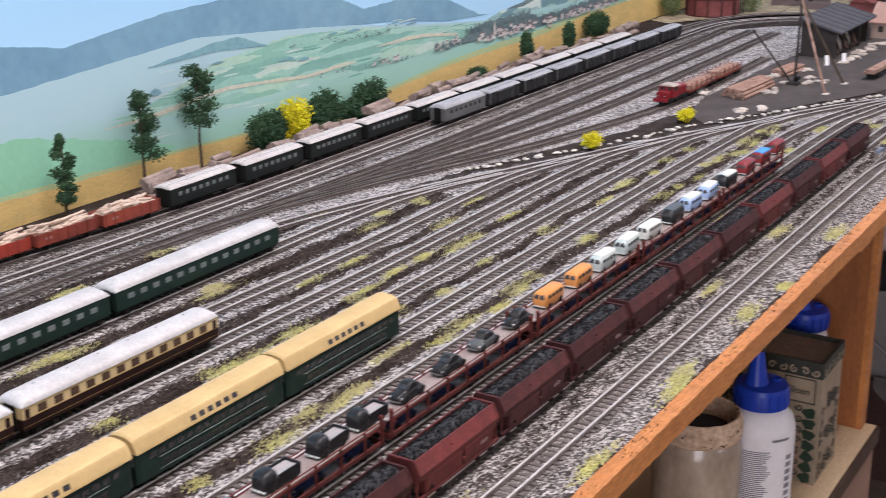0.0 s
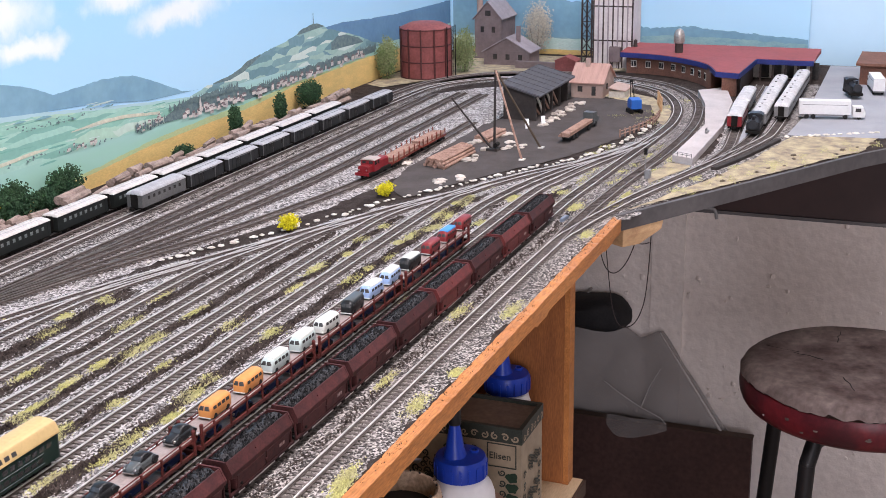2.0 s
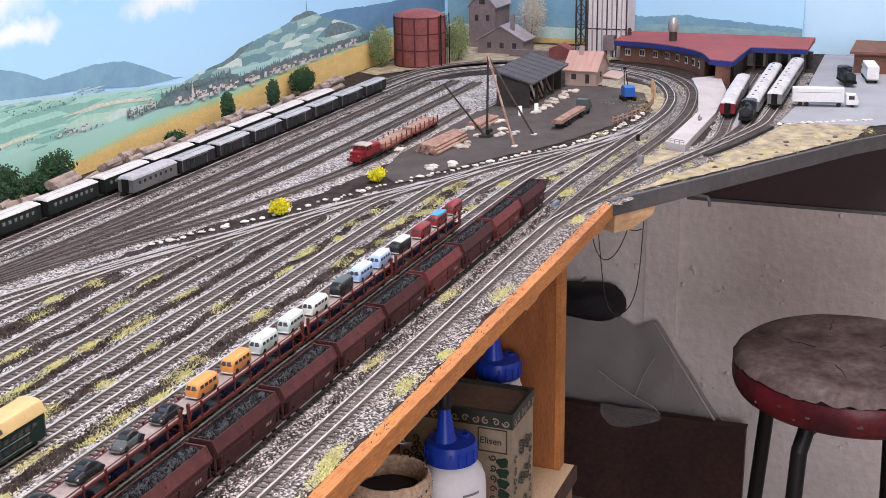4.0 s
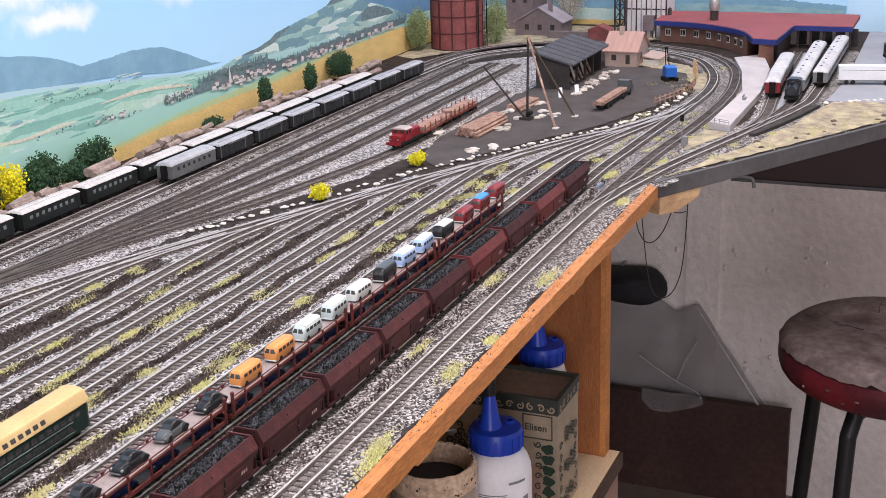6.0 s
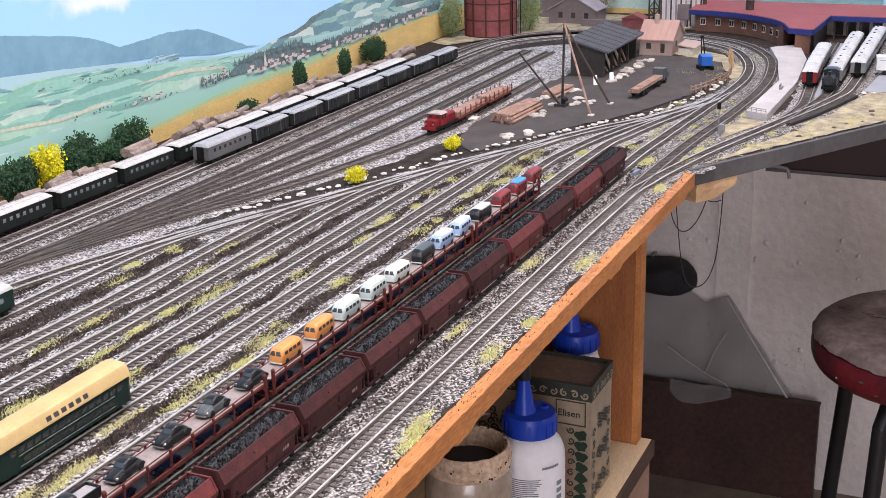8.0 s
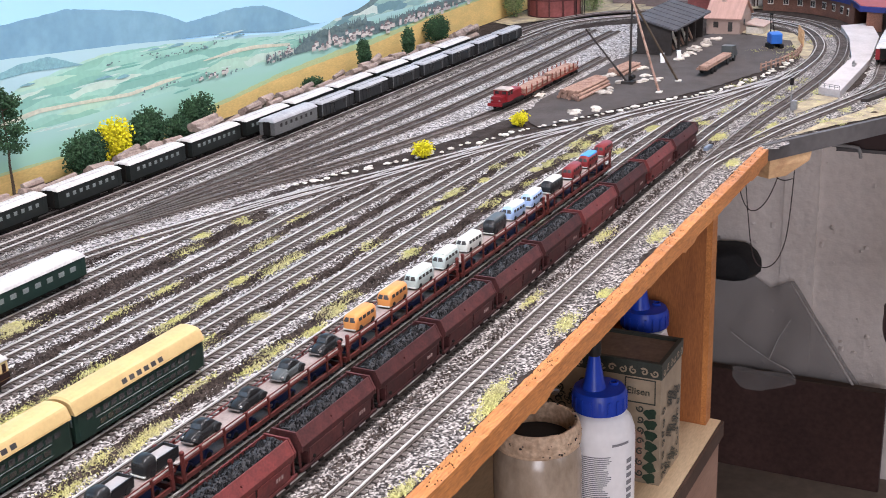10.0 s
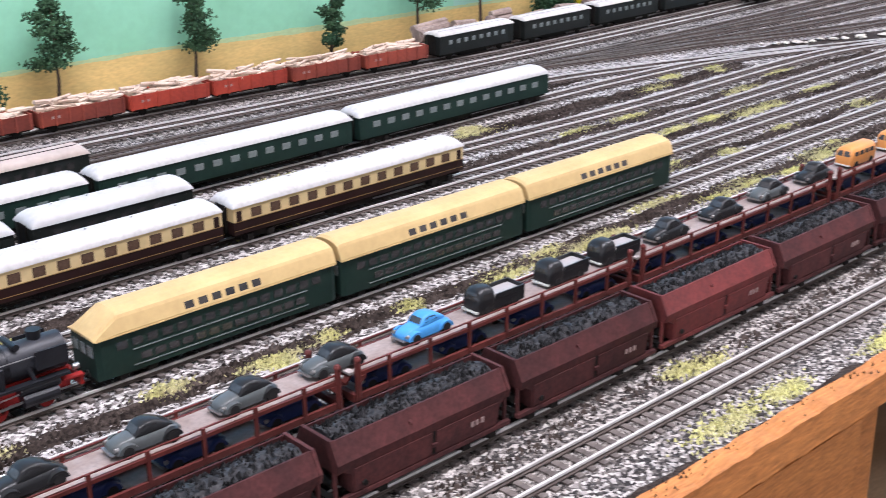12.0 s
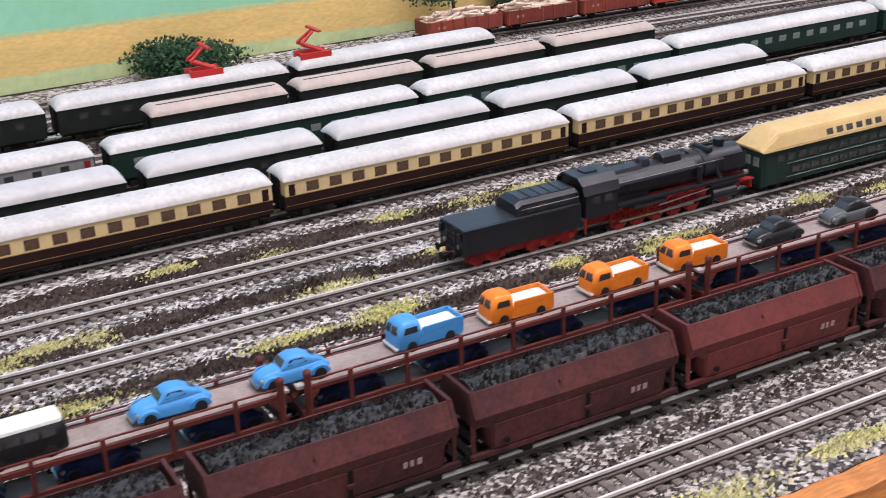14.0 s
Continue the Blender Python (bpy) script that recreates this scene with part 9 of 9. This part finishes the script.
wire("bracket", [(0.49, -0.020, 0.892), (0.49, -0.058, 0.8925), (0.49, -0.064, 0.889), (0.49, -0.065, 0.878)], 0.0022, M_GREYWAG, "grey bent metal bracket on the brown board", "bracket")

# ---- room things beside the table ----
solid("fascia_board", Bag().box(0.50, 0.518, -0.90, -0.030, 0.8880, G - 0.0175), M_FASCIA, "dark brown board hanging under the station", "board", kind="structure")
solid("fascia_lip", Bag().box(0.496, 0.520, -0.90, -0.034, 0.8835, 0.8878), M_GREYEDGE, "grey lower lip of the brown board", "trim", kind="structure")
solid("wall_pillar", Bag().box(1.084, 1.0895, 0.085, 0.145, FLOOR, G - 0.02), M_PLASTER, "plastered pipe casing on the wall", "wall", kind="structure")
panel = thing("leaning_panel", "dark red-brown wooden panel standing before the wall", "panel")
part("board", Bag().box(1.036, 1.052, -0.060, 0.42, FLOOR, 0.314), M_PANELWOOD, panel)
part("edge_band", Bag().box(1.0345, 1.0535, -0.0615, 0.42, 0.3142, 0.3165), M_EDGEDARK, panel)

film_m = mk("cloudy_plastic_film", (0.40, 0.385, 0.38), (0.30, 0.285, 0.28), 6, 0.28, grain=0.05)
film_m.node_tree.nodes["Principled BSDF"].inputs["Alpha"].default_value = 0.40
film = Bag()
ys, nz = np.linspace(0.34, -0.012, 34), 16
vs = []
for i, y in enumerate(ys):
    top = float(np.interp(y, [-0.012, 0.118, 0.157, 0.20, 0.34], [0.304, 0.494, 0.472, 0.497, 0.515]))
    for j in range(nz):
        t = j / (nz - 1)
        z = 0.285 + (top - 0.285) * t
        x = 1.066 + 0.008 * noise.noise(Vector((y * 11, z * 11, 2))) + 0.006 * abs(math.sin(y * 30 + z * 17)) - 0.008 * (1 - t)
        vs.append((x, y, z))
film.add(vs, [(i * nz + j, (i + 1) * nz + j, (i + 1) * nz + j + 1, i * nz + j + 1) for i in range(len(ys) - 1) for j in range(nz - 1)])
film_t = thing("plastic_film", "crumpled cloudy plastic film hanging at the wall", "plastic film")
sheet_ob = part("sheet", film, film_m, film_t, smooth=True)
md = sheet_ob.modifiers.new("thickness", "SOLIDIFY")
md.thickness = 0.0006
# pale opaque tube paints the highlight streak along the film's fold
part("fold", Bag().tube((1.054, 0.118, 0.493), (1.050, -0.010, 0.302), 0.0010, 0.0024, 8), mk("film_fold_highlight", (0.50, 0.475, 0.46), None, 10, 0.3), film_t, "folded rim with its highlight in the colour")
CREASES = [[(1.044, 0.1471, 0.3444), (1.044, 0.1327, 0.3875), (1.044, 0.1135, 0.4248)], [(1.044, 0.2184, 0.3866), (1.044, 0.1911, 0.3679), (1.044, 0.1471, 0.3429), (1.044, 0.1099, 0.3275), (1.044, 0.0905, 0.3043)]]
# creases take a paler colour in place of their highlight
M_CREASE = mk("film_crease_highlight", (0.46, 0.44, 0.43), None, 10, 0.3)
for pts in CREASES:
    b = Bag()
    for p, q in zip(pts, pts[1:]):
        b.tube(p, q, 0.0009, n=6)
    part("crease", b, M_CREASE, film_t, "crease in the film with its glint in the colour")
flap = Bag()
vs = []
for i, y in enumerate(np.linspace(0.095, 0.21, 14)):
    for j in range(6):
        t = j / 5
        low = float(np.interp(y, [0.095, 0.12, 0.16, 0.19, 0.21], [0.309, 0.300, 0.283, 0.286, 0.306]))
        vs.append((1.031 + 0.003 * math.sin(y * 90 + t * 3) - 0.002 * (1 - t), y, low + (0.326 - low) * t))
flap.add(vs, [(i * 6 + j, (i + 1) * 6 + j, (i + 1) * 6 + j + 1, i * 6 + j + 1) for i in range(13) for j in range(5)])
part("flap", flap, film_m, film_t, "pale torn flap over the panel", smooth=True)

bagm = mk("black_cloth", (0.012, 0.012, 0.014), (0.020, 0.020, 0.022), 25, 0.7, 0.001)
b = Bag()
rings = []
for x, ry, rz, cy, cz in ((1.086, 0.05, 0.018, 0.265, 0.523), (1.075, 0.085, 0.029, 0.262, 0.524), (1.045, 0.090, 0.031, 0.262, 0.525), (1.012, 0.082, 0.028, 0.266, 0.525), (0.998, 0.04, 0.016, 0.266, 0.525)):
    rings.append([(x, cy + ry * math.cos(t) * (1 - 0.25 * math.sin(t * 3) * 0.3), cz + rz * math.sin(t) * (1 - 0.28 * math.cos(t)) + 0.004 * math.sin(3 * t)) for t in np.linspace(0, 2 * math.pi, 22, endpoint=False)])
b.loft(rings)
solid("black_bag", b, bagm, "black cloth bag hanging on the wall", "bag", smooth=True)
solid("wall_hook", Bag().tube((1.06, 0.26, 0.545), (1.09, 0.26, 0.552), 0.003, n=8), M_STEEL, "steel hook that holds the black bag", "hook")
solid("dark_post", Bag().box(0.70, 0.74, 0.205, 0.26, FLOOR, 0.52), M_BLACKTIP, "black post beside the panel", "post")

# stool
M_SEAT = mk("worn_red_vinyl", (0.120, 0.014, 0.019), (0.045, 0.010, 0.014), 14, 0.34, 0.0004, fine=120, grain=0.15)
M_SEATTOP = mk("dusty_worn_seat_top", (0.050, 0.031, 0.029), (0.155, 0.122, 0.110), 14, 0.75, 0.0006, fine=90, grain=0.25)
st = thing("stool", "worn dark red vinyl stool with black tube legs", "stool", at=Matrix.Translation((0.417, -0.262, 0)) @ Matrix.Diagonal((0.93, 0.93, 1, 1)))
SH = 0.727
part("cushion", Bag().turned([(0.138, SH - 0.052), (0.144, SH - 0.051), (0.149, SH - 0.0475), (0.153, SH - 0.042), (0.1555, SH - 0.035), (0.1565, SH - 0.027), (0.1560, SH - 0.019), (0.1540, SH - 0.011), (0.1505, SH - 0.005), (0.143, SH - 0.0005)], 72), M_SEAT, st, "red vinyl cushion side", smooth=True)
rnd = random.Random(3)
tp = Bag()
rings = []
for r_, dz in ((0.1550, -0.0100), (0.1520, -0.0045), (0.1450, 0.0012), (0.136, 0.0042), (0.115, 0.0046), (0.085, 0.0042), (0.05, 0.0036), (0.015, 0.0034)):
    ring_ = []
    for a in np.linspace(0, 2 * math.pi, 180, endpoint=False):
        c, q = math.cos(a), math.sin(a)
        rag = noise.noise(Vector((c * 9, q * 9, 1))) + 0.7 * noise.noise(Vector((c * 31, q * 31, 4)))
        edge = rag if r_ > 0.154 else 0.25 * rag if r_ > 0.15 else 0
        ring_.append((r_ * (1.006 + 0.004 * edge) * c, r_ * (1.006 + 0.004 * edge) * q, SH + dz + 0.0045 * edge + 0.0020 * noise.noise(Vector((r_ * c * 14, r_ * q * 14, 7)))))
    rings.append(ring_)
tp.loft(rings)
part("seat_top", tp, M_SEATTOP, st, "dusty scuffed seat top", smooth=True)
for k in range(7):
    a, q = rnd.uniform(0, 6.3), rnd.uniform(0.02, 0.11)
    w = rnd.uniform(0, 3.1)
    crack = Bag()
    pts = [(q * math.cos(a) + t * 0.011 * math.cos(w) + rnd.uniform(-0.002, 0.002), q * math.sin(a) + t * 0.011 * math.sin(w) + rnd.uniform(-0.002, 0.002)) for t in range(-2, 3)]
    pts = [(x, y, SH + 0.0040 + 0.0020 * noise.noise(Vector((x * 14, y * 14, 7)))) for x, y in pts]
    for p, p2 in zip(pts, pts[1:]):
        crack.tube(p, p2, 0.0008, n=6)
    part("crack", crack, M_SHADE_DARK, st, "dark crack in the seat top")
M_CHIP = mk("bare_scuff", (0.42, 0.37, 0.36), (0.30, 0.25, 0.25), 60, 0.7)
for k in range(26):
    a, z = rnd.uniform(0, 6.3), SH - rnd.uniform(0.016, 0.040)
    u, h_ = rnd.uniform(0.004, 0.012), rnd.uniform(0.0015, 0.0045)
    part("scuff", Bag().add([(0.1578 * math.cos(a + d / 0.157), 0.1578 * math.sin(a + d / 0.157), z + e) for d, e in ((-u / 2, 0), (-u / 6, -h_ / 2), (u / 3, -h_ / 3), (u / 2, h_ / 4), (u / 5, h_ / 2), (-u / 3, h_ / 3))], [(0, 1, 2, 3, 4, 5)]), M_CHIP if k % 3 == 0 else M_SEATTOP, st, "pale scuff" if k % 3 == 0 else "")
part("seat_plate", Bag().turned([(0.122, SH - 0.058), (0.132, SH - 0.052)], 40), M_BLACKTIP, st)
for k in range(4):
    a = math.pi / 4 + k * math.pi / 2 + 0.35
    c, s = math.cos(a), math.sin(a)
    leg = Bag()
    pts = [(0.07 * c, 0.07 * s, SH - 0.062), (0.108 * c, 0.108 * s, SH - 0.068), (0.122 * c, 0.122 * s, SH - 0.092), (0.165 * c, 0.165 * s, FLOOR)]
    for p, q in zip(pts, pts[1:]):
        leg.tube(p, q, 0.0105, n=14).blob(q, 0.0105, 12, 7)
    part("leg", leg, M_BLACKTIP, st, "black tubular leg", smooth=True)
ring = Bag()
for k in range(24):
    a, c = k * math.pi / 12, (k + 1) * math.pi / 12
    ring.tube((0.146 * math.cos(a), 0.146 * math.sin(a), 0.36), (0.146 * math.cos(c), 0.146 * math.sin(c), 0.36), 0.008, n=8)
part("foot_ring", ring, M_BLACKTIP, st)

# ---- glue and ballast crumbs stuck to the front lath ----
rnd = random.Random(44)
b = Bag()
for _ in range(1500):
    x = rnd.uniform(-1.3, 0.03)
    y = -0.0405 - abs(rnd.gauss(0, 0.0035))
    if y < -0.0494 or noise.noise(Vector((x * 22, 3, 1))) + rnd.uniform(-0.35, 0.35) < 0:
        continue
    q, a = rnd.uniform(0.0002, 0.0006), rnd.uniform(0, 6.3)
    b.add([(x + q * math.cos(a + t), y + q * math.sin(a + t), G + 0.0002) for t in (0, 2.1, 4.2)] + [(x, y, G + 0.0008 + q)], [(0, 1, 3), (1, 2, 3), (2, 0, 3)])
solid("lath_crumb", b, M_CRUMB, "dark crumbs stuck on the wooden lath", "crumbs", kind="stuff")
